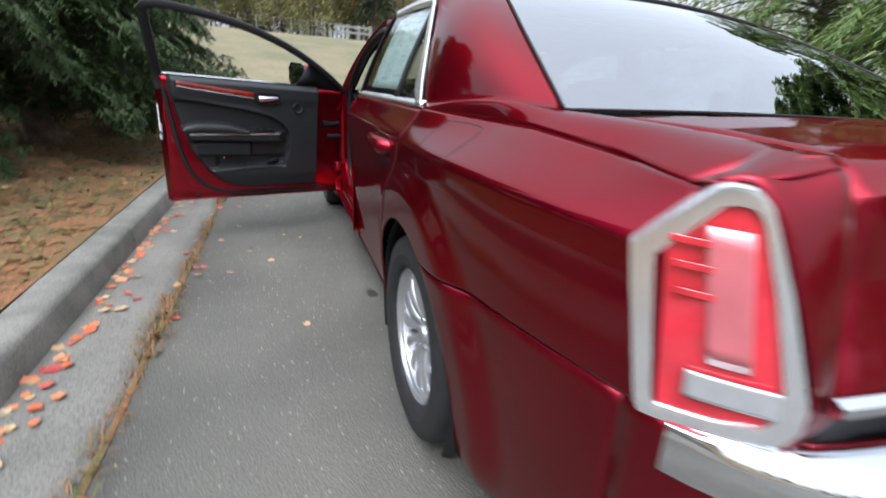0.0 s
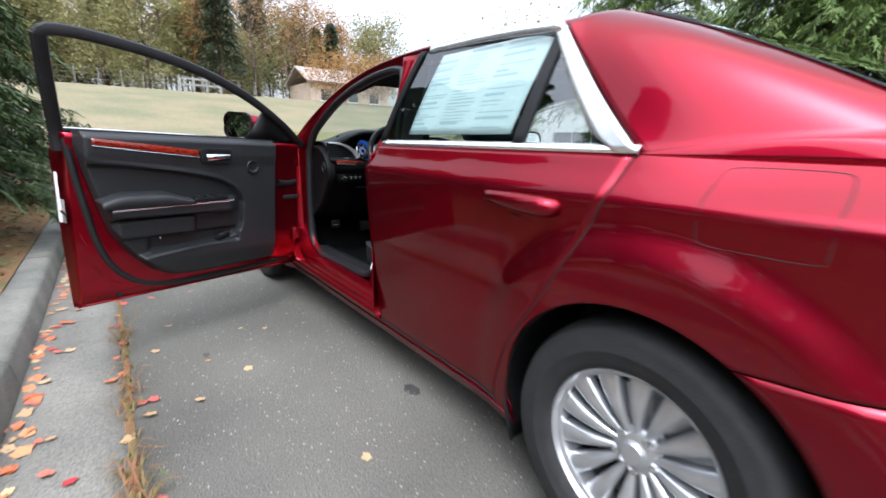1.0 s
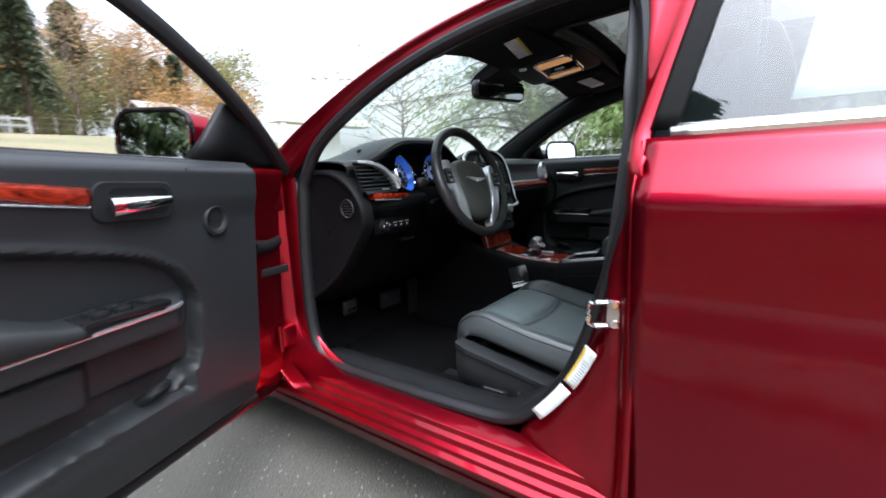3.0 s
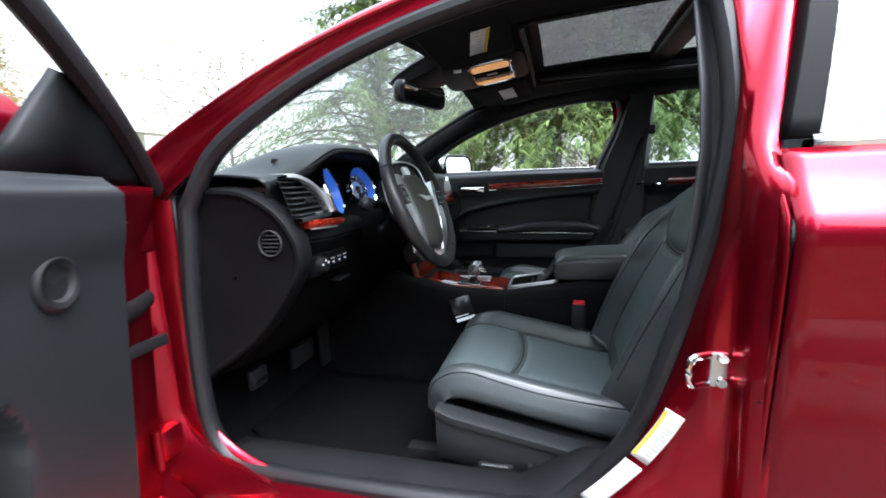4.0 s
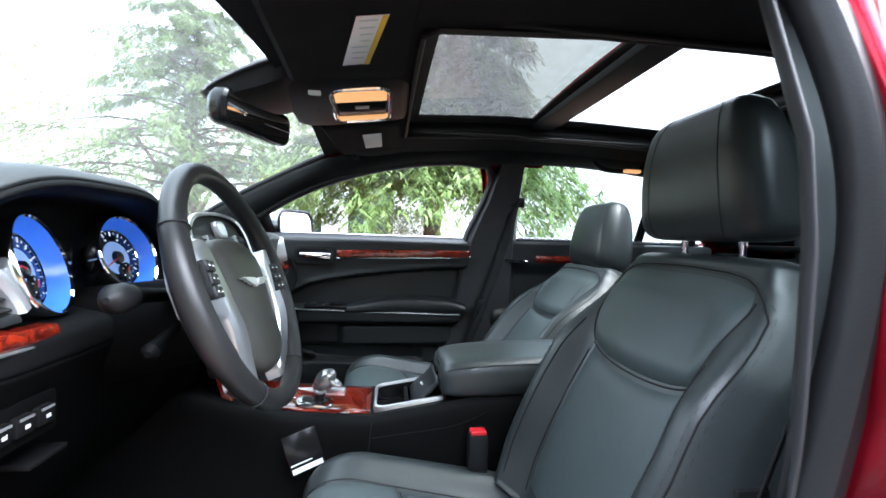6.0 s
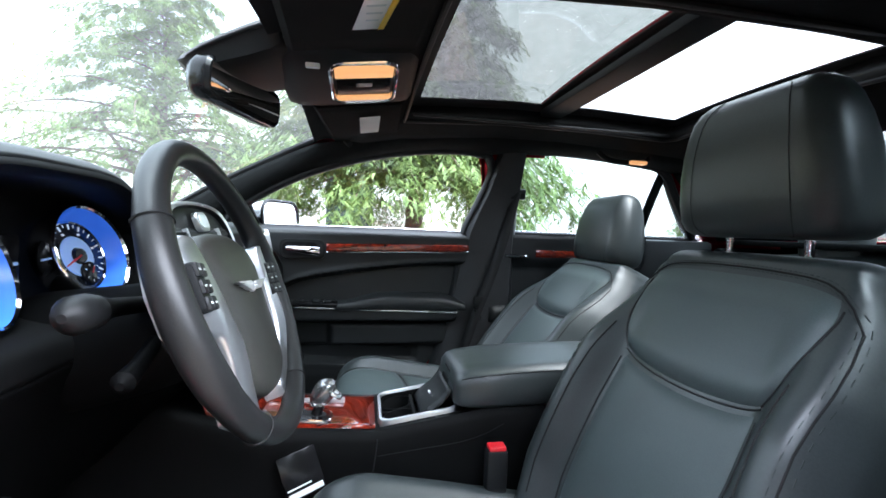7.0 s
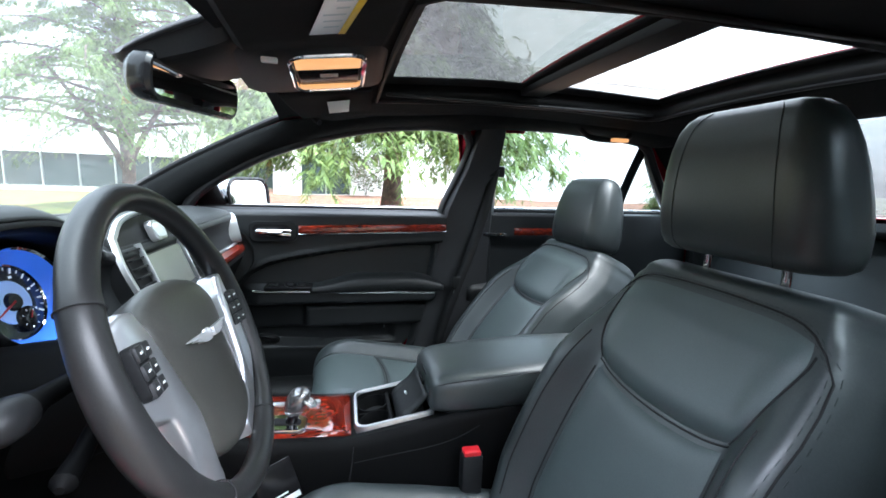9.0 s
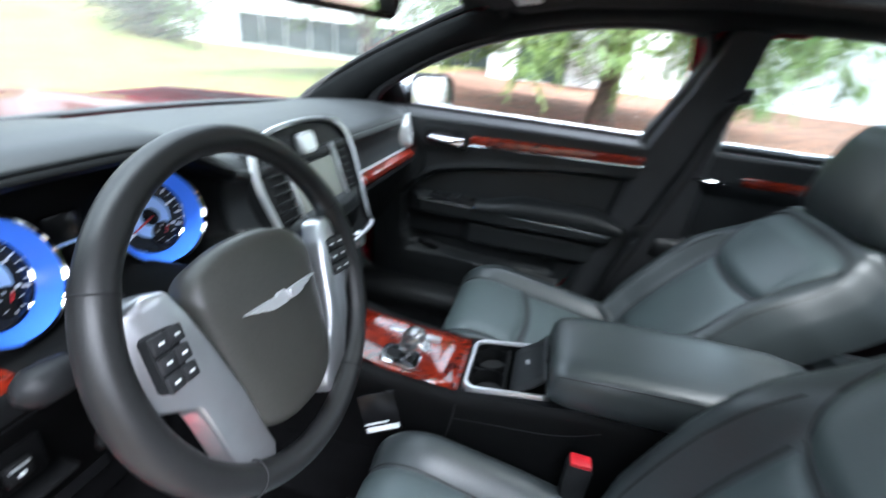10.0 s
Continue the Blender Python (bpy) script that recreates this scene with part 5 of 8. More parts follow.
def relief(y, z, yh):
    """How far the inner trim stands towards the cabin, over the door's shell."""
    o = yh - 1.81
    z = np.asarray(z, float)
    seam = np.interp(y - o, [1.30, 1.456, 1.67, 1.80, 1.875, 1.94, 1.985, 2.0], [0.925, 0.914, 0.887, 0.864, 0.845, 0.81, 0.76, 0.72])
    low = np.interp(y - o, [1.40, 1.522, 1.754, 1.93, 1.985], [0.470, 0.483, 0.506, 0.520, 0.555])
    front = np.interp(z, [0.50, 0.53, 0.56, 0.60, 0.74, 0.80], [1.90, 1.955, 1.985, 1.998, 2.004, 1.98]) + o
    inside = smooth(0.0, 0.018, seam - z) * smooth(0.0, 0.016, z - low) * smooth(0.0, 0.016, front - y)
    r = 0.080 - 0.030 * inside + 0.008 * smooth(0.90, 0.97, z) - 0.022 * smooth(0.47, 0.36, z)
    bead = np.exp(-((seam - z) / 0.010) ** 2) * (y < 1.97 + o) + np.exp(-((z - low + 0.004) / 0.010) ** 2) * (y < 1.96 + o) * (y > 1.45)
    r = r + 0.004 * bead
    along = smooth(1.31, 1.345, y) * smooth(1.99 + o, 1.90 + o, y)
    r = r + 0.060 * smooth(0.668, 0.690, z) * smooth(0.752, 0.738, z) * along          # armrest's body
    r = r + 0.026 * smooth(0.572, 0.590, z) * smooth(0.675, 0.655, z) * smooth(1.37, 1.40, y) * smooth(1.755 + o, 1.725 + o, y)   # panel below it
    r = r - 0.022 * smooth(0.50, 0.515, z) * smooth(0.588, 0.57, z) * smooth(1.50, 1.54, y) * smooth(1.975 + o, 1.955 + o, y)    # pocket
    return r


def front_door(fix, yh, glass, mx=-1.035):
    P_ = lambda name, bm, mat, par, lab="", **kw: part(name, fix(bm), mat, par, lab, **kw)
    skin = grid(flank(ruled(poly([(2.424, 0.262), (2.428, 0.7), (2.42, 1.043)], 40), poly([(B_CUT + 0.006, 0.262), (B_CUT + 0.004, 0.7), (B_CUT, 1.043)], 40), 40)), flip=True)
    door = P_("front_door", skin, PAINT, car, "dark red front door with black inner trim and a strip of veneer", thick=0.005)
    # painted inner shell with rounded lower rear corner
    low = poly([(2.418, 0.27), (1.9, 0.27), (1.3, 0.27), (1.24, 0.275)], 60)
    up = poly([(2.418, 1.035), (1.9, 1.035), (1.3, 1.035), (1.24, 1.035)], 60)
    Q = ruled(low, up, 40)
    S = np.stack([-0.842 + 0.02 * smooth(0.9, 1.03, Q[..., 1]), Q[..., 0], Q[..., 1]], -1)
    S[..., 0] -= 0.035 * (1 - smooth(0.27, 0.33, Q[..., 1])) + 0.0 * Q[..., 0]
    S[-1, :, 0] = -half(S[-1, :, 1], S[-1, :, 2]) + 0.006
    S[:, 0, 0] = -half(S[:, 0, 1], S[:, 0, 2]) + 0.006
    S[0, :, 0] = -half(S[0, :, 1], S[0, :, 2]) + 0.006
    P_("inner_shell", grid(S), JAMB, door, thick=0.004, angle=30)
    # folded hem round the shell, stamped beads and drain slots in its lower corner
    hem = [(-float(half(1.246, z)) + 0.012, 1.246, z) for z in np.linspace(1.02, 0.30, 24)] + [(-float(half(y, 0.275)) + 0.012, y, 0.272) for y in np.linspace(1.265, 2.40, 40)]
    P_("hem", tube(hem, 0.0055, 6), JAMB, door)
    for y0, z0, y1, z1 in ((1.275, 0.62, 1.30, 0.55), (1.30, 0.47, 1.345, 0.405), (1.36, 0.385, 1.43, 0.345), (1.47, 0.338, 1.54, 0.325)):
        P_("stamped_bead", tube([(-0.8415, y0 + (y1 - y0) * t, z0 + (z1 - z0) * t) for t in (0, 0.1, 0.5, 0.9, 1)], [0.002, 0.0055, 0.006, 0.0055, 0.002], 8), JAMB, door)
    for y, z in ((1.33, 0.345), (1.285, 0.40), (1.40, 0.315)):
        P_("drain_slot", plate(rrect(0.022, 0.008, 0.004), 0.002, Matrix.Translation((-0.8405 if z > 0.34 else -0.845, y, z)) @ Matrix.Rotation(radians(90), 4, "Z")), RUBBER, door)
    # black trim
    ny, nz = 150, 130
    trim_end = 2.262 if glass else 2.215
    lo = lambda y: float(np.interp(y, [1.275, 1.285, 1.312, 1.345, 1.382, 1.425, 1.475, 1.545, 1.635, 1.78, 2.36], [1.03, 0.98, 0.86, 0.73, 0.60, 0.53, 0.465, 0.40, 0.357, 0.343, 0.355]))
    T = np.zeros((ny, nz, 3))
    for i, y in enumerate(np.linspace(1.278, trim_end, ny)):
        z = np.linspace(lo(y), 1.045, nz)
        e = np.minimum(np.minimum(smooth(lo(y), lo(y) + 0.03, z), smooth(1.278, 1.300, y)), smooth(trim_end, trim_end - 0.03, y))
        T[i] = np.stack([-0.838 + np.maximum(relief(y, z, yh) * e, 0.004) - 0.03 * smooth(1.02, 1.045, z), np.full(nz, y), z], 1)
    trim = P_("trim_panel", grid(T, flip=True), SOFT, door, "black moulded door trim", thick=0.004)
    at = lambda y, z, d: (-0.838 + float(relief(y, z, yh)) + d, y, z)
    # seal round the trim
    edge = curve([(-0.845, 2.26, 0.318), (-0.845, 1.90, 0.305), (-0.845, 1.65, 0.310), (-0.845, 1.52, 0.335), (-0.842, 1.435, 0.385), (-0.842, 1.375, 0.46), (-0.840, 1.335, 0.56), (-0.838, 1.308, 0.69), (-0.838, 1.280, 0.86), (-0.838, 1.262, 1.01)], 80)
    P_("door_rubber", tube(edge, 0.0145, 10), SEALRUB, door)
    # veneer and its bright edge
    ys = np.linspace(1.318, yh - 0.05, 40)
    zc = lambda y: (0.970 + 0.088 * (yh - 0.05 - y)) if not glass else (0.967 + 0.024 * (yh - y))
    hw = lambda y: 0.0135 * float(np.interp(y, [1.318, 1.40, yh - 0.06], [0.85, 0.95, 1.0]))
    W = [[at(y, zc(y) + s * hw(y), d) for s, d in ((-1, 0.004), (-0.8, 0.009), (0, 0.0115), (0.8, 0.009), (1, 0.004))] for y in ys]
    P_("veneer_strip", grid(np.array(W), flip=True), WOOD, door, "glossy red-brown burl veneer", thick=0.004)
    P_("bright_strip", tube([at(y, zc(y) - hw(y) - 0.004, 0.008) for y in ys], 0.0026, 6), CHROME, door)
    # handle in its cup
    cup = P_("handle_bezel", plate(rrect(0.172, 0.078, 0.024), 0.02, Matrix.Translation((-0.744, yh + 0.040, 0.960)) @ Matrix.Rotation(radians(90), 4, "Z"), 0.006), PLASTIC, door)
    P_("handle_cup", plate(rrect(0.128, 0.052, 0.018), 0.004, Matrix.Translation((-0.7435, yh + 0.048, 0.960)) @ Matrix.Rotation(radians(90), 4, "Z")), BLACK, cup)
    hb = curve([(-0.735, yh - 0.024, 0.952), (-0.728, yh + 0.01, 0.955), (-0.727, yh + 0.055, 0.959), (-0.734, yh + 0.096, 0.962)], 16)
    P_("inner_handle", tube(hb + (0.012, 0, 0), np.interp(np.linspace(0, 1, 16), [0, 0.2, 0.7, 1], [0.017, 0.0155, 0.011, 0.009]), 10, flat=0.6, up=(1, 0, 0)), CHROME, cup, "chrome inner door handle")
    # armrest pad, bright strip, window switches
    ya, yb = 1.325, yh - 0.09
    A = []
    for y in np.linspace(ya, yb, 34):
        f = (y - ya) / (yb - ya)
        rise = math.sin(math.pi * min(0.5, 0.10 + f * 1.5)) * (1 - 0.75 * float(smooth(0.62, 1.0, f)))
        A.append([(-0.80 + a * 0.090, y, 0.742 + 0.052 * rise * (math.cos(max(a - 0.25, 0) * 1.5) ** 0.7 if a < 1 else 0.0) - 0.012 * float(smooth(0.9, 1.0, a))) for a in np.linspace(0, 1.0, 16)])
    P_("armrest", grid(np.array(A), flip=True), SOFT, door, "padded black armrest", thick=0.010)
    st = [(*at(y, 0.712, 0.007)[:1], y, 0.720 + 0.026 * (y - 1.377)) for y in np.linspace(1.36, yh + 0.115, 30)]
    P_("bright_strip", tube(st, 0.0048, 8, flat=0.8, up=(1, 0, 0)), RIMCHROME, door, "satin silver strip under the armrest")
    pod = P_("switch_panel", box(-0.775, -0.712, yh - 0.10, yh + 0.075, 0.742, 0.756, 0.005), BLACK, door)
    for k in range(4):
        y = yh - 0.06 + 0.026 * (k // 2) * 1.6 + 0.0
        x = -0.756 if k % 2 else -0.730
        P_("window_switch", box(x - 0.009, x + 0.009, y - 0.013, y + 0.013, 0.755, 0.764, 0.003), PLASTIC, pod)
        P_("switch_edge", box(x - 0.008, x + 0.008, y + 0.013, y + 0.016, 0.757, 0.763), CHROME, pod)
    P_("lock_switch", box(-0.76, -0.73, yh + 0.03, yh + 0.06, 0.755, 0.762, 0.003), PLASTIC, pod)
    # tweeter and speaker
    tw = P_("tweeter", spin([(0.0, 0.004), (0.022, 0.005), (0.026, 0.010), (0.033, 0.012), (0.038, 0.008), (0.04, -0.01)], (-0.758, yh + 0.245, 0.905), (1, 0, 0.05), 28), PLASTIC, door)
    # near-black cone paints shade into the loudspeaker's hole
    P_("tweeter_hole", spin([(0, 0.003), (0.020, 0.003), (0.0245, 0.0105), (0.026, 0.011)], (-0.757, yh + 0.246, 0.905), (1, 0, 0), 24), SEAM_SHADE, tw)
    P_("bottle_well", tube(curve([(-0.785, yh + 0.04, 0.525), (-0.762, yh + 0.055, 0.545), (-0.762, yh + 0.085, 0.552), (-0.785, yh + 0.105, 0.540)], 14), 0.012, 8), PLASTIC, door)
    P_("warning_lens", box(-0.772, -0.762, 1.555, 1.563, 0.565, 0.578, 0.002), CHROME, door)
    if not glass:
        # joints of the loudspeaker panel
        for pts in ([(1.962, 0.966), (2.03, 0.968), (2.10, 0.971), (2.19, 0.975)], [(1.995, 0.80), (2.02, 0.782), (2.06, 0.792), (2.12, 0.812), (2.19, 0.828)], [(1.965, 1.028), (1.958, 0.99), (1.962, 0.93), (1.985, 0.87)]):
            P_("trim_joint", tube([at(y, z, 0.0012) for y, z in curve(pts, 26)], 0.0022, 6), SEAM_SHADE, trim)
    # window frame
    fo = curve([(-0.838, 2.44, 1.03), (-0.800, 2.265, 1.145), (-0.766, 2.05, 1.255), (-0.740, 1.83, 1.333), (-0.724, 1.60, 1.382), (-0.716, 1.36, 1.405), (-0.716, 1.22, 1.402), (-0.730, 1.19, 1.375)], 70)
    fr = P_("window_frame", tube(fo, 0.023, 8, flat=0.75, up=(1, 0, 0)), RUBBER, door, "black window frame")
    rear_e = np.array([(-0.730, 1.19, 1.385), (-0.79, 1.212, 1.24), (-0.865, 1.245, 1.05), (-0.87, 1.25, 0.96)])
    P_("frame_post", tube(curve(rear_e, 20), 0.026, 8, flat=0.8, up=(1, 0, 0)), RUBBER, door)
    P_("belt_seal", box(-0.862, -0.838, 1.26, 2.36, 1.036, 1.052, 0.005), RUBBER, door)
    P_("chrome_strip", tube(flank(np.array([(y, 1.048) for y in np.linspace(1.24, 2.40, 12)])), 0.007, 6), CHROME, door)
    sail = np.array([[(-0.862, 2.06, 1.045), (-0.862, 2.22, 1.045), (-0.855, 2.42, 1.04)], [(-0.846, 2.10, 1.10), (-0.845, 2.20, 1.11), (-0.842, 2.37, 1.07)], [(-0.81, 2.14, 1.20), (-0.81, 2.17, 1.19), (-0.808, 2.23, 1.16)]])
    if glass:
        sail = np.array([[(-0.862, 2.15, 1.045), (-0.862, 2.26, 1.045), (-0.855, 2.40, 1.04)], [(-0.846, 2.17, 1.09), (-0.845, 2.24, 1.09), (-0.842, 2.36, 1.06)], [(-0.82, 2.19, 1.165), (-0.82, 2.22, 1.145), (-0.815, 2.27, 1.12)]])
    P_("mirror_sail", grid(sail), PLASTIC, door, thick=0.02)
    # outside mirror
    ring = []
    MJ = frame_of((-0.960, 2.110, 1.073), (0.45, -0.88, 0.10)) if glass else Matrix.Translation((mx - 0.02, 2.175, 1.112)) @ Matrix.Diagonal((1.16, 1, 1, 1))
    for d, s in ((0.075, 0.25), (0.068, 0.62), (0.04, 0.92), (0.0, 1.0), (-0.018, 0.99), (-0.022, 0.93)):
        o = rrect(0.235 * s, 0.150 * s, 0.052 * s)
        ring.append([MJ @ Vector((a + 0.02 * (d > 0), d, b)) for a, b in o])
    mir = P_("door_mirror", grid(np.array(ring), wrap=True, flip=True), CHROME if glass else PAINT, door, "chrome-capped door mirror with a black rim" if glass else "red door mirror with a black rim")
    P_("mirror_rim", tube(np.array(ring[-2]) + (0, -0.002, 0), 0.007, 6, closed=True), BLACK, mir)
    P_("mirror_glass", grid(np.array([[MJ @ Vector((a * k, -0.019, b * k)) for a, b in rrect(0.215, 0.132, 0.045)] for k in (1.0, 0.01)]), wrap=True, flip=True), MIRROR, mir, "mirror glass")
    P_("mirror_arm", box(-0.93, -0.855, 2.16, 2.235, 1.052, 1.085, 0.01), BLACK, mir)
    # latch, edge label
    la = P_("latch", box(-0.885, -0.850, 1.236, 1.2395, 0.66, 0.76, 0.001), SATIN, door, "silver latch plate on the door's edge")
    P_("latch_claw", tube([(-0.868, 1.238, 0.715), (-0.845, 1.225, 0.715), (-0.835, 1.235, 0.70)], 0.006, 6), CHROME, la)
    P_("edge_label", box(-0.905, -0.880, 1.232, 1.2355, 0.66, 0.87), PAPER, door, "white sticker on the door's edge")
    for y, z, l in ((1.27, 0.43, 0.085), (1.34, 0.365, 0.09)):
        P_("pressed_rib", tube([(-0.846, y, z + 0.012), (-0.846, y + l, z + 0.022)], 0.004, 6), JAMB, door)
    P_("drain_strip", box(-0.868, -0.852, 1.27, 2.30, 0.318, 0.332, 0.003), RUBBER, door)
    for y, z in ((1.40, 0.30), (1.30, 0.46)):
        P_("plug", spin([(0, 0.004), (0.011, 0.003), (0.012, 0)], (-0.846, y, z), (1, 0, 0), 14), RUBBER, door)
    if glass:
        g = []
        for u in np.linspace(0, 1, 24):
            y = 1.235 + (2.30 - 1.235) * u
            zt = float(np.interp(y, [1.2, 1.36, 1.60, 1.83, 2.05, 2.22, 2.30], [1.39, 1.395, 1.37, 1.318, 1.24, 1.16, 1.09]))
            g.append([(-0.865 + (z - 1.05) * 0.40, y + (-0.05 * (z - 1.05)), z) for z in np.linspace(1.045, zt, 10)])
        P_("window_glass", grid(np.array(g)), GLASS, door, "clear window glass beaded with rain")
    # outside handle
    hp = curve([(-0.950, 1.492, 0.925), (-0.975, 1.478, 0.925), (-0.984, 1.42, 0.925), (-0.984, 1.36, 0.924), (-0.978, 1.305, 0.922), (-0.953, 1.292, 0.922)], 20)
    P_("door_handle", tube(hp, 0.016, 10, up=(1, 0, 0)), PAINT, door)
    return door


left = front_door(lambda b: b, 1.80, False)
left.matrix_basis = OPEN
right = front_door(mirror, 1.935, True, -0.985)


# inner trim of the rear doors
def rear_trim(fix, door):
    P = []
    for y in np.linspace(0.50, 1.22, 30):
        z = np.linspace(0.34, 1.046, 40)
        P.append(np.stack([-0.80 + 0.035 * smooth(0.9, 0.95, z) + 0.06 * smooth(0.66, 0.69, z) * (1 - smooth(0.73, 0.76, z)), np.full(40, y), z], 1))
    t = part("trim_panel", fix(grid(np.array(P), flip=True)), SOFT, door, "black moulded rear door trim", thick=0.01)
    part("trim_fill", fix(box(-0.86, -0.79, 0.12, 0.50, 0.70, 1.046, 0.02)), SOFT, door)
    part("veneer_strip", fix(tube([(-0.757, y, 0.968) for y in np.linspace(0.62, 1.02, 10)], 0.017, 8, flat=0.5, up=(1, 0, 0))), WOOD, door, "glossy red-brown burl veneer")
    part("inner_handle", fix(tube(curve([(-0.755, 1.06, 0.955), (-0.74, 1.09, 0.956), (-0.74, 1.13, 0.957), (-0.755, 1.16, 0.958)], 12), 0.011, 8, flat=0.7)), CHROME, door, "chrome inner door handle")
    part("bright_strip", fix(tube([(-0.735, y, 0.70) for y in np.linspace(0.55, 1.15, 8)], 0.007, 6)), SATIN, door)
    part("belt_seal", fix(box(-0.868, -0.842, 0.16, 1.20, 1.036, 1.056, 0.005)), RUBBER, door)
    fo = curve([(-0.706, 1.17, 1.392), (-0.706, 0.9, 1.394), (-0.714, 0.62, 1.376), (-0.728, 0.46, 1.35), (-0.766, 0.37, 1.26), (-0.815, 0.26, 1.13), (-0.842, 0.20, 1.06)], 40)
    part("window_frame", fix(tube(fo, 0.02, 8)), RUBBER, door)


rear_trim(lambda b: b, rear_doors[0])
rear_trim(mirror, rear_doors[1])

# window sticker inside the driver's side rear glass
sticker = thing("window_sticker", "large pale printed price sheet behind the rear door glass", "sticker")
on_glass = lambda y, z, d=0.010: np.array(win(y, z)) + (d, 0, -0.0)
P = np.array([[on_glass(y - 0.18 * (z - 1.08), z) for z in np.linspace(1.085, 1.375, 12)] for y in np.linspace(0.515, 1.055, 20)])
part("sheet", grid(P), PAPER, sticker, "pale green-white paper sheet", thick=0.0006)
rng = np.random.default_rng(9)
STK_INK = material("grey_print", (0.55, 0.64, 0.66), 0.7)
for col, (y0, y1) in enumerate(((0.54, 0.70), (0.72, 0.88), (0.90, 1.05))):
    z = 1.36
    while z > 1.10:
        w = rng.uniform(0.35, 1.0) * (y1 - y0)
        h = float(rng.choice([0.003, 0.003, 0.004, 0.009]))
        yy = y1 - 0.18 * (z - 1.08)
        part("print_bar", grid(np.array([[on_glass(yy - a * w, z + b, 0.0088) for b in (0, h)] for a in (0, 0.5, 1)])), STK_INK, sticker)
        z -= h + float(rng.choice([0.006, 0.006, 0.008, 0.018]))

# ---- cabin: floor, lining, pillars ----
part("floor_carpet", grid(np.array([[(x, y, 0.30 + 0.16 * smooth(0.20, 0.10, abs(x)) + (0.30 * smooth(2.30, 2.62, y)) + 0.10 * smooth(0.62, 0.50, y)) for y in np.linspace(0.0, 2.64, 50)] for x in np.linspace(-0.80, 0.80, 33)])), CARPET, car, "black carpet")
part("firewall", box(-0.82, 0.82, 2.60, 2.66, 0.24, 1.0, 0.02), CARPET, car)
part("rear_bulkhead", box(-0.80, 0.80, -0.30, -0.26, 0.24, 1.06, 0.01), CARPET, car)
part("parcel_shelf", box(-0.76, 0.76, -0.44, 0.06, 1.035, 1.06, 0.01), HEADLINER, car)
for s in (0, 1):
    fix = mirror if s else (lambda b: b)
    part("sill_trim", fix(grid(np.array([[(x, y, z + 0.09 * smooth(1.62, 1.44, y)) for x, z in ((-0.795, 0.352), (-0.78, 0.368), (-0.74, 0.372), (-0.69, 0.366), (-0.665, 0.34), (-0.66, 0.29))] for y in np.linspace(1.40, 2.32, 24)]))), PLASTIC, car, "black plastic sill cover", thick=0.006)
    part("scuff_plate", fix(box(-0.772, -0.735, 1.62, 1.95, 0.373, 0.3755, 0.001)), PLASTIC, car)
    part("kick_panel", fix(grid(np.array([[(-0.792 + 0.10 * b, 2.345 + 0.16 * b, z) for b in (0, 0.2, 0.6, 1)] for z in np.linspace(0.30, 1.0, 10)]))), PLASTIC, car, thick=0.006)
    # lining over the rail: windscreen pillar, above the doors, rear pillar
    a = np.vstack([curve([(-0.795, 2.36, 1.0)] + SEAL_TOP[1:], 50), curve([(-0.712, 1.20, 1.372), (-0.722, 0.9, 1.385), (-0.735, 0.62, 1.37), (-0.75, 0.42, 1.345)], 26)])
    b = np.vstack([curve([(-0.750, 2.53, 1.03), (-0.714, 2.275, 1.182), (-0.687, 2.058, 1.294), (-0.655, 1.925, 1.350)], 26), curve([(-0.61, 1.80, 1.368), (-0.575, 1.45, 1.412), (-0.56, 1.2, 1.415), (-0.56, 0.8, 1.405), (-0.56, 0.35, 1.37)], 50)])
    P = ruled(a, b, 9)
    bulge = np.sin(np.linspace(0, np.pi, 9))[None]
    P[..., 0] += 0.022 * bulge
    P[..., 2] -= 0.012 * bulge
    part("windscreen_seal", fix(tube(curve([(-0.762, 2.545, 1.008), (-0.752, 2.50, 1.055), (-0.719, 2.28, 1.190), (-0.690, 2.06, 1.304), (-0.658, 1.925, 1.366)], 30), 0.011, 8)), RUBBER, car)
    part("pillar_lining", fix(grid(P)), HEADLINER, car, "dark grey cloth pillar lining", thick=0.004)
    # post lining between the doors
    z = np.linspace(0.36, 1.39, 40)
    ya, yb = np.interp(z, [0.36, 0.45, 0.72, 0.85, 1.05, 1.21, 1.39], [1.52, 1.45, 1.345, 1.322, 1.303, 1.308, 1.315] if s == 0 else [1.52, 1.47, 1.40, 1.372, 1.335, 1.262, 1.21]), np.interp(z, [0.36, 0.6, 1.05, 1.39], [1.05, 1.10, 1.105, 1.10])
    xx = np.interp(z, [0.36, 0.9, 1.15, 1.31, 1.39], [-0.785, -0.785, -0.768, -0.72, -0.70])
    rows = [np.stack([xx + dx, ya * (1 - t) + yb * t, z], 1) for t, dx in ((0, -0.004), (0.12, 0.03), (0.5, 0.045), (0.88, 0.03), (1, -0.02))]
    part("post_lining", fix(grid(np.array(rows))), LINING, car, "dark grey post lining", thick=0.004)
    # belt of the seat
    web = curve([(-0.722, 1.13, 1.22), (-0.705, 1.17, 1.06), (-0.698, 1.22, 0.90), (-0.696, 1.285, 0.72), (-0.70, 1.335, 0.56), (-0.70, 1.36, 0.42)], 30)
    seat_belt = part("seat_belt", fix(grid(np.stack([web + (0.012, -0.017, 0), web + (-0.012, 0.017, 0)], 0))), RUBBER, car, "black seat belt webbing", thick=0.0025)
    part("belt_anchor", fix(box(-0.736, -0.712, 1.09, 1.17, 1.19, 1.235, 0.008)), PLASTIC, seat_belt)
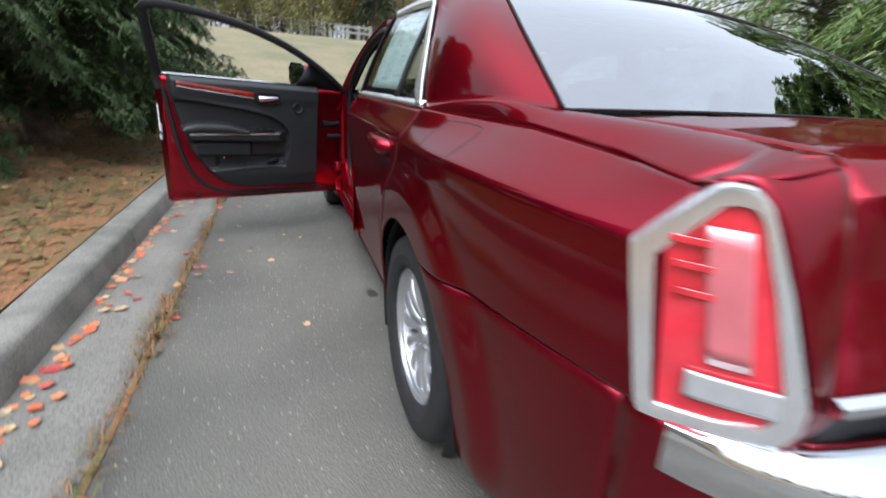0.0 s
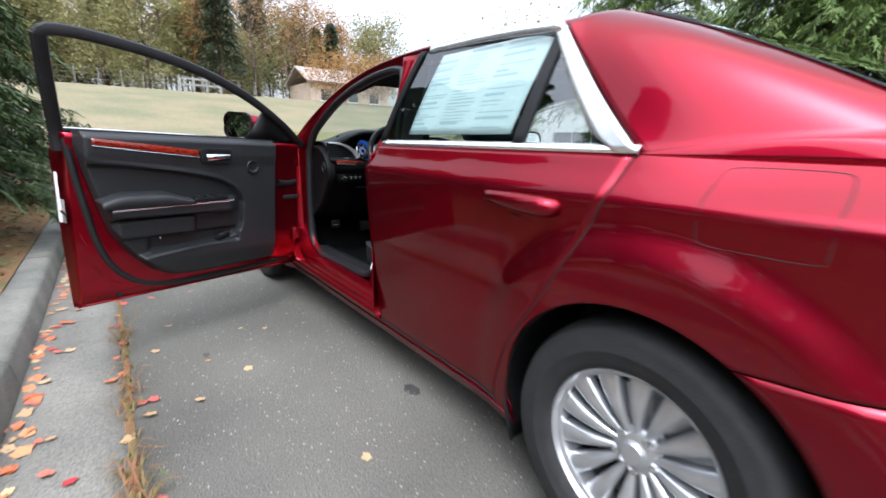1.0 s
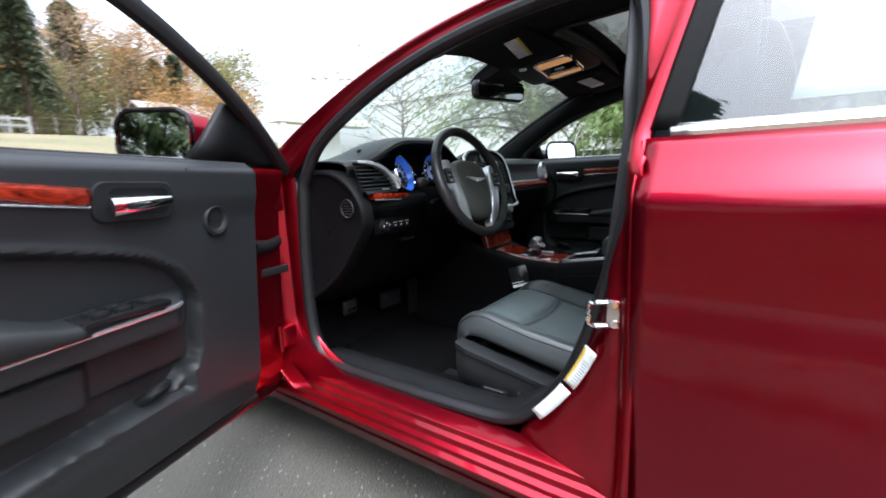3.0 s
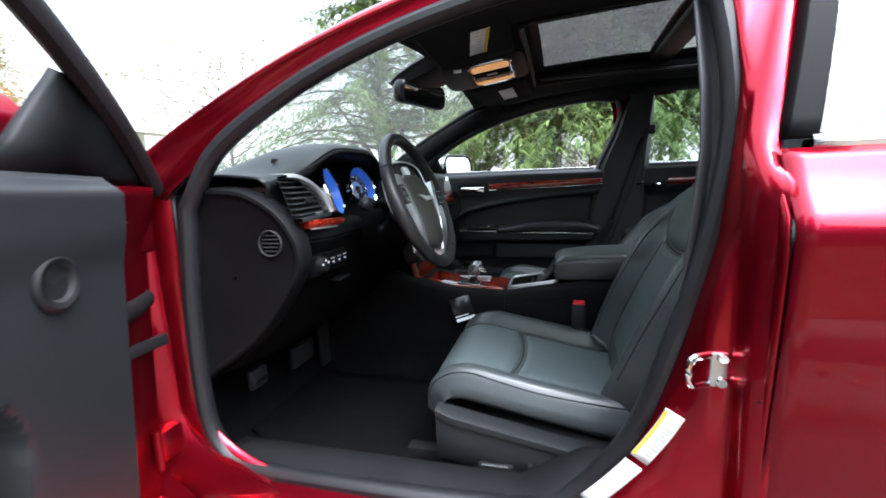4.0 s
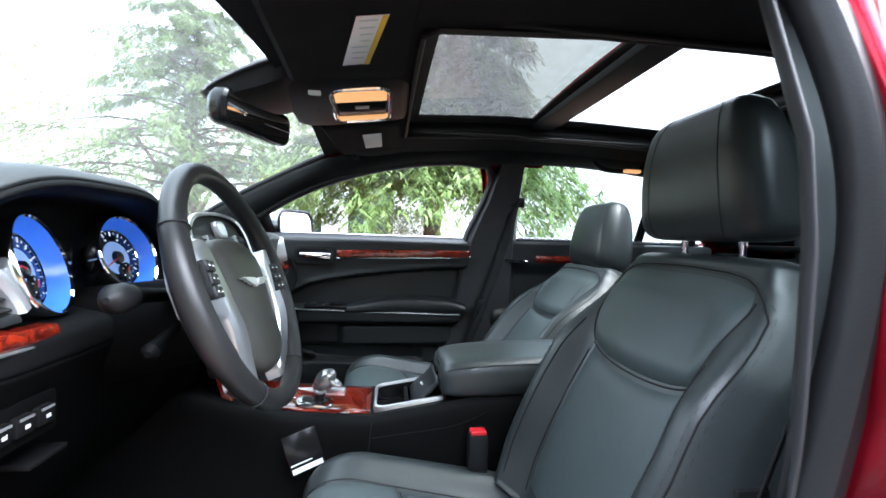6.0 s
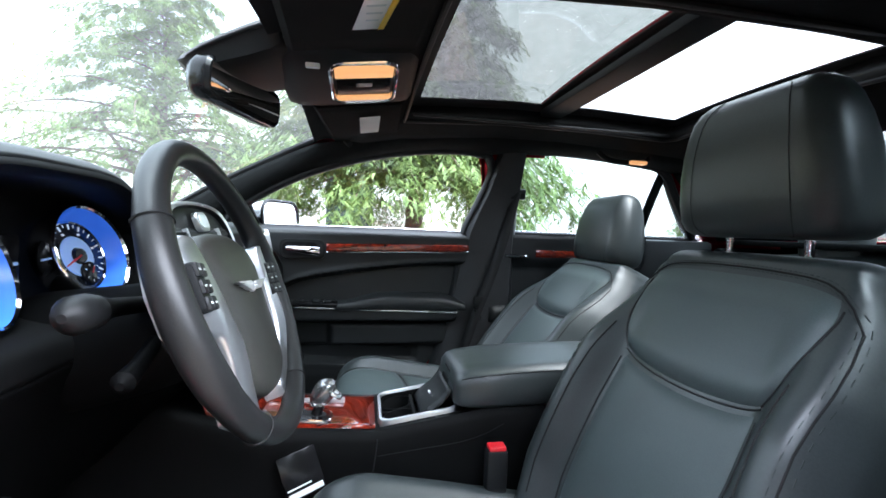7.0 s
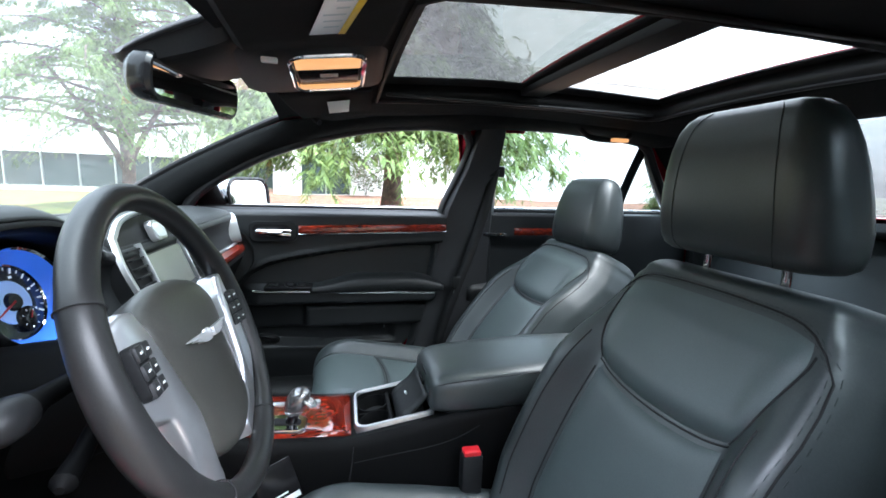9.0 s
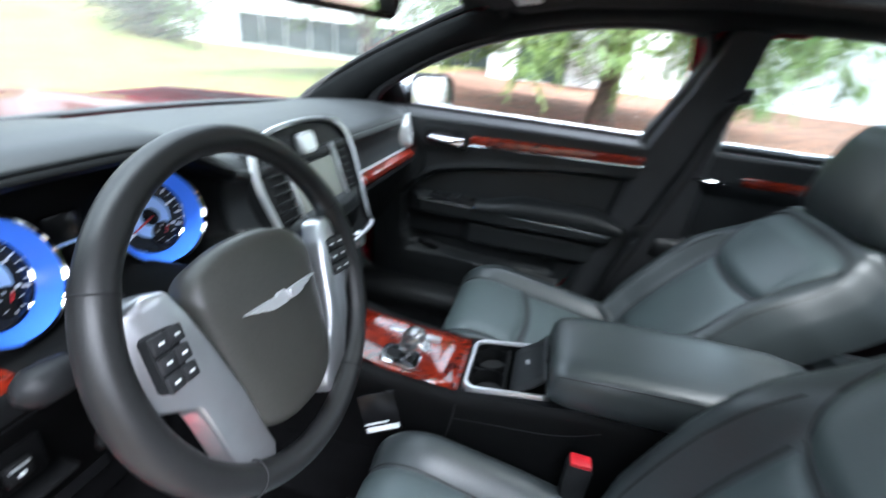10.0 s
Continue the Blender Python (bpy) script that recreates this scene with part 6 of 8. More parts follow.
    part("belt_tongue", fix(box(-0.702, -0.692, 1.258, 1.298, 0.745, 0.79, 0.004)), PLASTIC, seat_belt)
    part("tongue_plate", fix(tube([(-0.696, 1.278 + a, 0.735 + b) for a, b in ((-0.010, 0.0), (0.010, 0.0), (0.010, -0.035), (-0.010, -0.035))], 0.003, 6, closed=True)), CHROME, seat_belt, "chrome belt tongue")
    part("quarter_lining", fix(grid(ruled(curve([(-0.79, 0.10, 1.05), (-0.76, 0.28, 1.22), (-0.72, 0.42, 1.35)], 12), curve([(-0.70, -0.36, 1.07), (-0.63, -0.05, 1.22), (-0.54, 0.28, 1.375)], 12), 6))), HEADLINER, car, thick=0.004)
    part("side_lining", fix(box(-0.78, -0.72, -0.30, 0.14, 0.30, 1.02, 0.02)), HEADLINER, car)

# roof opening: one well in the headliner, two panes with black borders above it
def lining(x, y):
    return float(roof_z(x, y)) - 0.056 + 0.038 * float(smooth(1.75, 1.90, y))


def cut_sheet(xs, ys, hole, z):
    bm, vs = bmesh.new(), {}
    for ya, yb in zip(ys, ys[1:]):
        for xa, xb in zip(xs, xs[1:]):
            if hole((xa + xb) / 2, (ya + yb) / 2):
                continue
            f = []
            for x, y in ((xa, ya), (xa, yb), (xb, yb), (xb, ya)):
                k = (round(x, 4), round(y, 4))
                if k not in vs:
                    vs[k] = bm.verts.new((x, y, z(x, y)))
                f.append(vs[k])
            bm.faces.new(f)
    return bm


WX0, WX1, WY0, WY1 = -0.375, 0.405, 0.675, 1.625
lx = np.concatenate([np.linspace(-0.60, WX0, 6), np.linspace(WX0, WX1, 12)[1:], np.linspace(WX1, 0.60, 5)[1:]])
ly = np.concatenate([np.linspace(0.28, WY0, 7), np.linspace(WY0, WY1, 12)[1:], np.linspace(WY1, 1.925, 8)[1:]])
part("headliner", cut_sheet(lx, ly, lambda x, y: WX0 < x < WX1 and WY0 < y < WY1, lining), HEADLINER, car, "dark cloth headliner round the roof glass", thick=0.004)
HOLE1, HOLE2, HA, HB = (1.190, 1.585), (0.714, 1.098), -0.365, 0.340
px = np.concatenate([[-0.44, -0.40], np.linspace(HA, HB, 9), [0.40, 0.44]])
py = np.concatenate([[0.64, 0.68], np.linspace(*HOLE2, 6), [1.12, 1.17], np.linspace(*HOLE1, 6), [1.61, 1.65]])
part("roof_glass_frame", cut_sheet(px, py, lambda x, y: HA < x < HB and (HOLE1[0] < y < HOLE1[1] or HOLE2[0] < y < HOLE2[1]), lambda x, y: float(roof_z(x, y)) - 0.010), SEAM_SHADE, car, "black frame of the roof glass", thick=0.004)
q = poly([(WX0, WY0), (WX1, WY0), (WX1, WY1), (WX0, WY1), (WX0, WY0)], 61)
lowr = np.array([(x, y, lining(x, y) - 0.004) for x, y in q])
upr = lowr + (0, 0, 0.05)
part("well_side", grid(np.stack([lowr, upr], 0)), PLASTIC, car, thick=0.003)
part("well_bead", tube(lowr[:-1], 0.006, 6, closed=True), RUBBER, car)
part("roof_crossbar", box(HA - 0.03, HB + 0.04, 1.105, 1.182, 1.440, 1.462, 0.004), PLASTIC, car)
for x in (-0.392, 0.378):
    part("blind_rail", box(x - 0.006, x + 0.006, 0.70, 1.60, 1.408, 1.416, 0.002), PLASTIC, car)

# overhead console with its lit lamp
oc = []
for y, w, d in ((1.635, 0.125, -0.012), (1.645, 0.15, 0.010), (1.66, 0.158, 0.016), (1.75, 0.162, 0.018), (1.86, 0.162, 0.020), (1.905, 0.155, 0.020), (1.925, 0.145, 0.008), (1.932, 0.13, -0.015)):
    zb = 1.409 - (y - 1.75) * 0.13
    oc.append([(0.030 + s * w, y, zb - 0.10 * s * w - d * (1 - abs(s) ** 5)) for s in np.linspace(-1, 1, 21)])
con = part("overhead_console", grid(np.array(oc), flip=True), PLASTIC, car, "black overhead console with lit reading lamps", thick=0.01)
LT = Matrix.Translation((0.026, 1.752, 1.384)) @ Matrix.Rotation(radians(8), 4, "Y") @ Matrix.Rotation(radians(-7.5), 4, "X")
part("lamp_bezel", tube([LT @ Vector((a, b, -0.004)) for a, b in rrect(0.186, 0.142, 0.03)], 0.006, 8, closed=True), CHROME, con, "chrome lamp bezel")
part("lamp_plate", box(-0.088, 0.088, -0.068, 0.068, 0.0, 0.02, 0.006, m=LT), PLASTIC, con)
WARM = glowing("lit_lamp_lens", (1.0, 0.47, 0.17), 0.12)
part("lamp_lens", box(-0.086, -0.028, -0.064, 0.064, -0.007, 0.004, 0.003, m=LT), WARM, con, "lit warm lamp lens")
part("lamp_lens", box(0.060, 0.086, -0.064, 0.064, -0.007, 0.004, 0.003, m=LT), WARM, con, "lit warm lamp lens")
part("console_button", box(-0.025, 0.057, -0.062, 0.062, -0.006, 0.004, 0.004, m=LT), BLACK, con)
part("console_badge", box(-0.004, 0.012, -0.018, 0.018, -0.0072, -0.005, 0.001, m=LT), SATIN, con)
for k in (-1, 1):
    part("console_switch", box(0.030 + k * 0.112 - 0.005, 0.030 + k * 0.112 + 0.005, 1.838, 1.866, 1.366, 1.376, 0.002), PAPER, con)

# sun visors with their labels
for s, labx in ((-1, -0.42), (1, 0.40)):
    v = []
    for y, z in ((1.655, 1.392), (1.662, 1.387), (1.70, 1.383), (1.80, 1.370), (1.87, 1.358), (1.88, 1.364), (1.87, 1.372)):
        v.append([(s * x, y - 0.02 * ((x - 0.2) / 0.4), z - 0.004 * (x - 0.3)) for x in np.linspace(0.19, 0.60, 10)])
    vis = part("sun_visor", grid(np.array(v), flip=s > 0), HEADLINER, car, "dark cloth sun visor folded up", thick=0.004)
    if s < 0:
        lz = lambda x, y: 1.3925 - 0.165 * (y - 1.655) - 0.0115
        ly_ = lambda x, b: 1.728 + 0.21 * (x + 0.25) + b
        la = part("visor_label", grid(np.array([[(x, ly_(x, b), lz(x, ly_(x, b))) for b in (0, 0.024, 0.048)] for x in (-0.46, -0.37, -0.285)])), PAPER, vis, "white printed airbag label with a yellow edge", thick=0.001)
        part("label_stripe", grid(np.array([[(x, ly_(x, b), lz(x, ly_(x, b)) - 0.0012) for b in (0.0, 0.009)] for x in (-0.46, -0.285)])), YELLOW, la, thick=0.0008)
        for k in range(7):
            part("print_bar", grid(np.array([[(x, ly_(x, b), lz(x, ly_(x, b)) - 0.0012) for b in (0.014, 0.042 - 0.004 * (k * 5 % 4))] for x in (-0.45 + 0.022 * k, -0.4445 + 0.022 * k)])), STK_INK, la)
    else:
        part("visor_label", grid(np.array([[(x, y, 1.3925 - 0.165 * (y - 1.655) - 0.013) for y in (1.706, 1.764)] for x in (0.27, 0.475)])), PAPER, vis, "small white label", thick=0.001)
    part("visor_pivot", tube([(s * 0.60, 1.80, 1.345), (s * 0.635, 1.83, 1.37)], 0.01, 8), PLASTIC, vis)

# inside mirror on its stalk, with the sensor housing on the glass
MM = frame_of((0.012, 2.003, 1.326), (-0.27, -0.955, -0.08))
shell = [[MM @ Vector((a * k, d, b * k)) for a, b in rrect(0.285, 0.084, 0.032)] for d, k in ((-0.012, 0.96), (-0.006, 1.0), (0.020, 0.99), (0.040, 0.90), (0.052, 0.70), (0.058, 0.35))]
im = part("inside_mirror", grid(np.array(shell), wrap=True, flip=True, caps=True), BLACK, car, "black framed inside mirror")
part("mirror_glass", grid(np.array([[MM @ Vector((a * k, -0.0126, b * k)) for a, b in rrect(0.262, 0.060, 0.018)] for k in (1.0, 0.01)]), wrap=True), MIRROR, im, "mirror glass")
part("mirror_stalk", tube([(0.02, 2.035, 1.335), (0.015, 2.03, 1.352), (0.01, 2.0, 1.372)], [0.016, 0.020, 0.026], 12), BLACK, im)
sen = [[(-0.018 + s * w * (0.86 if s < 0 else 0.95), y, z + (0.012 * abs(s) ** 3 if abs(s) < 0.9 else up * abs(s))) for s in np.linspace(-1, 1, 21)] for y, w, z, up in ((1.900, 0.16, 1.392, 0.03), (1.925, 0.155, 1.380, 0.045), (1.96, 0.145, 1.368, 0.045), (2.01, 0.125, 1.356, 0.040), (2.05, 0.105, 1.348, 0.034), (2.080, 0.08, 1.350, 0.022), (2.10, 0.055, 1.366, 0.004))]
part("sensor_housing", grid(np.array(sen), flip=True), PLASTIC, car, "black sensor housing on the windscreen", thick=0.012)
part("ceiling_lamp", box(0.545, 0.575, 0.66, 0.73, 1.338, 1.352, 0.005), WARM, car, "small lit lamp above the rear door")
part("grab_handle", tube(curve([(0.60, 0.62, 1.385), (0.575, 0.66, 1.35), (0.575, 0.80, 1.35), (0.60, 0.84, 1.385)], 16), 0.011, 8), PLASTIC, car)

# ---- dashboard ----
def dash_line(x):
    """Section of the dashboard at x: (y, z) from the windscreen down to the knees."""
    hood = math.exp(-((x + 0.44) / 0.21) ** 4)
    rec = math.exp(-((x + 0.42) / 0.215) ** 8)
    mid = math.exp(-((x - 0.015) / 0.16) ** 6)
    edge = smooth(0.60, 0.78, abs(x))
    dy = 0.05 * edge
    top = 1.045 + 0.067 * hood
    p = [(2.68 - 0.17 * (abs(x) / 0.75) ** 2, 1.008), (2.48, 1.03), (2.34, 1.045 + 0.032 * hood), (2.24, 1.05 + 0.064 * hood), (2.15, top + 0.01 * hood), (2.105 - 0.02 * hood, top - 0.005 + 0.012 * hood), (2.085 - 0.02 * hood, top - 0.022 + 0.01 * hood)]
    p += [(2.09 + 0.075 * rec, 1.012 + 0.076 * hood), (2.095 + 0.075 * rec, 0.98), (2.085 + 0.06 * rec - 0.03 * mid, 0.932), (2.062 - 0.03 * mid, 0.922), (2.058 - 0.03 * mid, 0.893), (2.075 - 0.05 * mid, 0.86), (2.10 - 0.06 * mid, 0.80), (2.15 - 0.04 * mid, 0.70), (2.22, 0.60), (2.34, 0.55)]
    return [(y + dy * (1 if k > 3 else 0.4), z - 0.006 * edge * (k < 8)) for k, (y, z) in enumerate(p)]


xs = np.linspace(-0.752, 0.752, 151)
DP = []
for x in xs:
    q = np.array(dash_line(x))
    q = np.vstack([q[:-1, None] + (q[1:, None] - q[:-1, None]) * np.linspace(0, 1, 6, endpoint=False)[None, :, None]]).reshape(-1, 2)
    for _ in range(3):
        q[1:-1] = 0.25 * q[:-2] + 0.5 * q[1:-1] + 0.25 * q[2:]
    DP.append([(x, *v) for v in q])
DP = np.array(DP)
dash = part("dashboard", grid(DP[55:, 34:67], bm=grid(DP[:, :35])), SOFT, car, "black soft-touch dashboard", thick=0.006)
# cowl takes the darkened copy, so shade under the hood is painted in
part("cluster_cowl", grid(DP[:56, 34:67]), SHADEPLASTIC, dash, "dull black cowl round the dials", thick=0.006)
# shade below the dash is painted in by the near-black colour
part("knee_panel", grid(DP[:, 66:], flip=False), DEEPSHADE, dash, "black lower dashboard panel", thick=0.006)
# end panel facing the open door, with its round vent
for s in (-1, 1):
    q = dash_line(0.75)
    outl = np.array([(2.050, 0.905), (2.076, 0.949), (2.119, 0.988), (2.179, 1.016), (2.25, 1.023), (2.33, 1.018), (2.36, 0.99), (2.375, 0.8), (2.375, 0.62), (2.345, 0.565), (2.285, 0.598), (2.215, 0.643), (2.155, 0.697), (2.104, 0.758), (2.063, 0.816), (2.045, 0.858)])
    o = curve(np.vstack([outl, outl[:1]]), 60)[:-1]
    c = np.array([2.22, 0.82])
    R = [[(s * xx, *(c + (p - c) * k)) for p in o] for xx, k in ((0.735, 1.0), (0.760, 1.0), (0.771, 0.99), (0.778, 0.965), (0.779, 0.93), (0.775, 0.90), (0.772, 0.86), (0.772, 0.02))]
    # darkened colour imitates shade on the end panel
    ep = part("dash_end_panel", grid(np.array(R), wrap=True, flip=s < 0), SHADEPLASTIC, dash, "black end panel of the dashboard")
    # the round vent's shaded depth is painted near black
    rv = part("round_vent", spin([(0.030, 0.0), (0.028, 0.004), (0.0255, 0.003), (0.025, -0.008), (0.0, -0.008)], (s * 0.774, 2.119, 0.899), (s, 0, 0), 30), SEAM_SHADE, dash, "small round side vent")
    for k in range(5):
        part("vent_slat", box(min(s * 0.770, s * 0.776), max(s * 0.770, s * 0.776), 2.0965 + 0.004 * abs(k - 2), 2.1415 - 0.004 * abs(k - 2), 0.8805 + 0.0085 * k, 0.8840 + 0.0085 * k, 0.0012), SOFT, rv)


def vent(x0, x1, y0, y1, z0, z1, name_label):
    """An outlet with a silver surround and slats, its face from (x0, y0) to (x1, y1)."""
    m = Matrix.Translation(((x0 + x1) / 2, (y0 + y1) / 2, (z0 + z1) / 2)) @ Matrix.Rotation(math.atan2(y1 - y0, x1 - x0), 4, "Z") @ Matrix.Rotation(radians(-12), 4, "X")
    w, h = math.hypot(x1 - x0, y1 - y0), z1 - z0
    o = rrect(w, h, min(w, h) * 0.33)
    R = [[m @ Vector((a * k, d, b * k2)) for a, b in o] for d, k, k2 in ((0.03, 1.0, 1.0), (-0.006, 1.0, 1.0), (-0.009, 0.98, 0.965), (-0.008, 0.945, 0.905), (0.02, 0.93, 0.88))]
    v = part("air_vent", grid(np.array(R), wrap=True, flip=True), SILVERED, dash, name_label)
    # near-black sheet stands for the shade behind the slats
    part("vent_well", grid(np.array([[m @ Vector((a * k, 0.02, b * k)) for a, b in o] for k in (0.89, 0.01)]), wrap=True, flip=True), SEAM_SHADE, v)
    n = max(3, int(h / 0.014))
    for k in range(n):
        zz = -h * 0.38 + h * 0.76 * k / (n - 1)
        ww = w * (0.43 if abs(zz) < h * 0.26 else 0.36)
        part("vent_slat", box(-ww, ww, -0.003, 0.018, zz - 0.0016, zz + 0.0016, 0.001, m=m), PLASTIC, v)
    part("vent_tab", box(-0.012, 0.012, -0.008, 0.0, -0.006, 0.006, 0.002, m=m), SATIN, v)
    return v




def corner_vent():
    """The driver's outlet: a quarter-round mouth beside the end panel, silver along its arc."""
    X = lambda u: -0.757 + 0.177 * u
    top = lambda u: 0.950 + 0.086 * max(1 - u ** 2.3, 0.0) ** 0.55
    face = lambda u, z, d=0.0: (X(u), 2.056 + 0.030 * u + 0.36 * (z - 0.948) + d - 0.004, z)
    us = 1 - np.linspace(1, 0, 40) ** 2
    arc = np.array([face(u, top(u)) for u in us])
    out = np.array([(0.45 + 0.5 * u, 0.25, 0.85 - 0.55 * u ** 3) for u in us])
    out *= (0.40 + 0.60 * us)[:, None]
    rows = [arc + out * a + (0, d, 0) for a, d in ((0.0, 0.02), (0.0, -0.004), (0.005, -0.010), (0.017, -0.009), (0.025, -0.001), (0.027, 0.03))]
    v = part("air_vent", grid(np.array(rows)), SILVERED, dash, "dash outlet with a silver arc over black slats")
    # near-black backing paints shade into the outlet's mouth
    part("vent_well", grid(np.array([[face(u, 0.944 + (top(u) - 0.940) * t, 0.016) for t in np.linspace(0, 1, 6)] for u in us])), SEAM_SHADE, v)
    for k in range(7):
        z = 0.956 + 0.0118 * k
        reach = max([u for u in np.linspace(0, 1, 90) if top(u) > z + 0.002])
        P = [[face(u, z + b, d) for d, b in ((0.0, -0.0012), (-0.001, 0.0), (0.0, 0.0014), (0.014, 0.0030), (0.014, 0.0006))] for u in np.linspace(0, reach, 12)]
        part("vent_slat", grid(np.array(P), wrap=True, caps=True), SOFT, v)
    part("vent_tab", box(-0.012, 0.012, -0.010, 0.0, -0.004, 0.004, 0.002, m=Matrix.Translation(face(0.42, 0.986))), PLASTIC, v)
    part("vent_label", box(-0.016, 0.016, -0.002, 0.0, -0.0025, 0.0025, 0.001, m=Matrix.Translation(face(0.62, 0.953, -0.001))), SATIN, v)
    part("vent_ledge", grid(np.array([[face(u, 0.948 + b, d) for d, b in ((0.02, 0.003), (-0.003, 0.003), (-0.005, -0.001), (-0.004, -0.006), (0.02, -0.008))] for u in np.linspace(0, 1.0, 12)])), SOFT, v)


corner_vent()
vent(0.585, 0.735, 2.066, 2.112, 0.938, 1.032, "dash outlet with a silver surround")
# veneer bands under the outlets
P = [[(x, 2.055 + 0.010 * t * t + d, z - 0.010 * t) for d, z in ((0.02, 0.944), (0.000, 0.9435), (-0.003, 0.940), (-0.0045, 0.933), (-0.003, 0.927), (0.0, 0.924), (0.02, 0.923))] for t, x in zip(np.linspace(0, 1, 20), np.linspace(-0.722, -0.545, 20))]
part("veneer_band", grid(np.array(P), caps=True), WOOD, dash, "glossy red-brown burl veneer")
part("bright_strip", tube([(x, 2.053 + 0.010 * t * t, 0.9225 - 0.010 * t) for t, x in zip(np.linspace(0, 1, 20), np.linspace(-0.715, -0.535, 20))], 0.0022, 6), SATIN, dash)
for x0, x1 in ((0.22, 0.75),):
    n = 30
    P = [[(x, q[0] - 0.006, q[1]) for q in poly([(dash_line(x)[9]), (dash_line(x)[10][0] - 0.006, dash_line(x)[10][1]), (dash_line(x)[10][0] - 0.004, dash_line(x)[10][1] - 0.014)], 6)] for x in np.linspace(x0, x1, n)]
    part("veneer_band", grid(np.array(P)), WOOD, dash, "glossy red-brown burl veneer", thick=0.003)
    part("bright_strip", tube([(x, dash_line(x)[9][0] - 0.010, dash_line(x)[9][1] + 0.004) for x in np.linspace(x0, x1, n)], 0.0045, 6), SATIN, dash)

# instruments: two lit dials in a dark cowl
BLUE = glowing("blue_dial_glow", (0.07, 0.22, 0.85), 0.036)
DIALGLOW = glowing("pale_blue_dial", (0.40, 0.60, 0.98), 0.025)
DIALBLACK = material("glossy_dial_face", (0.03, 0.033, 0.04), 0.22, 0.4, var=0.2, scale=40, coat=1.0)
TICK = glowing("white_dial_mark", (0.9, 0.95, 1.0), 0.045)
part("cluster_back", box(-0.66, -0.235, 2.172, 2.182, 0.93, 1.085, 0.004), SEAM_SHADE, dash)
for gx, gz, turn in ((-0.505, 1.000, 15), (-0.320, 1.005, -6)):
    # each dial is turned a little towards the driver, deep in its well
    ax = Vector((0.95 * math.sin(radians(turn)), -0.95 * math.cos(radians(turn)), 0.30)).normalized()
    c0 = Vector((gx, 2.108, gz)) - ax * 0.024
    g = part("gauge", spin([(0.062, -0.01), (0.068, 0.020), (0.067, 0.025), (0.065, 0.027), (0.0625, 0.024)], c0, ax, 56), CHROME, dash, "round lit dial with a chrome rim")
    part("glow_ring", spin([(0.0625, 0.024), (0.057, 0.010), (0.050, 0.0)], c0, ax, 56), BLUE, g, "blue glowing well of the dial")
    part("face_ring", spin([(0.0505, -0.002), (0.0505, 0.002), (0.0492, 0.0035), (0.0475, 0.002)], c0, ax, 48), CHROME, g)
    part("dial_face", spin([(0.048, 0.001), (0.028, 0.001)], c0, ax, 48), DIALBLACK, g)
    part("dial_middle", spin([(0.0285, 0.0015), (0.027, 0.003), (0.0, 0.003)], c0, ax, 40), DIALGLOW, g)
    part("dial_centre", spin([(0.012, 0.003), (0.010, 0.007), (0.0, 0.007)], c0, ax, 24), BLACK, g)
    u = ax.cross(Vector((0, 0, -1))).normalized()
    w = ax.cross(u)
    for k in range(21):
        a = radians(-210 + 12 * k)
        d = u * math.cos(a) - w * math.sin(a)
        p0, p1 = c0 + d * (0.0415 if k % 2 else 0.0385) + ax * 0.0015, c0 + d * 0.0455 + ax * 0.0015
        part("tick", tube([p0, p1], 0.0006 if k % 2 else 0.0012, 4), TICK, g)
        if k % 4 == 0:
            part("numeral_bar", box(-0.0022, 0.0022, -0.0015, 0.0015, 0, 0.0005, m=Matrix.Translation(c0 + d * 0.0335 + ax * 0.0012) @ ax.to_track_quat("Z", "Y").to_matrix().to_4x4()), TICK, g)
    a = radians(160 if turn > 0 else 205)
    part("needle", tube([c0 + ax * 0.006, c0 + ax * 0.006 + (u * math.cos(a) + w * math.sin(a)) * 0.033], [0.002, 0.0007], 6), REDPL, g)
    sub = c0 + u * 0.010 - w * (0.026 if w.z > 0 else -0.026) + ax * 0.001
    part("small_dial", spin([(0.0165, 0.002), (0.0165, 0.005), (0.0145, 0.006), (0.0, 0.0055)], sub, ax, 28), BLACK, g)
    for k in range(7):
        a = radians(150 - 50 * k)
        d = u * math.cos(a) + (w if w.z > 0 else -w) * math.sin(a)
        part("small_tick", tube([sub + d * 0.010 + ax * 0.006, sub + d * 0.013 + ax * 0.006], 0.0005, 4), TICK, g)
    part("small_needle", tube([sub + ax * 0.0065, sub + ax * 0.0065 + u * 0.006 + w * 0.009], 0.0007, 4), REDPL, g)
part("cluster_screen", box(-0.432, -0.388, 2.150, 2.160, 0.955, 1.03, 0.003), BLACK, dash)
part("cluster_text", box(-0.425, -0.395, 2.148, 2.1495, 0.992, 0.996), DIALGLOW, dash)

# centre stack: clock, screen between two outlets, silver frame, knobs
CM = frame_of((0.015, 2.072, 0.985), (0, -0.93, 0.36))
cs = lambda name, bm, mat, par, lab="", **kw: part(name, bm, mat, par, lab, **kw)
fo = np.array([(-0.150, 0.075), (-0.10, 0.100), (0, 0.108), (0.10, 0.100), (0.150, 0.075), (0.160, 0.02), (0.140, -0.10), (0.125, -0.135), (-0.125, -0.135), (-0.140, -0.10), (-0.160, 0.02)])
fq = curve(np.vstack([fo, fo[:1]]), 80)[:-1]
CM = CM @ Matrix.Translation((0, 0, -0.012)) @ Matrix.Diagonal((1.10, 1.0, 1.12, 1.0))
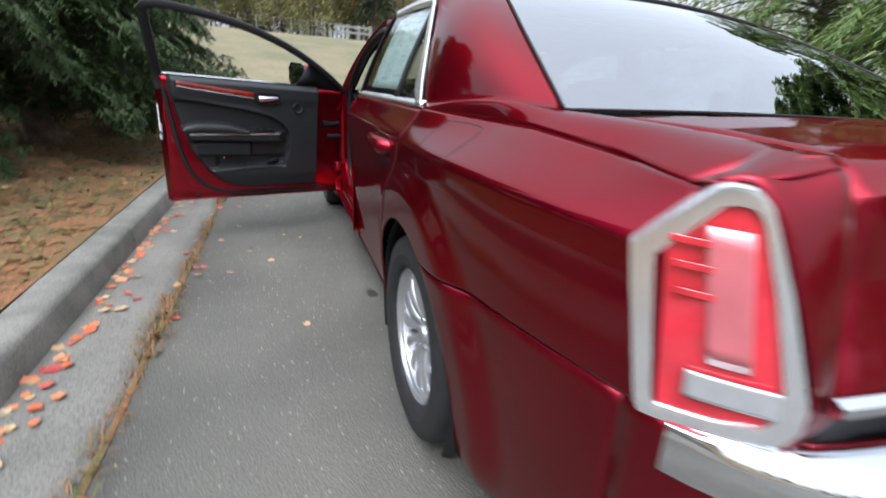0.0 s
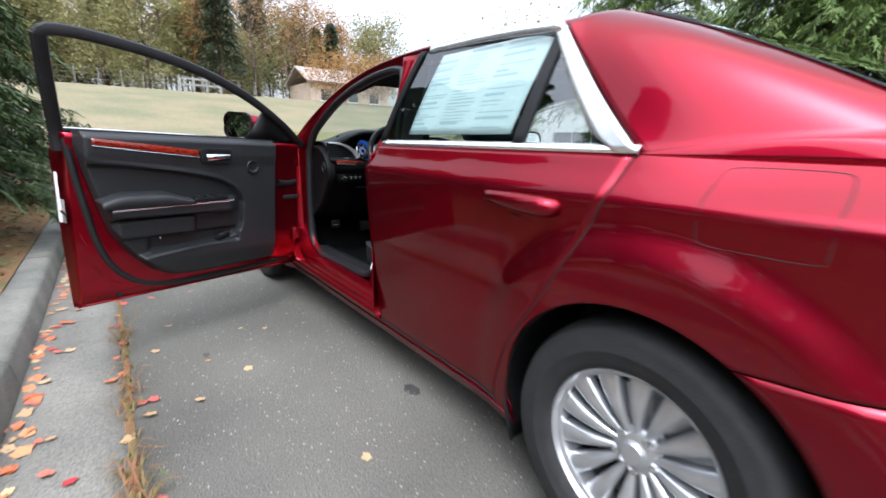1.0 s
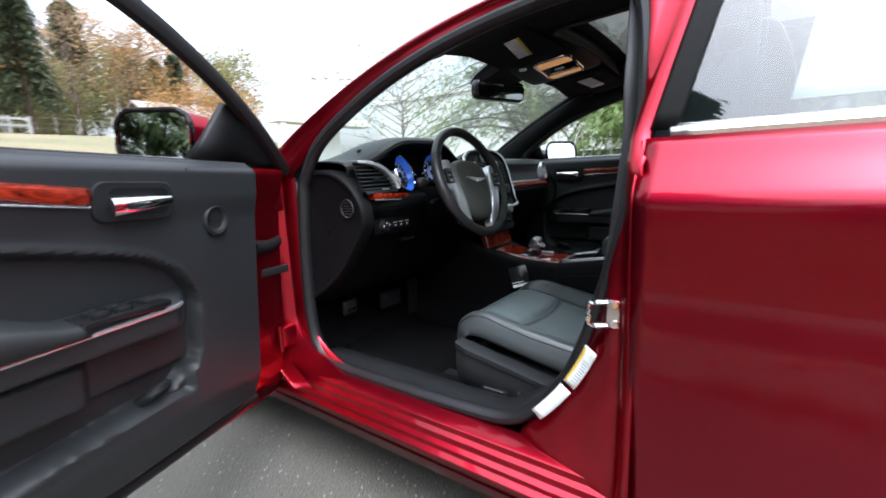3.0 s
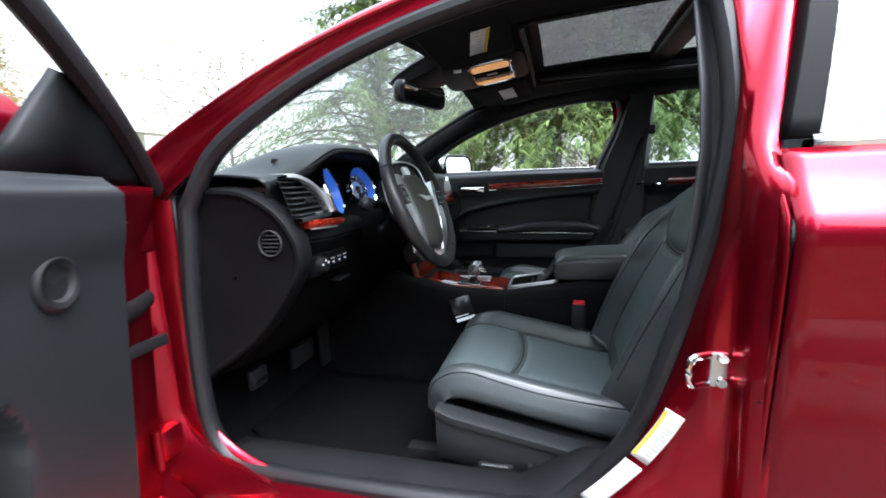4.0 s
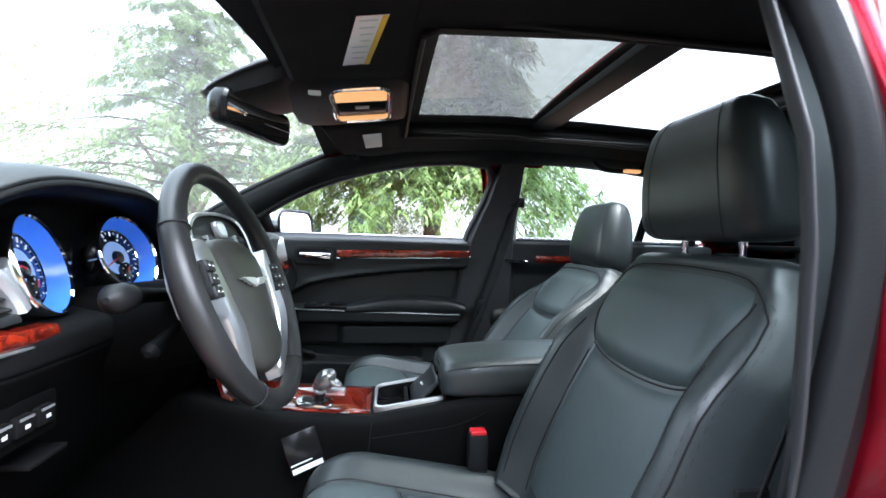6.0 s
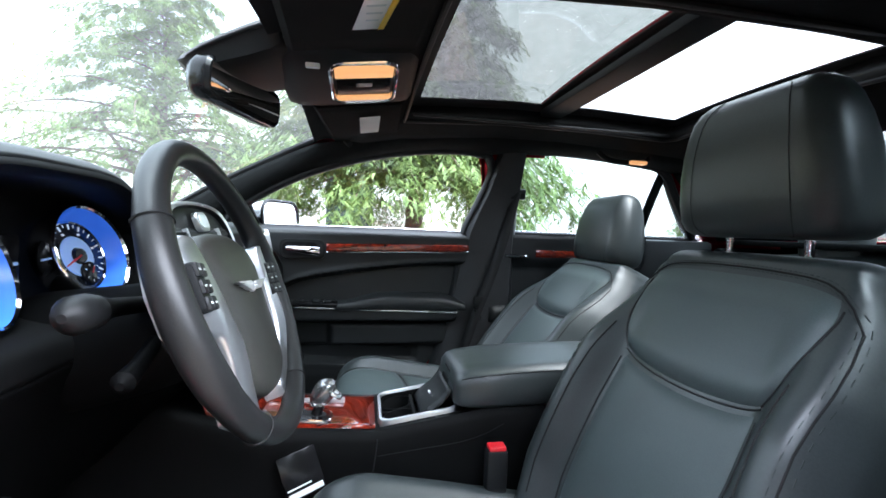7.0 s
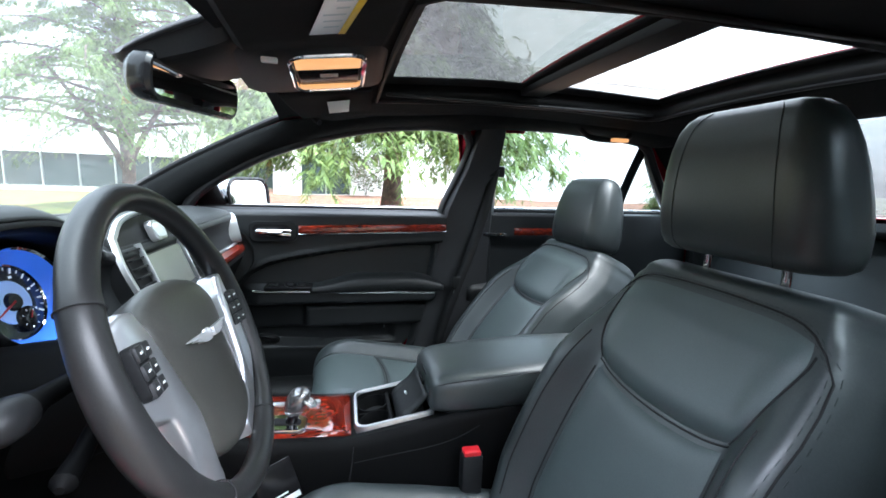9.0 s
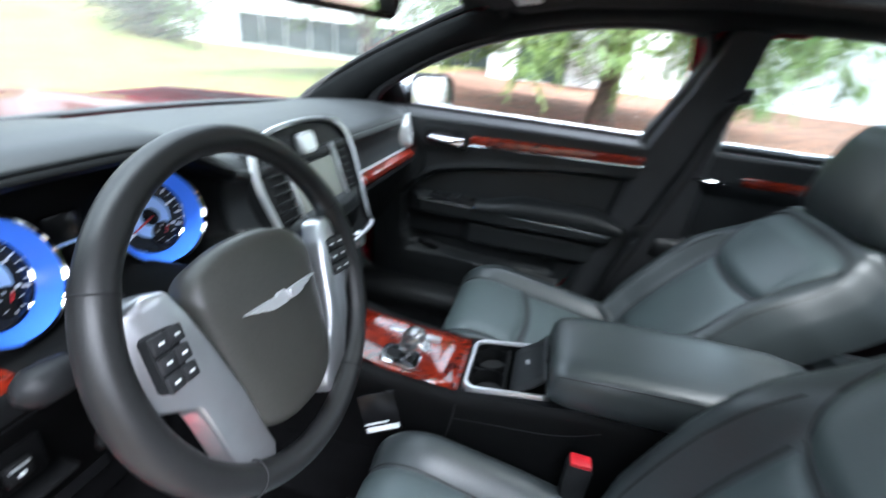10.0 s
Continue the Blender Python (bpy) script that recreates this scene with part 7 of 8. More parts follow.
stack = cs("centre_stack_panel", grid(np.array([[CM @ Vector((a * k, d, b * k)) for a, b in fq] for d, k in ((0.06, 1.03), (-0.004, 1.03), (-0.010, 1.0), (-0.010, 0.955), (0.0, 0.94), (0.0, 0.01))]), wrap=True, flip=True), PLASTIC, dash, "centre stack with screen, clock and outlets")
cs("stack_frame", grid(np.array([[CM @ Vector((a * k, d, b * k)) for a, b in fq] for d, k in ((-0.006, 1.035), (-0.0125, 1.02), (-0.0135, 0.985), (-0.011, 0.955))]), wrap=True, flip=True), SATIN, dash, "satin silver frame of the centre stack")
# pale base colour stands in for windscreen light reflected by the screen
cs("screen", plate(rrect(0.150, 0.100, 0.008), 0.006, CM @ Matrix.Translation((0.0, -0.0065, -0.015))), material("screen_sheen", (0.27, 0.28, 0.25), 0.2, var=0.12, scale=6), dash, "switched-off screen with a pale reflection put into its colour")
cs("clock", plate(rrect(0.052, 0.038, 0.012), 0.012, CM @ Matrix.Translation((0.0, -0.016, 0.070)), 0.003), SATIN, dash, "small analogue clock")
cs("clock_face", plate(rrect(0.040, 0.026, 0.008), 0.002, CM @ Matrix.Translation((0.0, -0.0175, 0.070))), PAPER, dash)
for s in (-1, 1):
    # near-black plate in place of the outlet's shaded depth
    well = cs("stack_vent", plate(rrect(0.044, 0.128, 0.008), 0.004, CM @ Matrix.Translation((s * 0.108, -0.003, -0.008))), SEAM_SHADE, dash)
    for k in range(9):
        cs("vent_slat", box(-0.021, 0.021, -0.012, -0.002, -0.060 + 0.0145 * k, -0.0565 + 0.0145 * k, 0.001, m=CM @ Matrix.Translation((s * 0.108, 0.002, -0.008))), PLASTIC, well)
    cs("vent_edge", box(-0.003, 0.003, -0.012, 0.0, -0.066, 0.066, 0.001, m=CM @ Matrix.Translation((s * 0.083, 0.0, -0.008))), SATIN, well)
LM = frame_of((0.015, 2.02, 0.795), (0, -0.97, 0.22))
low = cs("lower_stack", plate(rrect(0.262, 0.135, 0.02), 0.05, LM, 0.006), PLASTIC, dash, "climate panel with silver knobs")
for s in (-1, 1):
    cs("knob", spin([(0.0, 0.024), (0.017, 0.024), (0.020, 0.020), (0.021, 0.0)], LM @ Vector((s * 0.088, 0.0, 0.025)), LM.to_3x3() @ Vector((0, -1, 0)), 26), SATIN, low)
for k in range(6):
    cs("stack_button", box(-0.013, 0.013, -0.006, 0.002, -0.008, 0.008, 0.002, m=LM @ Matrix.Translation((-0.0775 + 0.031 * k, 0, -0.030))), BLACK, low)
cs("veneer_panel", plate(rrect(0.218, 0.10, 0.01), 0.02, frame_of((0.015, 2.018, 0.685), (0, -0.95, 0.3)), 0.004), WOOD, dash, "glossy red-brown burl veneer")
cs("footwell_lamp", box(-0.02, 0.03, 2.0, 2.02, 0.615, 0.625, 0.002), WARM, dash)

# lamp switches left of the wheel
# panel's colour is darkened to stand for shade under the dash
sw = part("switch_panel", box(-0.715, -0.540, 2.064, 2.090, 0.806, 0.858, 0.008), DEEPSHADE, dash, "black switch panel with silver marks")
part("lamp_switch", spin([(0.0, 0.016), (0.015, 0.016), (0.019, 0.012), (0.021, 0.0), (0.024, -0.001)], (-0.677, 2.063, 0.833), (0, -1, 0.1), 28), SHADEPLASTIC, sw)
for k, (dx, dz) in enumerate(((0.0, 0.012), (-0.013, 0.004), (0.012, 0.006))):
    part("switch_mark", box(-0.677 + dx - 0.002, -0.677 + dx + 0.002, 2.0455, 2.0475, 0.833 + dz - 0.0022, 0.833 + dz + 0.0022), STK_GREY, sw)
for k in range(3):
    x = -0.640 + 0.029 * k
    part("switch_key", box(x, x + 0.024, 2.056, 2.066, 0.823, 0.845, 0.003), SHADEPLASTIC, sw)
    part("switch_edge", box(x + 0.003, x + 0.021, 2.0545, 2.0562, 0.841, 0.8435), SATIN, sw)
    part("switch_mark", box(x + 0.009, x + 0.015, 2.0545, 2.0555, 0.831, 0.835), STK_GREY, sw)
part("release_lever", box(-0.575, -0.515, 2.070, 2.105, 0.770, 0.778, 0.003), SHADEPLASTIC, dash, "dull black bonnet release lever")
ped = part("parking_brake_pedal", box(-0.665, -0.600, 2.30, 2.318, 0.485, 0.54, 0.008, m=None), RUBBER, car, "black pedal with bright metal edge")
part("pedal_edge", box(-0.655, -0.610, 2.297, 2.3005, 0.50, 0.512, 0.001), CHROME, ped)
part("brake_pedal", box(-0.44, -0.32, 2.33, 2.35, 0.44, 0.51, 0.008), RUBBER, car)
part("accelerator_pedal", box(-0.24, -0.18, 2.35, 2.37, 0.36, 0.52, 0.008), RUBBER, car)

# ---- steering wheel ----
AX = Vector((-0.0035, -0.932, 0.3635)).normalized()
WC = Vector((-0.387, 1.9013, 0.9644))
WX = Matrix.Rotation(radians(-5), 3, AX) @ Vector((0, 0, 1)).cross(AX).normalized()   # the wheel is turned a little to the right
WY = AX.cross(WX).normalized()      # up in the wheel's plane
WM = Matrix.Translation(WC) @ Matrix((WX, -AX, WY)).transposed().to_4x4()   # local: x right, y away from driver, z up
t = np.linspace(0, 2 * np.pi, 96, endpoint=False)
rim = np.array([WM @ Vector((0.185 * math.cos(a), 0, 0.185 * math.sin(a))) for a in t])
rr = 0.0160 + 0.0016 * np.maximum(0, np.cos(2 * (t - 0.35))) ** 2 + 0.001 * (np.abs(np.sin(t)) < 0.5)
RIM = material("rim_leather", (0.015, 0.0152, 0.0155), 0.40, spec=0.5, var=0.15, scale=8, bump=0.05, bump_scale=500, fine=0.10)
HUBSKIN = material("grey_hub_skin", (0.050, 0.049, 0.043), 0.42, var=0.12, scale=8, bump=0.05, bump_scale=700, fine=0.08)
BUTTON = material("wheel_button_plastic", (0.020, 0.021, 0.023), 0.5, var=0.1, scale=20)
wheel_ob = part("steering_wheel", tube(rim, rr, 16, closed=True, up=tuple(AX)), RIM, car, "black leather steering wheel with silver spokes")
for a in (radians(25), radians(155), radians(236), radians(304)):
    p = [WM @ Vector(((0.185 + 0.0178 * math.cos(b)) * math.cos(a), 0.0178 * math.sin(b), (0.185 + 0.0178 * math.cos(b)) * math.sin(a))) for b in np.linspace(0, 6.283, 24, endpoint=False)]
    part("rim_seam", tube(p, 0.0009, 5, closed=True), SEAM_SHADE, wheel_ob)
ho = curve([(-0.096, 0.040), (-0.080, 0.064), (-0.045, 0.077), (0, 0.081), (0.045, 0.077), (0.080, 0.064), (0.096, 0.040), (0.092, 0.0), (0.086, -0.06), (0.070, -0.115), (0.035, -0.138), (0, -0.142), (-0.035, -0.138), (-0.070, -0.115), (-0.086, -0.06), (-0.092, 0.0), (-0.096, 0.040)], 97)[:-1]
R = [[WM @ Vector((a * k, d, (b + 0.03) * k - 0.03)) for a, b in ho] for d, k in ((0.045, 0.90), (0.016, 1.0), (0.006, 0.99), (-0.002, 0.955), (-0.007, 0.88), (-0.0105, 0.70), (-0.013, 0.4), (-0.0135, 0.05))]
part("hub_pad", grid(np.array(R), wrap=True, flip=True, caps=True), HUBSKIN, wheel_ob, "padded dark grey hub", angle=60)
BADGE = material("polished_badge", (0.85, 0.86, 0.88), 0.28, 0.55)
part("hub_badge", plate(rrect(0.020, 0.016, 0.004), 0.006, WM @ Matrix.Translation((0.004, -0.0165, 0.0)), 0.002), BADGE, wheel_ob)
bd = WM @ Matrix.Translation((0.004, -0.0165, -0.002))
for s in (-1, 1):
    for k, (a0, a1, z0, z1) in enumerate(((0.010, 0.064, 0.0045, 0.0075), (0.010, 0.050, 0.0005, 0.0035), (0.010, 0.036, -0.0035, -0.0005))):
        wg = [[bd @ Vector((s * a, d - 0.002, b)) for a, b in curve([(a0, z0), ((a0 + a1) / 2, z0 + 0.0005), (a1, z1 + 0.001), ((a0 + a1) / 2, z1 + 0.0012), (a0, z1), (a0, z0)], 20)[:-1]] for d in (0.004, -0.0015, -0.002)]
        part("hub_badge", grid(np.array(wg), wrap=True, caps=True, flip=s > 0), BADGE, wheel_ob, "winged chrome badge")
    # side spoke: satin frame round a button pad, running on into the long lower blade
    out_ = [(-0.162, 0.056), (-0.142, 0.066), (-0.122, 0.063), (-0.110, 0.036), (-0.099, 0.0), (-0.093, -0.026), (-0.080, -0.074), (-0.054, -0.148), (-0.060, -0.164), (-0.110, -0.137), (-0.126, -0.085), (-0.136, -0.046), (-0.156, -0.036), (-0.171, -0.028), (-0.173, 0.012)]
    so = poly(np.array(out_ + out_[:1]), 110)[:-1] * (-s, 1)
    mid = np.array([-s * -0.118, -0.02])
    def dip(a, b):
        return 0.012 * float(smooth(0.13, 0.172, abs(a))) + 0.020 * float(smooth(-0.05, -0.16, b))
    def inset(q, e):
        d0 = np.roll(q, -1, 0) - np.roll(q, 1, 0)
        nrm = np.stack([-d0[:, 1], d0[:, 0]], 1) / (np.linalg.norm(d0, axis=1)[:, None] + 1e-9)
        return q + nrm * e * (-1 if s < 0 else 1)
    rings = [[WM @ Vector((a, d + dip(a, b), b)) for a, b in inset(so, e)] for d, e in ((0.016, 0.0), (-0.006, 0.0), (-0.0115, 0.0015), (-0.013, 0.004))]
    bm = grid(np.array(rings), wrap=True, flip=s > 0)
    bm.faces.new([v for v in bm.verts][-110:])
    bmesh.ops.recalc_face_normals(bm, faces=bm.faces)
    spk = part("spoke", bm, SATIN, wheel_ob, "satin silver spoke with a long lower blade", angle=50)
    pm = WM @ Matrix.Translation((s * 0.139, -0.0130, 0.008)) @ Matrix.Rotation(radians(-s * 8), 4, "Z")
    pad = part("button_pad", plate(rrect(0.037, 0.053, 0.007), 0.010, pm, 0.003), PLASTIC, wheel_ob)
    for k in range(6):
        bt = part("wheel_button", box(-0.0082, 0.0082, -0.004, 0.002, -0.0076, 0.0076, 0.002, m=pm @ Matrix.Translation((-0.0088 + 0.0176 * (k % 2), 0.001, 0.0175 - 0.0178 * (k // 2)))), BUTTON, wheel_ob)
        part("button_mark", box(-0.003, 0.003, -0.0046, -0.0038, -0.001, 0.001, m=pm @ Matrix.Translation((-0.0088 + 0.0176 * (k % 2), 0.001, 0.0175 - 0.0178 * (k // 2)))), PAPER, wheel_ob)
    part("lower_shroud", plate(rrect(0.05, 0.05, 0.01), 0.02, WM @ Matrix.Translation((s * 0.10, 0.03, -0.02)), 0.004), PLASTIC, wheel_ob)
# shroud and stalk bodies carry their shade in the darkened colour
part("column_shroud", tube(curve([WM @ Vector((0, 0.02, -0.01)), WM @ Vector((0, 0.10, -0.02)), Vector((-0.378, 2.12, 0.88))], 12), np.linspace(0.062, 0.078, 12), 20), DEEPSHADE, car, "black steering column shroud")
stalk = part("column_stalk", tube([(-0.44, 1.985, 0.955), (-0.525, 1.985, 0.965), (-0.545, 1.985, 0.966), (-0.560, 1.985, 0.967), (-0.576, 1.985, 0.968), (-0.584, 1.985, 0.968), (-0.588, 1.985, 0.968)], [0.009, 0.010, 0.015, 0.018, 0.017, 0.012, 0.004], 16), DEEPSHADE, car, "black indicator stalk")
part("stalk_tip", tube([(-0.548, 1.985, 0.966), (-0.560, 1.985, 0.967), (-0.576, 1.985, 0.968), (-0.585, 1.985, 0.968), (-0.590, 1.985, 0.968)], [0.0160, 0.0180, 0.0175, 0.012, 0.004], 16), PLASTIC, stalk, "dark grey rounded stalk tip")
part("column_stalk", tube([(-0.44, 1.975, 0.915), (-0.52, 1.96, 0.905), (-0.555, 1.956, 0.901), (-0.563, 1.955, 0.90)], [0.008, 0.009, 0.011, 0.004], 12), DEEPSHADE, car)

# ---- centre console ----
KX = 0.0
k_prof = []
for y, w, z in ((0.98, 0.100, 0.70), (1.10, 0.100, 0.690), (1.46, 0.101, 0.672), (1.525, 0.101, 0.660), (1.528, 0.101, 0.6595), (1.694, 0.101, 0.6310), (1.697, 0.101, 0.6305), (1.72, 0.101, 0.629), (1.90, 0.104, 0.64), (2.02, 0.108, 0.668), (2.10, 0.11, 0.70), (2.45, 0.115, 0.70)):
    pit = 0.075 * (1.526 < y < 1.6965)
    k_prof.append([(KX + s * w * 1.12, y, b) for s, b in ((-1.0, 0.30), (-1.0, 0.45), (-1.0, z - 0.05), (-0.985, z - 0.02), (-0.94, z - 0.006), (-0.88, z), (-0.76, z), (-0.735, z - pit), (0, z - pit), (0.735, z - pit), (0.76, z), (0.88, z), (0.94, z - 0.006), (0.985, z - 0.02), (1, z - 0.05), (1, 0.45), (1, 0.30))])
# console sides have the shade between the seats in their colour
console = part("centre_console", grid(np.array(k_prof), caps=True, flip=True), SHADEPLASTIC, car, "black centre console")
P = [[(KX + a * (0.088 - 0.012 * smooth(1.85, 1.985, y)), y, z + 0.004 * (1 - a ** 4) + 0.003) for a in np.linspace(-1, 1, 13)] for y, z in ((1.706, 0.629), (1.78, 0.631), (1.86, 0.636), (1.93, 0.646), (1.985, 0.658))]
part("veneer_panel", grid(np.array(P), flip=True), WOOD, console, "glossy red-brown burl veneer round the lever", thick=0.006)
# gear lever: a rounded knob, silver-faced, on a slim stem
GX, GY_ = -0.046, 1.822
KNOB = material("glossy_silver_knob", (0.30, 0.30, 0.31), 0.20, 0.75, var=0.15, scale=30)
gl = part("gear_lever", tube([(GX, GY_ + 0.012, 0.635), (GX, GY_ + 0.006, 0.655), (GX, GY_, 0.675)], [0.015, 0.011, 0.012], 14), BLACK, console, "black and silver gear lever")
knob = [[(GX + a * k, GY_ + b * k - (z - 0.68) * 0.30, z) for a, b in rrect(0.046, 0.050, 0.021)] for z, k in ((0.664, 0.42), (0.670, 0.72), (0.682, 0.97), (0.696, 1.0), (0.709, 0.93), (0.718, 0.74), (0.7225, 0.45), (0.7235, 0.08))]
part("lever_knob", grid(np.array(knob), wrap=True, flip=True, caps=True), KNOB, gl, "silver lever knob")
KM = Matrix.Translation((GX - 0.004, GY_ - 0.030, 0.698)) @ Matrix.Rotation(radians(-52), 4, "X")
part("knob_trim", plate(rrect(0.038, 0.040, 0.017), 0.006, KM, 0.002), RIMCHROME, gl, "bright knob face")
part("knob_mark", plate(rrect(0.016, 0.012, 0.005), 0.002, KM @ Matrix.Translation((0, -0.001, -0.002))), BADGE, gl)
for k in range(4):
    part("knob_mark", box(-0.0012, 0.0012, -0.0012, 0.0, -0.002, 0.002, m=KM @ Matrix.Translation((-0.0075 + 0.005 * k, 0.0, 0.010))), INK, gl)
part("lever_gate", plate(rrect(0.062, 0.085, 0.018), 0.008, Matrix.Translation((GX, 1.84, 0.648)) @ Matrix.Rotation(radians(-84), 4, "X"), 0.003), CHROME, console, "chrome lever gate")
# near-black plate imitates the shaded slot
part("gate_slot", plate(rrect(0.024, 0.060, 0.010), 0.003, Matrix.Translation((GX, 1.84, 0.6495)) @ Matrix.Rotation(radians(-84), 4, "X")), SEAM_SHADE, console)
for x, y in ((0.040, 1.80), (0.040, 1.88)):
    part("console_button", box(x - 0.008, x + 0.008, y - 0.026, y + 0.026, 0.636, 0.648, 0.003), SATIN, console)
# cup holder in its sloping silver frame
cz = lambda y: 0.637 + (1.70 - y) * 0.168
def ring(e, d):
    """The frame's outline drawn in by e and lowered or raised by d."""
    return [(KX + a, 1.610 + b, cz(1.610 + b) + d) for a, b in rrect(0.172 - 2 * e, 0.178 - 2 * e, max(0.026 - 0.6 * e, 0.0008))]
part("cup_frame", grid(np.array([ring(-0.001, -0.012), ring(0.0, 0.000), ring(0.0015, 0.0035), ring(0.0065, 0.0040), ring(0.0085, 0.001), ring(0.009, -0.008)]), wrap=True, flip=True), SATIN, console, "satin silver frame of the cup holders")
# tray and cup wells are coloured dark to imitate shade inside them
part("cup_tray", grid(np.array([ring(0.0085, -0.002), ring(0.0105, -0.014), ring(0.0115, -0.044), ring(0.0855, -0.046)]), wrap=True, flip=True), SHADEPLASTIC, console, "dark tray of the cup holders")
for x in (0.037, -0.040):
    y = 1.652
    cup = part("cup_holder", spin([(0.0385, -0.036), (0.0385, -0.003), (0.0375, 0.0), (0.0355, 0.0005), (0.034, -0.003), (0.032, -0.030), (0.0, -0.031)], (x, y, cz(y) - 0.012), (0, 0.166, 0.986), 34), SHADEPLASTIC, console, "black cup well with a raised lip")
    # near-black disc paints the shade at the foot of the well
    part("cup_floor", spin([(0.0315, -0.0285), (0.0, -0.0285)], (x, y, cz(y) - 0.012), (0, 0.166, 0.986), 30), SEAM_SHADE, cup)
part("cup_bridge", box(-0.074, 0.074, 1.612, 1.622, 0.600, 0.640, 0.004), SHADEPLASTIC, console)
part("cup_bridge", box(-0.006, 0.003, 1.62, 1.69, 0.595, 0.628, 0.004), SHADEPLASTIC, console)
slope = [[(KX + s * 0.074, y, z) for s in np.linspace(-1, 1, 7)] for y, z in ((1.600, 0.632), (1.597, 0.639), (1.585, 0.652), (1.560, 0.672), (1.545, 0.690), (1.540, 0.700))]
part("tray_slope", grid(np.array(slope), flip=True), SOFT, console, "black sloping panel behind the cup wells", thick=0.006)
SLM = Matrix.Translation((KX + 0.006, 1.572, 0.6655)) @ Matrix.Rotation(radians(-40), 4, "X")
part("slope_switch", plate(rrect(0.013, 0.022, 0.006), 0.004, SLM, 0.001), SATIN, console, "small chrome switch")
# padded lid
lidk = []
for y, w, z0, z1 in ((1.540, 0.085, 0.680, 0.715), (1.536, 0.098, 0.675, 0.733), (1.525, 0.105, 0.672, 0.744), (1.505, 0.110, 0.670, 0.751), (1.46, 0.1135, 0.670, 0.757), (1.40, 0.1145, 0.672, 0.762), (1.25, 0.1145, 0.678, 0.768), (1.12, 0.112, 0.690, 0.768), (1.06, 0.106, 0.70, 0.758), (1.04, 0.09, 0.71, 0.738)):
    h = z1 - z0
    lidk.append([(KX + a * w, y, z0 + b * h) for a, b in ((-0.94, 0.03), (-1, 0.14), (-1.005, 0.40), (-0.99, 0.66), (-0.945, 0.84), (-0.86, 0.94), (-0.70, 0.985), (-0.4, 1.0), (0.4, 1.0), (0.70, 0.985), (0.86, 0.94), (0.945, 0.84), (0.99, 0.66), (1.005, 0.40), (1, 0.14), (0.94, 0.03))])
arm = part("armrest_lid", grid(np.array(lidk), wrap=True, caps=True, flip=False), LEATHER, console, "padded black leather armrest lid", angle=60)
for s in (0, 1):
    sm = np.array([(r[4][0], r[4][1], r[4][2]) for r in lidk[2:-1]]) * (1 - 2 * s, 1, 1) + (-0.0008 * (1 - 2 * s), 0, 0.001)
    part("lid_seam", tube(curve(sm, 30), 0.0010, 5), SEAM_SHADE, arm)
# near-black plate imitates a shaded recess in the lid's front
recess = part("latch_recess", plate(rrect(0.064, 0.040, 0.010), 0.004, Matrix.Translation((KX, 1.5375, 0.712)) @ Matrix.Rotation(radians(180), 4, "Z")), SEAM_SHADE, arm)
part("lid_latch", box(KX - 0.026, KX + 0.026, 1.539, 1.545, 0.697, 0.712, 0.003), SHADEPLASTIC, recess)
part("latch_edge", box(KX - 0.026, KX + 0.026, 1.5445, 1.5465, 0.697, 0.6995, 0.001), CHROME, recess)
part("console_seam", tube([(KX - 0.1135, y, z) for y, z in curve([(1.43, 0.640), (1.475, 0.618), (1.53, 0.603), (1.62, 0.592), (1.70, 0.582)], 24)], 0.0011, 5), PLASTIC, console)
part("console_seam", tube([(KX - 0.1135, y, z) for y, z in curve([(1.702, 0.618), (1.706, 0.57), (1.716, 0.50), (1.72, 0.42)], 16)], 0.0013, 5), SEAM_SHADE, console)

# ---- front seats ----
BACK = curve([(1.385, 0.50), (1.325, 0.63), (1.255, 0.77), (1.205, 0.88), (1.168, 0.97), (1.145, 1.038)], 60)
BASE = curve([(1.27, 0.474), (1.42, 0.480), (1.56, 0.500), (1.66, 0.520), (1.745, 0.538), (1.795, 0.533), (1.826, 0.505), (1.834, 0.455)], 60)


def seat_maker(x0, dy, recline=0.0, fore=0.0):
    ca, sa = math.cos(radians(recline)), math.sin(radians(recline))

    def lean(p):
        """Tips a place of the backrest rearwards about its foot."""
        y, z = p[1] - 1.385 - dy, p[2] - 0.50
        return np.array([p[0], 1.385 + dy + y * ca - z * sa, 0.50 + z * ca + y * sa])

    def line(C, v):
        k = np.clip(v, 0, 1) * 59
        p = np.array([np.interp(k, np.arange(60), C[:, 0]), np.interp(k, np.arange(60), C[:, 1])])
        a, b = max(int(k) - 1, 0), min(int(k) + 2, 59)
        d = C[b] - C[a]
        return p, d / np.linalg.norm(d)

    def back(u, v, lift=0.0):
        p, d = line(BACK, v)
        nrm = np.array([d[1], -d[0]])
        w = np.interp(v, [0, 0.15, 0.45, 0.70, 0.86, 0.95, 1.0], [0.235, 0.262, 0.268, 0.254, 0.232, 0.208, 0.180])
        a = abs(u)
        h = 0.058 * float(smooth(0.52, 0.80, a)) * (1 - float(smooth(0.55, 0.92, v))) - 0.075 * float(smooth(0.84, 1.06, a)) - 0.016 * a * a
        h += 0.012 * math.sin(math.pi * min(v / 0.9, 1)) - 0.012 * float(smooth(0.90, 1.0, v)) ** 2
        q = p + nrm * (h + lift)
        return lean((x0 + u * w, q[0] + dy, q[1]))

    def base(u, v, lift=0.0):
        p, d = line(BASE, v)
        nrm = np.array([-d[1], d[0]])
        a = abs(u)
        w = np.interp(v, [0, 0.5, 0.85, 1], [0.250, 0.262, 0.255, 0.245])
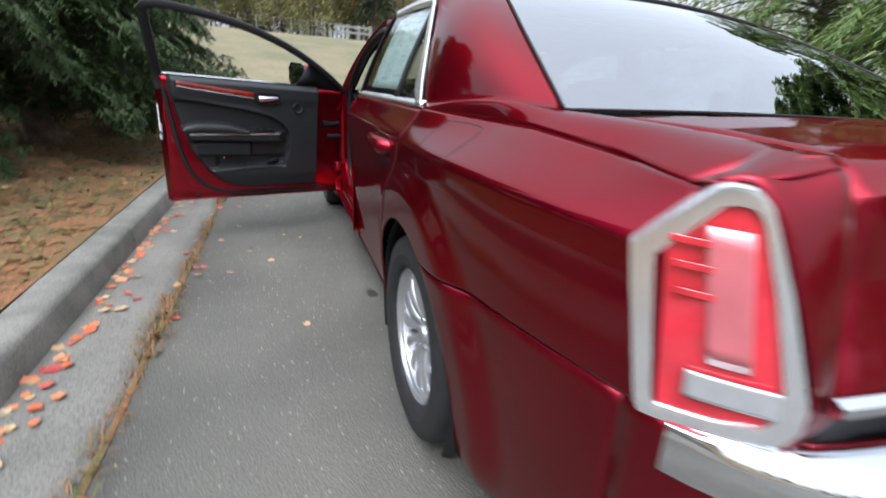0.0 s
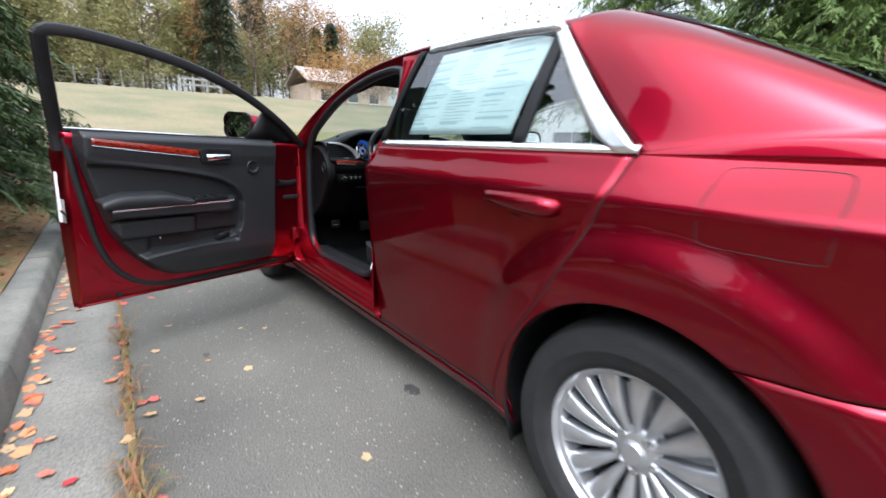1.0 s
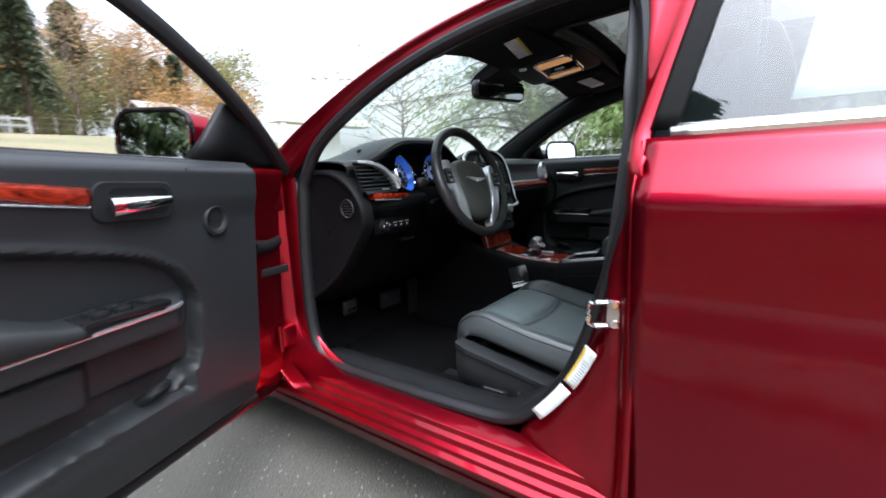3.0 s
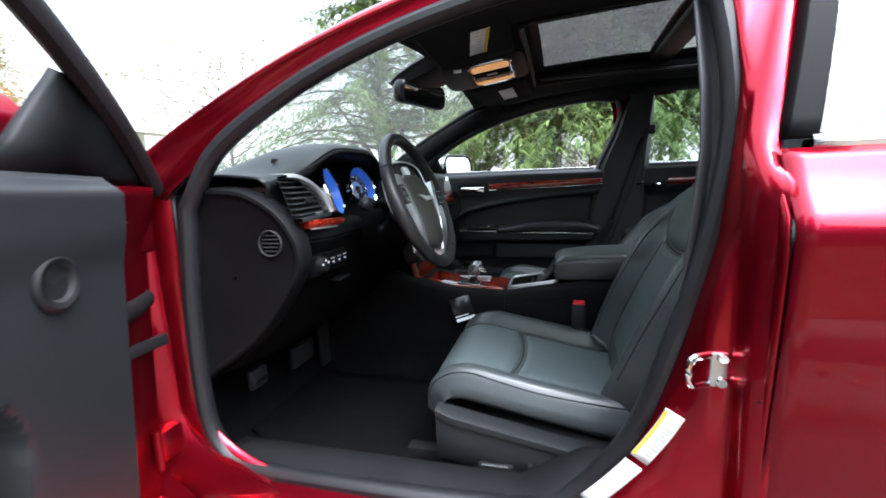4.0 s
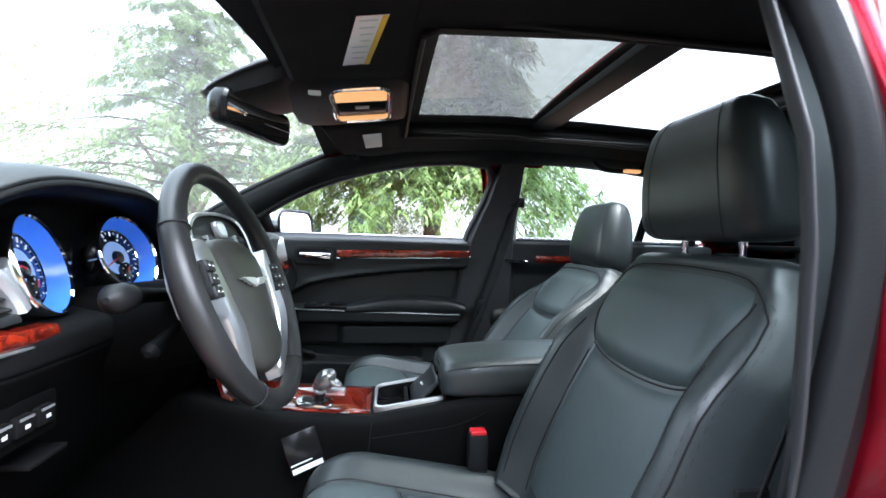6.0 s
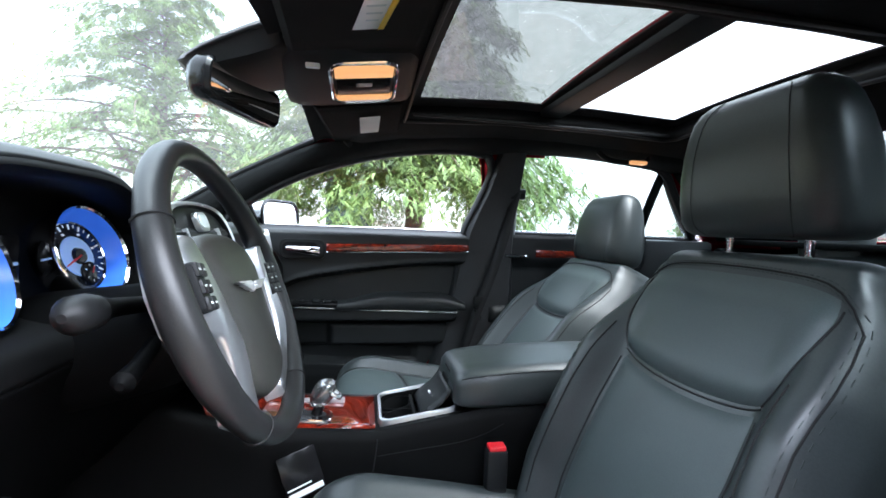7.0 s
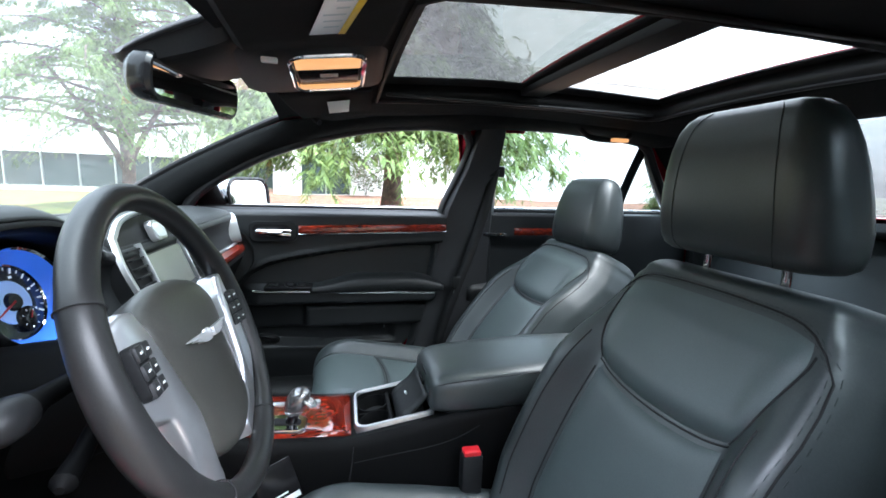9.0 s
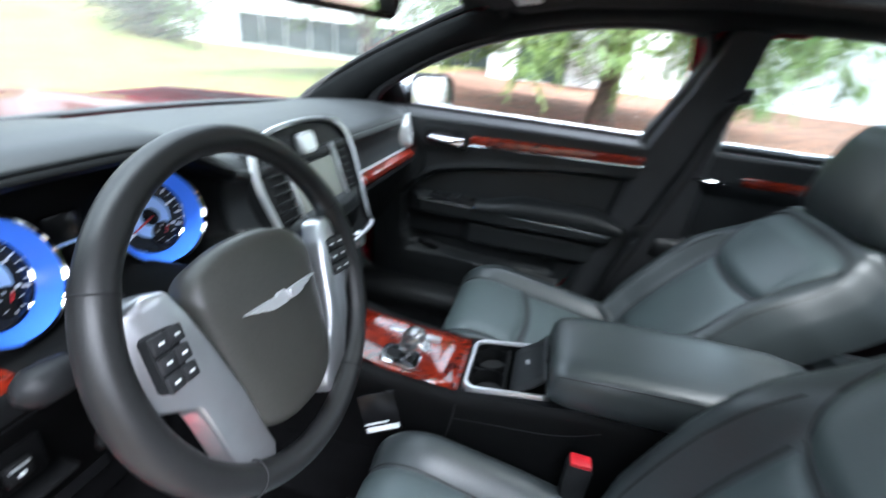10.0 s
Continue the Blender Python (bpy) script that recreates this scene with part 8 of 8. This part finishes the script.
        h = 0.034 * float(smooth(0.55, 0.82, a)) * (1 - float(smooth(0.72, 0.95, v)) * 0.8) - 0.085 * float(smooth(0.86, 1.08, a)) + 0.012 * math.sin(math.pi * v)
        q = p + nrm * (h + lift)
        return np.array([x0 + u * w, q[0] + dy + fore * v, q[1]])
    return back, base, lean


def seat(x0, dy, lab, hz=0.0, recline=0.0, fore=0.0):
    back, base, lean = seat_maker(x0, dy, recline, fore)
    us = np.linspace(-1, 1, 61)
    rings = []
    for v in np.linspace(0, 0.965, 44):
        f = [back(u, v) for u in us]
        b = [back(u, v, -0.10 - 0.02 * (1 - u * u)) for u in np.linspace(0.97, -0.97, 15)]
        rings.append(f + b)
    # rounded top: front and rear close over it
    f0, b0 = np.array(rings[-1][:61]), np.array(rings[-1][61:])
    bx_ = np.array([b0[int(round((1 - (u + 1) / 2) * 14))] for u in us])
    up = np.array([0, -0.30, 0.95])
    for th in np.linspace(12, 88, 8):
        c, s_ = math.cos(radians(th)), math.sin(radians(th))
        mf = (f0 + bx_) / 2
        mid = mf.mean(0)
        sh = np.array([1 - 0.10 * s_ * s_, 1, 1])
        F = mid + (mf + (f0 - mf) * c - mid) * sh + up * 0.034 * s_
        mb = (b0 + np.array([f0[int(round((1 - k / 14) * 60))] for k in range(15)])) / 2
        B = mid + (mb + (b0 - mb) * c - mid) * sh + up * 0.034 * s_
        rings.append([*F, *B])
    st = part("front_seat", grid(np.array(rings), wrap=True, caps=True), LEATHER, car, lab, angle=85)
    rings = []
    for v in np.linspace(0, 1, 40):
        f = [base(u, v) for u in us]
        z = min(0.440 + 0.19 * (f[30][1] - dy - 1.437), f[30][2] - 0.02)
        b = [(x0 + u * 0.245, f[30][1] - 0.02 * v, z) for u in np.linspace(0.98, -0.98, 9)]
        rings.append(f + b)
    part("cushion", grid(np.array(rings), wrap=True, caps=True), LEATHER, st, angle=85)
    # perforated inserts and the upper pad
    def sheet(fn, u0, u1, v0, v1, lift, nu=34, nv=28):
        P = []
        for a in np.linspace(0, 1, nu):
            u = u0 + (u1 - u0) * a
            lo_, hi = (v0(u) if callable(v0) else v0), (v1(u) if callable(v1) else v1)
            row = []
            for b in np.linspace(0, 1, nv):
                e = min(a, 1 - a, b, 1 - b)
                row.append(fn(u, lo_ + (hi - lo_) * b, lift * (1 - (1 - min(1, 7 * e)) ** 2) - 0.004 * (e == 0)))
            P.append(row)
        return grid(np.array(P), flip=True)
    low_edge = lambda a: 0.600 + 0.030 * abs(a) ** 2.2 + 0.03 * max(0, abs(a) - 0.80)
    vl = lambda u: low_edge(min(abs(u) / 0.56, 1.0))
    part("back_insert", sheet(back, -0.56, 0.56, 0.06, lambda u: vl(u) - 0.010, 0.006), LEATHER2, st, "perforated leather insert")
    P, rim_ = [], {}
    for i, a in enumerate(np.linspace(-1, 1, 41)):
        row = []
        for j, b in enumerate(np.linspace(0, 1, 30)):
            lo_ = low_edge(a)
            u, v = a * (0.56 + 0.25 * b ** 0.8), lo_ + (0.935 - 0.030 * abs(a) ** 6 - lo_) * b
            e = min(1 - abs(a), b * 0.8)
            k = 1 - (1 - min(1, 6 * e)) ** 2
            row.append(back(u, v, 0.013 * k * float(1 - 0.8 * smooth(0.75, 1.0, b)) - 0.003 * (e == 0)))
            rim_[i, j] = (u, v)
        P.append(row)
    part("upper_pad", grid(np.array(P), flip=True), LEATHER2, st, angle=85)
    part("cushion_insert", sheet(base, -0.56, 0.56, 0.06, lambda u: 0.56 + 0.03 * (abs(u) / 0.56) ** 2, 0.006), LEATHER2, st, "perforated leather insert")
    part("thigh_pad", sheet(base, -0.62, 0.62, lambda u: 0.575 + 0.03 * (abs(u) / 0.56) ** 2, 0.93, 0.010), LEATHER2, st, angle=85)
    edge = [(s_, 0.10 + 0.72 * t) for t in (0, 0.5, 1) for s_ in (0.885,)] + [(0.84, 0.895), (0.70, 0.945), (0.35, 0.958), (0, 0.960), (-0.35, 0.958), (-0.70, 0.945), (-0.84, 0.895), (-0.885, 0.82), (-0.885, 0.46), (-0.885, 0.10)]
    seams = [(back, [(s * 0.57, v) for v in (0.05, 0.3, 0.60)]) for s in (-1, 1)] + [(back, [(s * 0.73, 0.05), (s * 0.735, 0.40), (s * 0.715, 0.70)]) for s in (-1, 1)]
    seams += [(back, [(a * 0.565, low_edge(a) - 0.006) for a in np.linspace(-1, 1, 15)]), (back, edge)]
    seams += [(back, [rim_[i, j] for j in range(0, 30, 3)]) for i in (0, 40)]
    seams += [(base, [(s * 0.585, 0.05), (s * 0.60, 0.5), (s * 0.64, 0.93)]) for s in (-1, 1)] + [(base, [(-0.62, 0.95), (0, 0.96), (0.62, 0.95)]), (base, [(u, 0.567 + 0.03 * (abs(u) / 0.56) ** 2) for u in np.linspace(-0.56, 0.56, 9)])] + [(base, [(s * 0.90, 0.05), (s * 0.92, 0.5), (s * 0.90, 0.95)]) for s in (-1, 1)]
    for fn, pts in seams:
        part("seam", tube([fn(u, v, 0.0002) for u, v in curve(pts, 50)], 0.0016, 6), SEAM_SHADE, st)
    # double row of stitches beside the edge seam
    q = curve(edge, 190)
    for off in (-0.022, 0.022):
        run = bmesh.new()
        for k in range(0, 188, 2):
            u0, v0 = q[k]
            u1, v1 = q[k + 1]
            g0 = math.hypot(u0, (v0 - 0.4) * 1.6)
            sc = 1 + off / g0
            tube([back(u0 * sc, v0 + (v0 - 0.4) * off * 0.6, 0.0008), back(u1 * sc, v1 + (v1 - 0.4) * off * 0.6, 0.0008)], 0.0007, 4, run)
        part("stitching", run, THREAD, st)
    # head restraint on two chrome posts
    hr = [[lean((x0 + a, 1.085 + dy + b + off, z + 0.016 + hz + (z - 1.046) * 0.10)) for a, b in rrect(w * 1.05, d, min(w * 1.05, d) * 0.42, 8)] for z, w, d, off in
          ((1.044, 0.22, 0.05, 0.0), (1.047, 0.262, 0.086, 0.0), (1.055, 0.286, 0.108, 0.001), (1.070, 0.297, 0.120, 0.003), (1.10, 0.300, 0.126, 0.006), (1.14, 0.292, 0.122, 0.011), (1.175, 0.280, 0.113, 0.015), (1.205, 0.265, 0.100, 0.018), (1.230, 0.246, 0.084, 0.020), (1.247, 0.222, 0.064, 0.020), (1.257, 0.190, 0.042, 0.020), (1.261, 0.15, 0.022, 0.020))]
    hr = np.array(hr)
    h = part("head_restraint", grid(hr, wrap=True, caps=True, flip=False), LEATHER, st, "rounded black leather head restraint", angle=85)
    for s in (-1, 1):
        ln = []
        for r in hr[1:-1]:
            front = r[r[:, 1] > r[:, 1].mean()]
            want = x0 + s * 0.60 * (r[:, 0].max() - x0)
            o_ = front[np.argsort(front[:, 0])]
            ln.append((want, float(np.interp(want, o_[:, 0], o_[:, 1])) + 0.0005, r[0, 2]))
        part("seam", tube(curve(ln, 30), 0.0006, 6), THREAD, st)
        part("restraint_post", tube([lean((x0 + s * 0.072, 1.085 + dy, 0.985)), lean((x0 + s * 0.072, 1.088 + dy, 1.095 + hz))], 0.0065, 10), CHROME, st, "chrome post")
        part("post_guide", spin([(0.014, 0.0), (0.012, 0.008), (0.0, 0.008)], lean((x0 + s * 0.072, 1.085 + dy, 1.012)), (0, 0, 1), 16), PLASTIC, st)
        sx = x0 + s * 0.268
        # moulded side cover with a pale ledge along its top and a swelling below
        rows = []
        for y in np.linspace(1.36, 1.800, 24):
            t, e = (y - 1.36) / 0.44, 1 - smooth(0.90, 1.0, (y - 1.36) / 0.44) * 0.4
            zt = 0.418 + 0.19 * (y - 1.40)
            zb = 0.318 + 0.12 * (y - 1.45)
            rows.append([(sx + s * d, y + dy, zb + (zt - zb) * f) for d, f in ((-0.02, 0.0), (0.006 * e, 0.02), (0.022 * e, 0.25), (0.026 * e, 0.55), (0.022 * e, 0.82), (0.030 * e, 0.86), (0.030 * e, 0.97), (0.020 * e, 1.0), (-0.02, 1.0))])
        part("side_cover", grid(np.array(rows), caps=True, flip=s < 0), SOFT, st, "black moulded seat side cover", angle=35)
        part("seat_rail", box(x0 + s * 0.2 - 0.018, x0 + s * 0.2 + 0.018, 1.30 + dy, 1.90 + dy, 0.30, 0.34, 0.004), PLASTIC, st)
    s = -1 if x0 < 0 else 1
    sx = x0 + s * 0.296
    part("seat_switch", box(sx - 0.006, sx + 0.006, 1.62 + dy, 1.70 + dy, 0.366, 0.382, 0.005), PLASTIC, st)
    part("seat_switch", box(sx - 0.006, sx + 0.006, 1.575 + dy, 1.59 + dy, 0.352, 0.392, 0.005), PLASTIC, st)
    part("switch_edge", box(sx + s * 0.006 - 0.001, sx + s * 0.006 + 0.001, 1.63 + dy, 1.69 + dy, 0.3795, 0.3815), SATIN, st)
    part("seat_base", box(x0 - 0.24, x0 + 0.24, 1.32 + dy, 1.78 + dy, 0.33, 0.43, 0.01), SEAM_SHADE, st)
    so_ = 1 if x0 > 0 else -1
    tag = np.array([[back(so_ * 1.0, v, -0.03 - 0.012 * b) + (so_ * 0.002, 0, 0) for v in (0.745, 0.80, 0.86)] for b in (0, 1)])
    part("airbag_tag", grid(tag), PAPER, st, "small white cloth tag with dark print", thick=0.001)
    return st


seat(-0.385, 0.0, "driver's seat in black leather with perforated insert")
seat(0.40, -0.07, "front passenger seat in black leather with perforated insert", -0.03, 12.0, 0.06)
bk = part("belt_buckle", box(-0.178, -0.148, 1.440, 1.484, 0.53, 0.612, 0.006), PLASTIC, car, "black belt buckle with a red button")
part("buckle_button", box(-0.176, -0.150, 1.444, 1.480, 0.610, 0.620, 0.003), REDPL, bk, "red release button")
part("buckle_boot", box(-0.178, -0.147, 1.438, 1.486, 0.42, 0.54, 0.010), RUBBER, bk)

# rear bench
rb = part("rear_seat", grid(np.array([[(x, y, z + 0.02 * math.sin(4.2 * abs(x) / 0.7)) for x in np.linspace(-0.70, 0.70, 40)] for y, z in ((0.62, 0.36), (0.655, 0.45), (0.63, 0.50), (0.45, 0.50), (0.24, 0.48), (0.20, 0.52), (0.12, 0.70), (0.05, 0.88), (0.02, 0.98), (-0.02, 1.01), (-0.07, 1.0))])), LEATHER, car, "black leather rear bench", thick=0.05)
for x in (-0.38, 0.38):
    part("rear_head_restraint", grid(np.array([[(x + a, -0.04 + b, z) for a, b in rrect(w, d, d * 0.4)] for z, w, d in ((0.99, 0.20, 0.05), (1.0, 0.24, 0.09), (1.08, 0.25, 0.10), (1.13, 0.22, 0.08), (1.145, 0.16, 0.04))]), wrap=True, caps=True), LEATHER, rb)

# loose things
solo("floor_mat", grid(np.array([[(x, y, 0.312 + 0.30 * smooth(2.30, 2.62, y) + 0.008) for y in np.linspace(1.72, 2.36, 16)] for x in np.linspace(-0.62, -0.18, 8)])), CARPET, "black carpet floor mat in the driver's footwell", "floor mat", thick=0.008)
book = thing("booklet", "black booklet with white print leaning on the console", "booklet")
bu, bv = Vector((0.025, -0.063, 0.016)).normalized(), Vector((0.011, 0.028, 0.079)).normalized()
BM = Matrix.Translation((-0.138, 1.848, 0.571)) @ Matrix((bu.cross(bv), bu, bv)).transposed().to_4x4()
part("cover", box(-0.003, 0.003, -0.037, 0.037, -0.044, 0.042, 0.001, m=BM), BLACK, book)
for k, (a, b) in enumerate(((-0.041, -0.030), (-0.024, -0.021))):
    part("print_bar", box(-0.0036, 0.0036, -0.033, 0.033 - 0.02 * k, a, b, m=BM), PAPER, book)

# ---- leaves, weeds and litter on the drive ----
def leaf_mesh(name, seed, mat):
    """A lobed fallen leaf, cupped and curled, with a stalk."""
    r = np.random.default_rng(seed)
    n = 15
    t = np.linspace(0, 2 * np.pi, n, endpoint=False)
    rad = 0.5 + 0.28 * np.abs(np.cos(2.5 * t)) ** 1.5 + r.uniform(-0.08, 0.08, n)
    x, y = rad * np.cos(t) * r.uniform(0.7, 1.0), rad * np.sin(t)
    z = 0.20 * r.uniform(0.3, 1.0) * (x * x) + 0.15 * r.uniform(-0.3, 1) * y * y + r.uniform(0, 0.07, n)
    V = [(0, 0, 0.02)] + list(zip(x, y, z + 0.03)) + [(-0.02, -0.6, 0.05), (0.02, -0.6, 0.05), (0.0, -1.0, 0.12)]
    F = [(0, 1 + i, 1 + (i + 1) % n) for i in range(n)] + [(n + 1, n + 2, n + 3)]
    return mesh_of(name, np.array(V), [list(f) for f in F], mat)


def leaf_material(name, a, b):
    m = material(name, a, 0.6, bump=0.3, bump_scale=4)
    n, l = m.node_tree.nodes, m.node_tree.links
    o, r = n.new("ShaderNodeObjectInfo"), n.new("ShaderNodeValToRGB")
    r.color_ramp.elements[0].color, r.color_ramp.elements[1].color = (*a, 1), (*b, 1)
    l.new(o.outputs["Random"], r.inputs[0])
    l.new(r.outputs[0], n["Principled BSDF"].inputs["Base Color"])
    return m


ORANGE = leaf_material("orange_leaf", (0.42, 0.09, 0.03), (0.50, 0.22, 0.10))
CRIMSON = leaf_material("crimson_leaf", (0.34, 0.03, 0.035), (0.42, 0.12, 0.08))
TAN = leaf_material("tan_leaf", (0.36, 0.22, 0.11), (0.45, 0.33, 0.18))
meshes = [(leaf_mesh("leaf", 60 + k, m), w) for k, (m, w) in enumerate(((ORANGE, "orange"), (ORANGE, "orange"), (CRIMSON, "crimson"), (CRIMSON, "crimson"), (TAN, "tan"), (TAN, "tan")))]
rng = np.random.default_rng(4)


def drop_leaf(x, y, z, size, k):
    me, w = meshes[k]
    o = new("fallen_leaf", me)
    o.matrix_basis = pose(x, y, z, rng.uniform(-12, 12), rng.uniform(-12, 12), rng.uniform(0, 360)) @ Matrix.Scale(size, 4)
    tagged(o, f"{w} fallen leaf lying on the ground", "leaf", "fallen leaves")


for k in range(185):
    y = rng.uniform(-1.0, 5.5)
    drop_leaf(-2.20 + abs(rng.normal(0, 0.055)), y, 0.012, rng.uniform(0.022, 0.045), int(rng.choice(6, p=[0.3, 0.22, 0.12, 0.12, 0.14, 0.10])))
for k in range(34):
    drop_leaf(-1.86 + rng.normal(0, 0.05), rng.uniform(-0.8, 4.5), 0.008, rng.uniform(0.02, 0.04), int(rng.integers(0, 6)))
for k in range(26):
    drop_leaf(rng.uniform(-2.1, -1.2), rng.uniform(-0.5, 5.0), 0.006, rng.uniform(0.018, 0.036), int(rng.integers(0, 6)))
for k in range(52):
    x, y = rng.uniform(-4.5, -2.44), rng.uniform(-0.5, 6)
    drop_leaf(x, y, float(height(x, y)) + 0.09, rng.uniform(0.02, 0.045), int(rng.integers(0, 6)))

# weeds along the crack between gutter and asphalt
def weeds():
    V, F, n = [], [], 0
    for k in range(2600):
        y = rng.uniform(-1.2, 7)
        clump = noise.noise((0, y * 1.6, 0)) + 0.25
        if rng.uniform(-0.2, 0.9) > clump:
            continue
        x = -1.856 + rng.normal(0, 0.022)
        a, l = rng.uniform(0, 6.28), rng.uniform(0.02, 0.07) * (1 + max(clump, 0))
        d = np.array([math.cos(a), math.sin(a), 0.0])
        s = np.array([-d[1], d[0], 0]) * 0.003
        b = np.array([x, y, 0.0])
        V += [b - s, b + s, b + d * l * 0.4 + (0, 0, l * 0.5) + s, b + d * l * 0.4 + (0, 0, l * 0.5) - s, b + d * l * 0.95 + (0, 0, l * 0.35)]
        F += [[n, n + 1, n + 2, n + 3], [n + 3, n + 2, n + 4]]
        n += 5
    return V, F


V, F = weeds()
me = bpy.data.meshes.new("weeds")
me.from_pydata([tuple(v) for v in V], [], F)
me.materials.append(foliage("dry_weeds", (0.22, 0.13, 0.05), (0.10, 0.16, 0.04), (0.24, 0.12, 0.06)))
tagged(new("weeds", me), "dry brown and green weeds in the crack", "weeds", kind="stuff")
crack = np.array([[(-1.856 + s * (0.012 + 0.006 * noise.noise((y * 2, s, 1))) + 0.012 * noise.noise((y * 1.7, 0, 3)), y, 0.004 + 0.004 * (s == 0)) for s in (-1, 0, 1)] for y in np.linspace(-3, 10, 160)])
solo("crack_soil", grid(crack), LITTER, "soil in the crack beside the gutter", "soil", kind="structure")

# twigs, needles and small leaves on the bank
def litter():
    n = 20000
    x, y = rng.uniform(-5.2, -2.43, n), rng.uniform(-2.0, 9.0, n)
    z = height(np.minimum(x, -2.45), y) + 0.055
    a, l = rng.uniform(0, 6.28, n), rng.uniform(0.010, 0.042, n)
    d = np.stack([np.cos(a) * l, np.sin(a) * l, rng.uniform(-0.2, 0.5, n) * l], 1)
    s = np.stack([-np.sin(a), np.cos(a), rng.uniform(-0.3, 0.3, n)], 1) * (l * rng.uniform(0.12, 0.6, n))[:, None]
    c = np.stack([x, y, z], 1)
    V = np.concatenate([c - d, c + s, c + d, c - s])
    i = np.arange(n)
    return V, np.stack([i, n + i, 2 * n + i, 3 * n + i], 1)


V, F = litter()
tagged(new("litter", mesh_of("litter", V, F, foliage("litter_bits", (0.30, 0.12, 0.05), (0.12, 0.06, 0.03), (0.17, 0.16, 0.05)))), "small brown leaves and twigs on the bank", "litter", kind="stuff")


def grit():
    n = 9000
    x, y = rng.uniform(-1.8, 0.2, n), rng.uniform(-1.5, 5.0, n)
    r = 0.0012 + 0.0042 * rng.uniform(0, 1, n) ** 2.5
    c = np.stack([x, y, np.full(n, 0.0005)], 1)
    V = np.concatenate([c + np.stack([r * np.cos(a), r * np.sin(a), 0 * r], 1) for a in (0.3, 2.4, 4.5)] + [c + np.stack([0 * r, 0 * r, r * 0.8], 1)])
    i = np.arange(n)
    return V, np.concatenate([np.stack([i + a * n, i + b * n, 3 * n + i], 1) for a, b in ((0, 1), (1, 2), (2, 0))])


V, F = grit()
tagged(new("grit", mesh_of("grit", V, F, material("pale_grit", (0.30, 0.29, 0.26), 0.8))), "pale grit on the asphalt", "grit", kind="stuff")

# oil and damp stains on the drive
STAIN = material("damp_stain", (0.05, 0.048, 0.045), 0.5, var=0.3, scale=20)
for x, y, s in ((-0.86, 1.02, 0.030), (-1.53, 1.88, 0.018)):
    o = np.array([[(x + k * s * (1 + 0.5 * noise.noise((math.cos(a) * 2 + x, math.sin(a) * 2, y))) * math.cos(a), y + k * s * 1.5 * (1 + 0.5 * noise.noise((math.cos(a) * 2, math.sin(a) * 2, x))) * math.sin(a), 0.0012) for a in np.linspace(0, 6.283, 28, endpoint=False)] for k in (1.0, 0.02)])
    solo("stain", grid(o, wrap=True, flip=True), STAIN, "dark damp stain on the asphalt", "stain", kind="structure")


# rain drops on the roof glass and the passenger's window
DROP = material("water_drop", (1.0, 1.0, 1.0), 0.03)
DROP.node_tree.nodes["Principled BSDF"].inputs["Transmission Weight"].default_value = 1.0
DROP.node_tree.nodes["Principled BSDF"].inputs["IOR"].default_value = 1.33


def drops(name, label, place, count, seed, small=0.0008, large=0.0024):
    """Low domes of water, larger ones rarer, each stretched a little."""
    r = np.random.default_rng(seed)
    V, F = [], []
    for k in range(count):
        p, n, d = place(r)
        n, d = np.array(n) / np.linalg.norm(n), np.array(d) / np.linalg.norm(d)
        e = np.cross(n, d)
        a = small + (large - small) * r.uniform() ** 3
        b = len(V)
        for h, q in ((0.0, 1.0), (0.38, 0.75)):
            for i in range(7):
                t = 6.2832 * i / 7
                V.append(np.array(p) + a * (q * (math.cos(t) * e + math.sin(t) * 1.25 * d) + h * n))
        V.append(np.array(p) + a * 0.55 * n)
        for i in range(7):
            j = (i + 1) % 7
            F += [[b + i, b + j, b + 7 + j, b + 7 + i], [b + 7 + i, b + 7 + j, b + 14, b + 14]]
    F = [f if len(set(f)) == 4 else f[:3] for f in F]
    me = bpy.data.meshes.new(name)
    me.from_pydata([tuple(v) for v in V], [], F)
    me.materials.append(DROP)
    me.shade_smooth()
    tagged(new(name, me), label, "rain drops", kind="stuff")


def on_side_window(r):
    y, z = r.uniform(1.26, 2.10), 1.056 + 0.10 * abs(r.normal(0, 0.6))
    return (0.867 - (z - 1.05) * 0.40, y - 0.05 * (z - 1.05), z), (1, 0, 0.4), (0.35, 0, -1)


def on_roof(r):
    x, y = r.uniform(-0.38, 0.38), (r.uniform(1.2, 1.59) if r.uniform() < 0.55 else r.uniform(0.71, 1.09))
    return (x, y, float(roof_z(x, y)) + 0.001), (0, 0, 1), (1, 0.3, 0)


drops("rain_drop_film", "scattered rain drops on the passenger's window", on_side_window, 320, 71)
drops("rain_drop_film", "scattered rain drops on the roof glass", on_roof, 700, 72, 0.0008, 0.003)
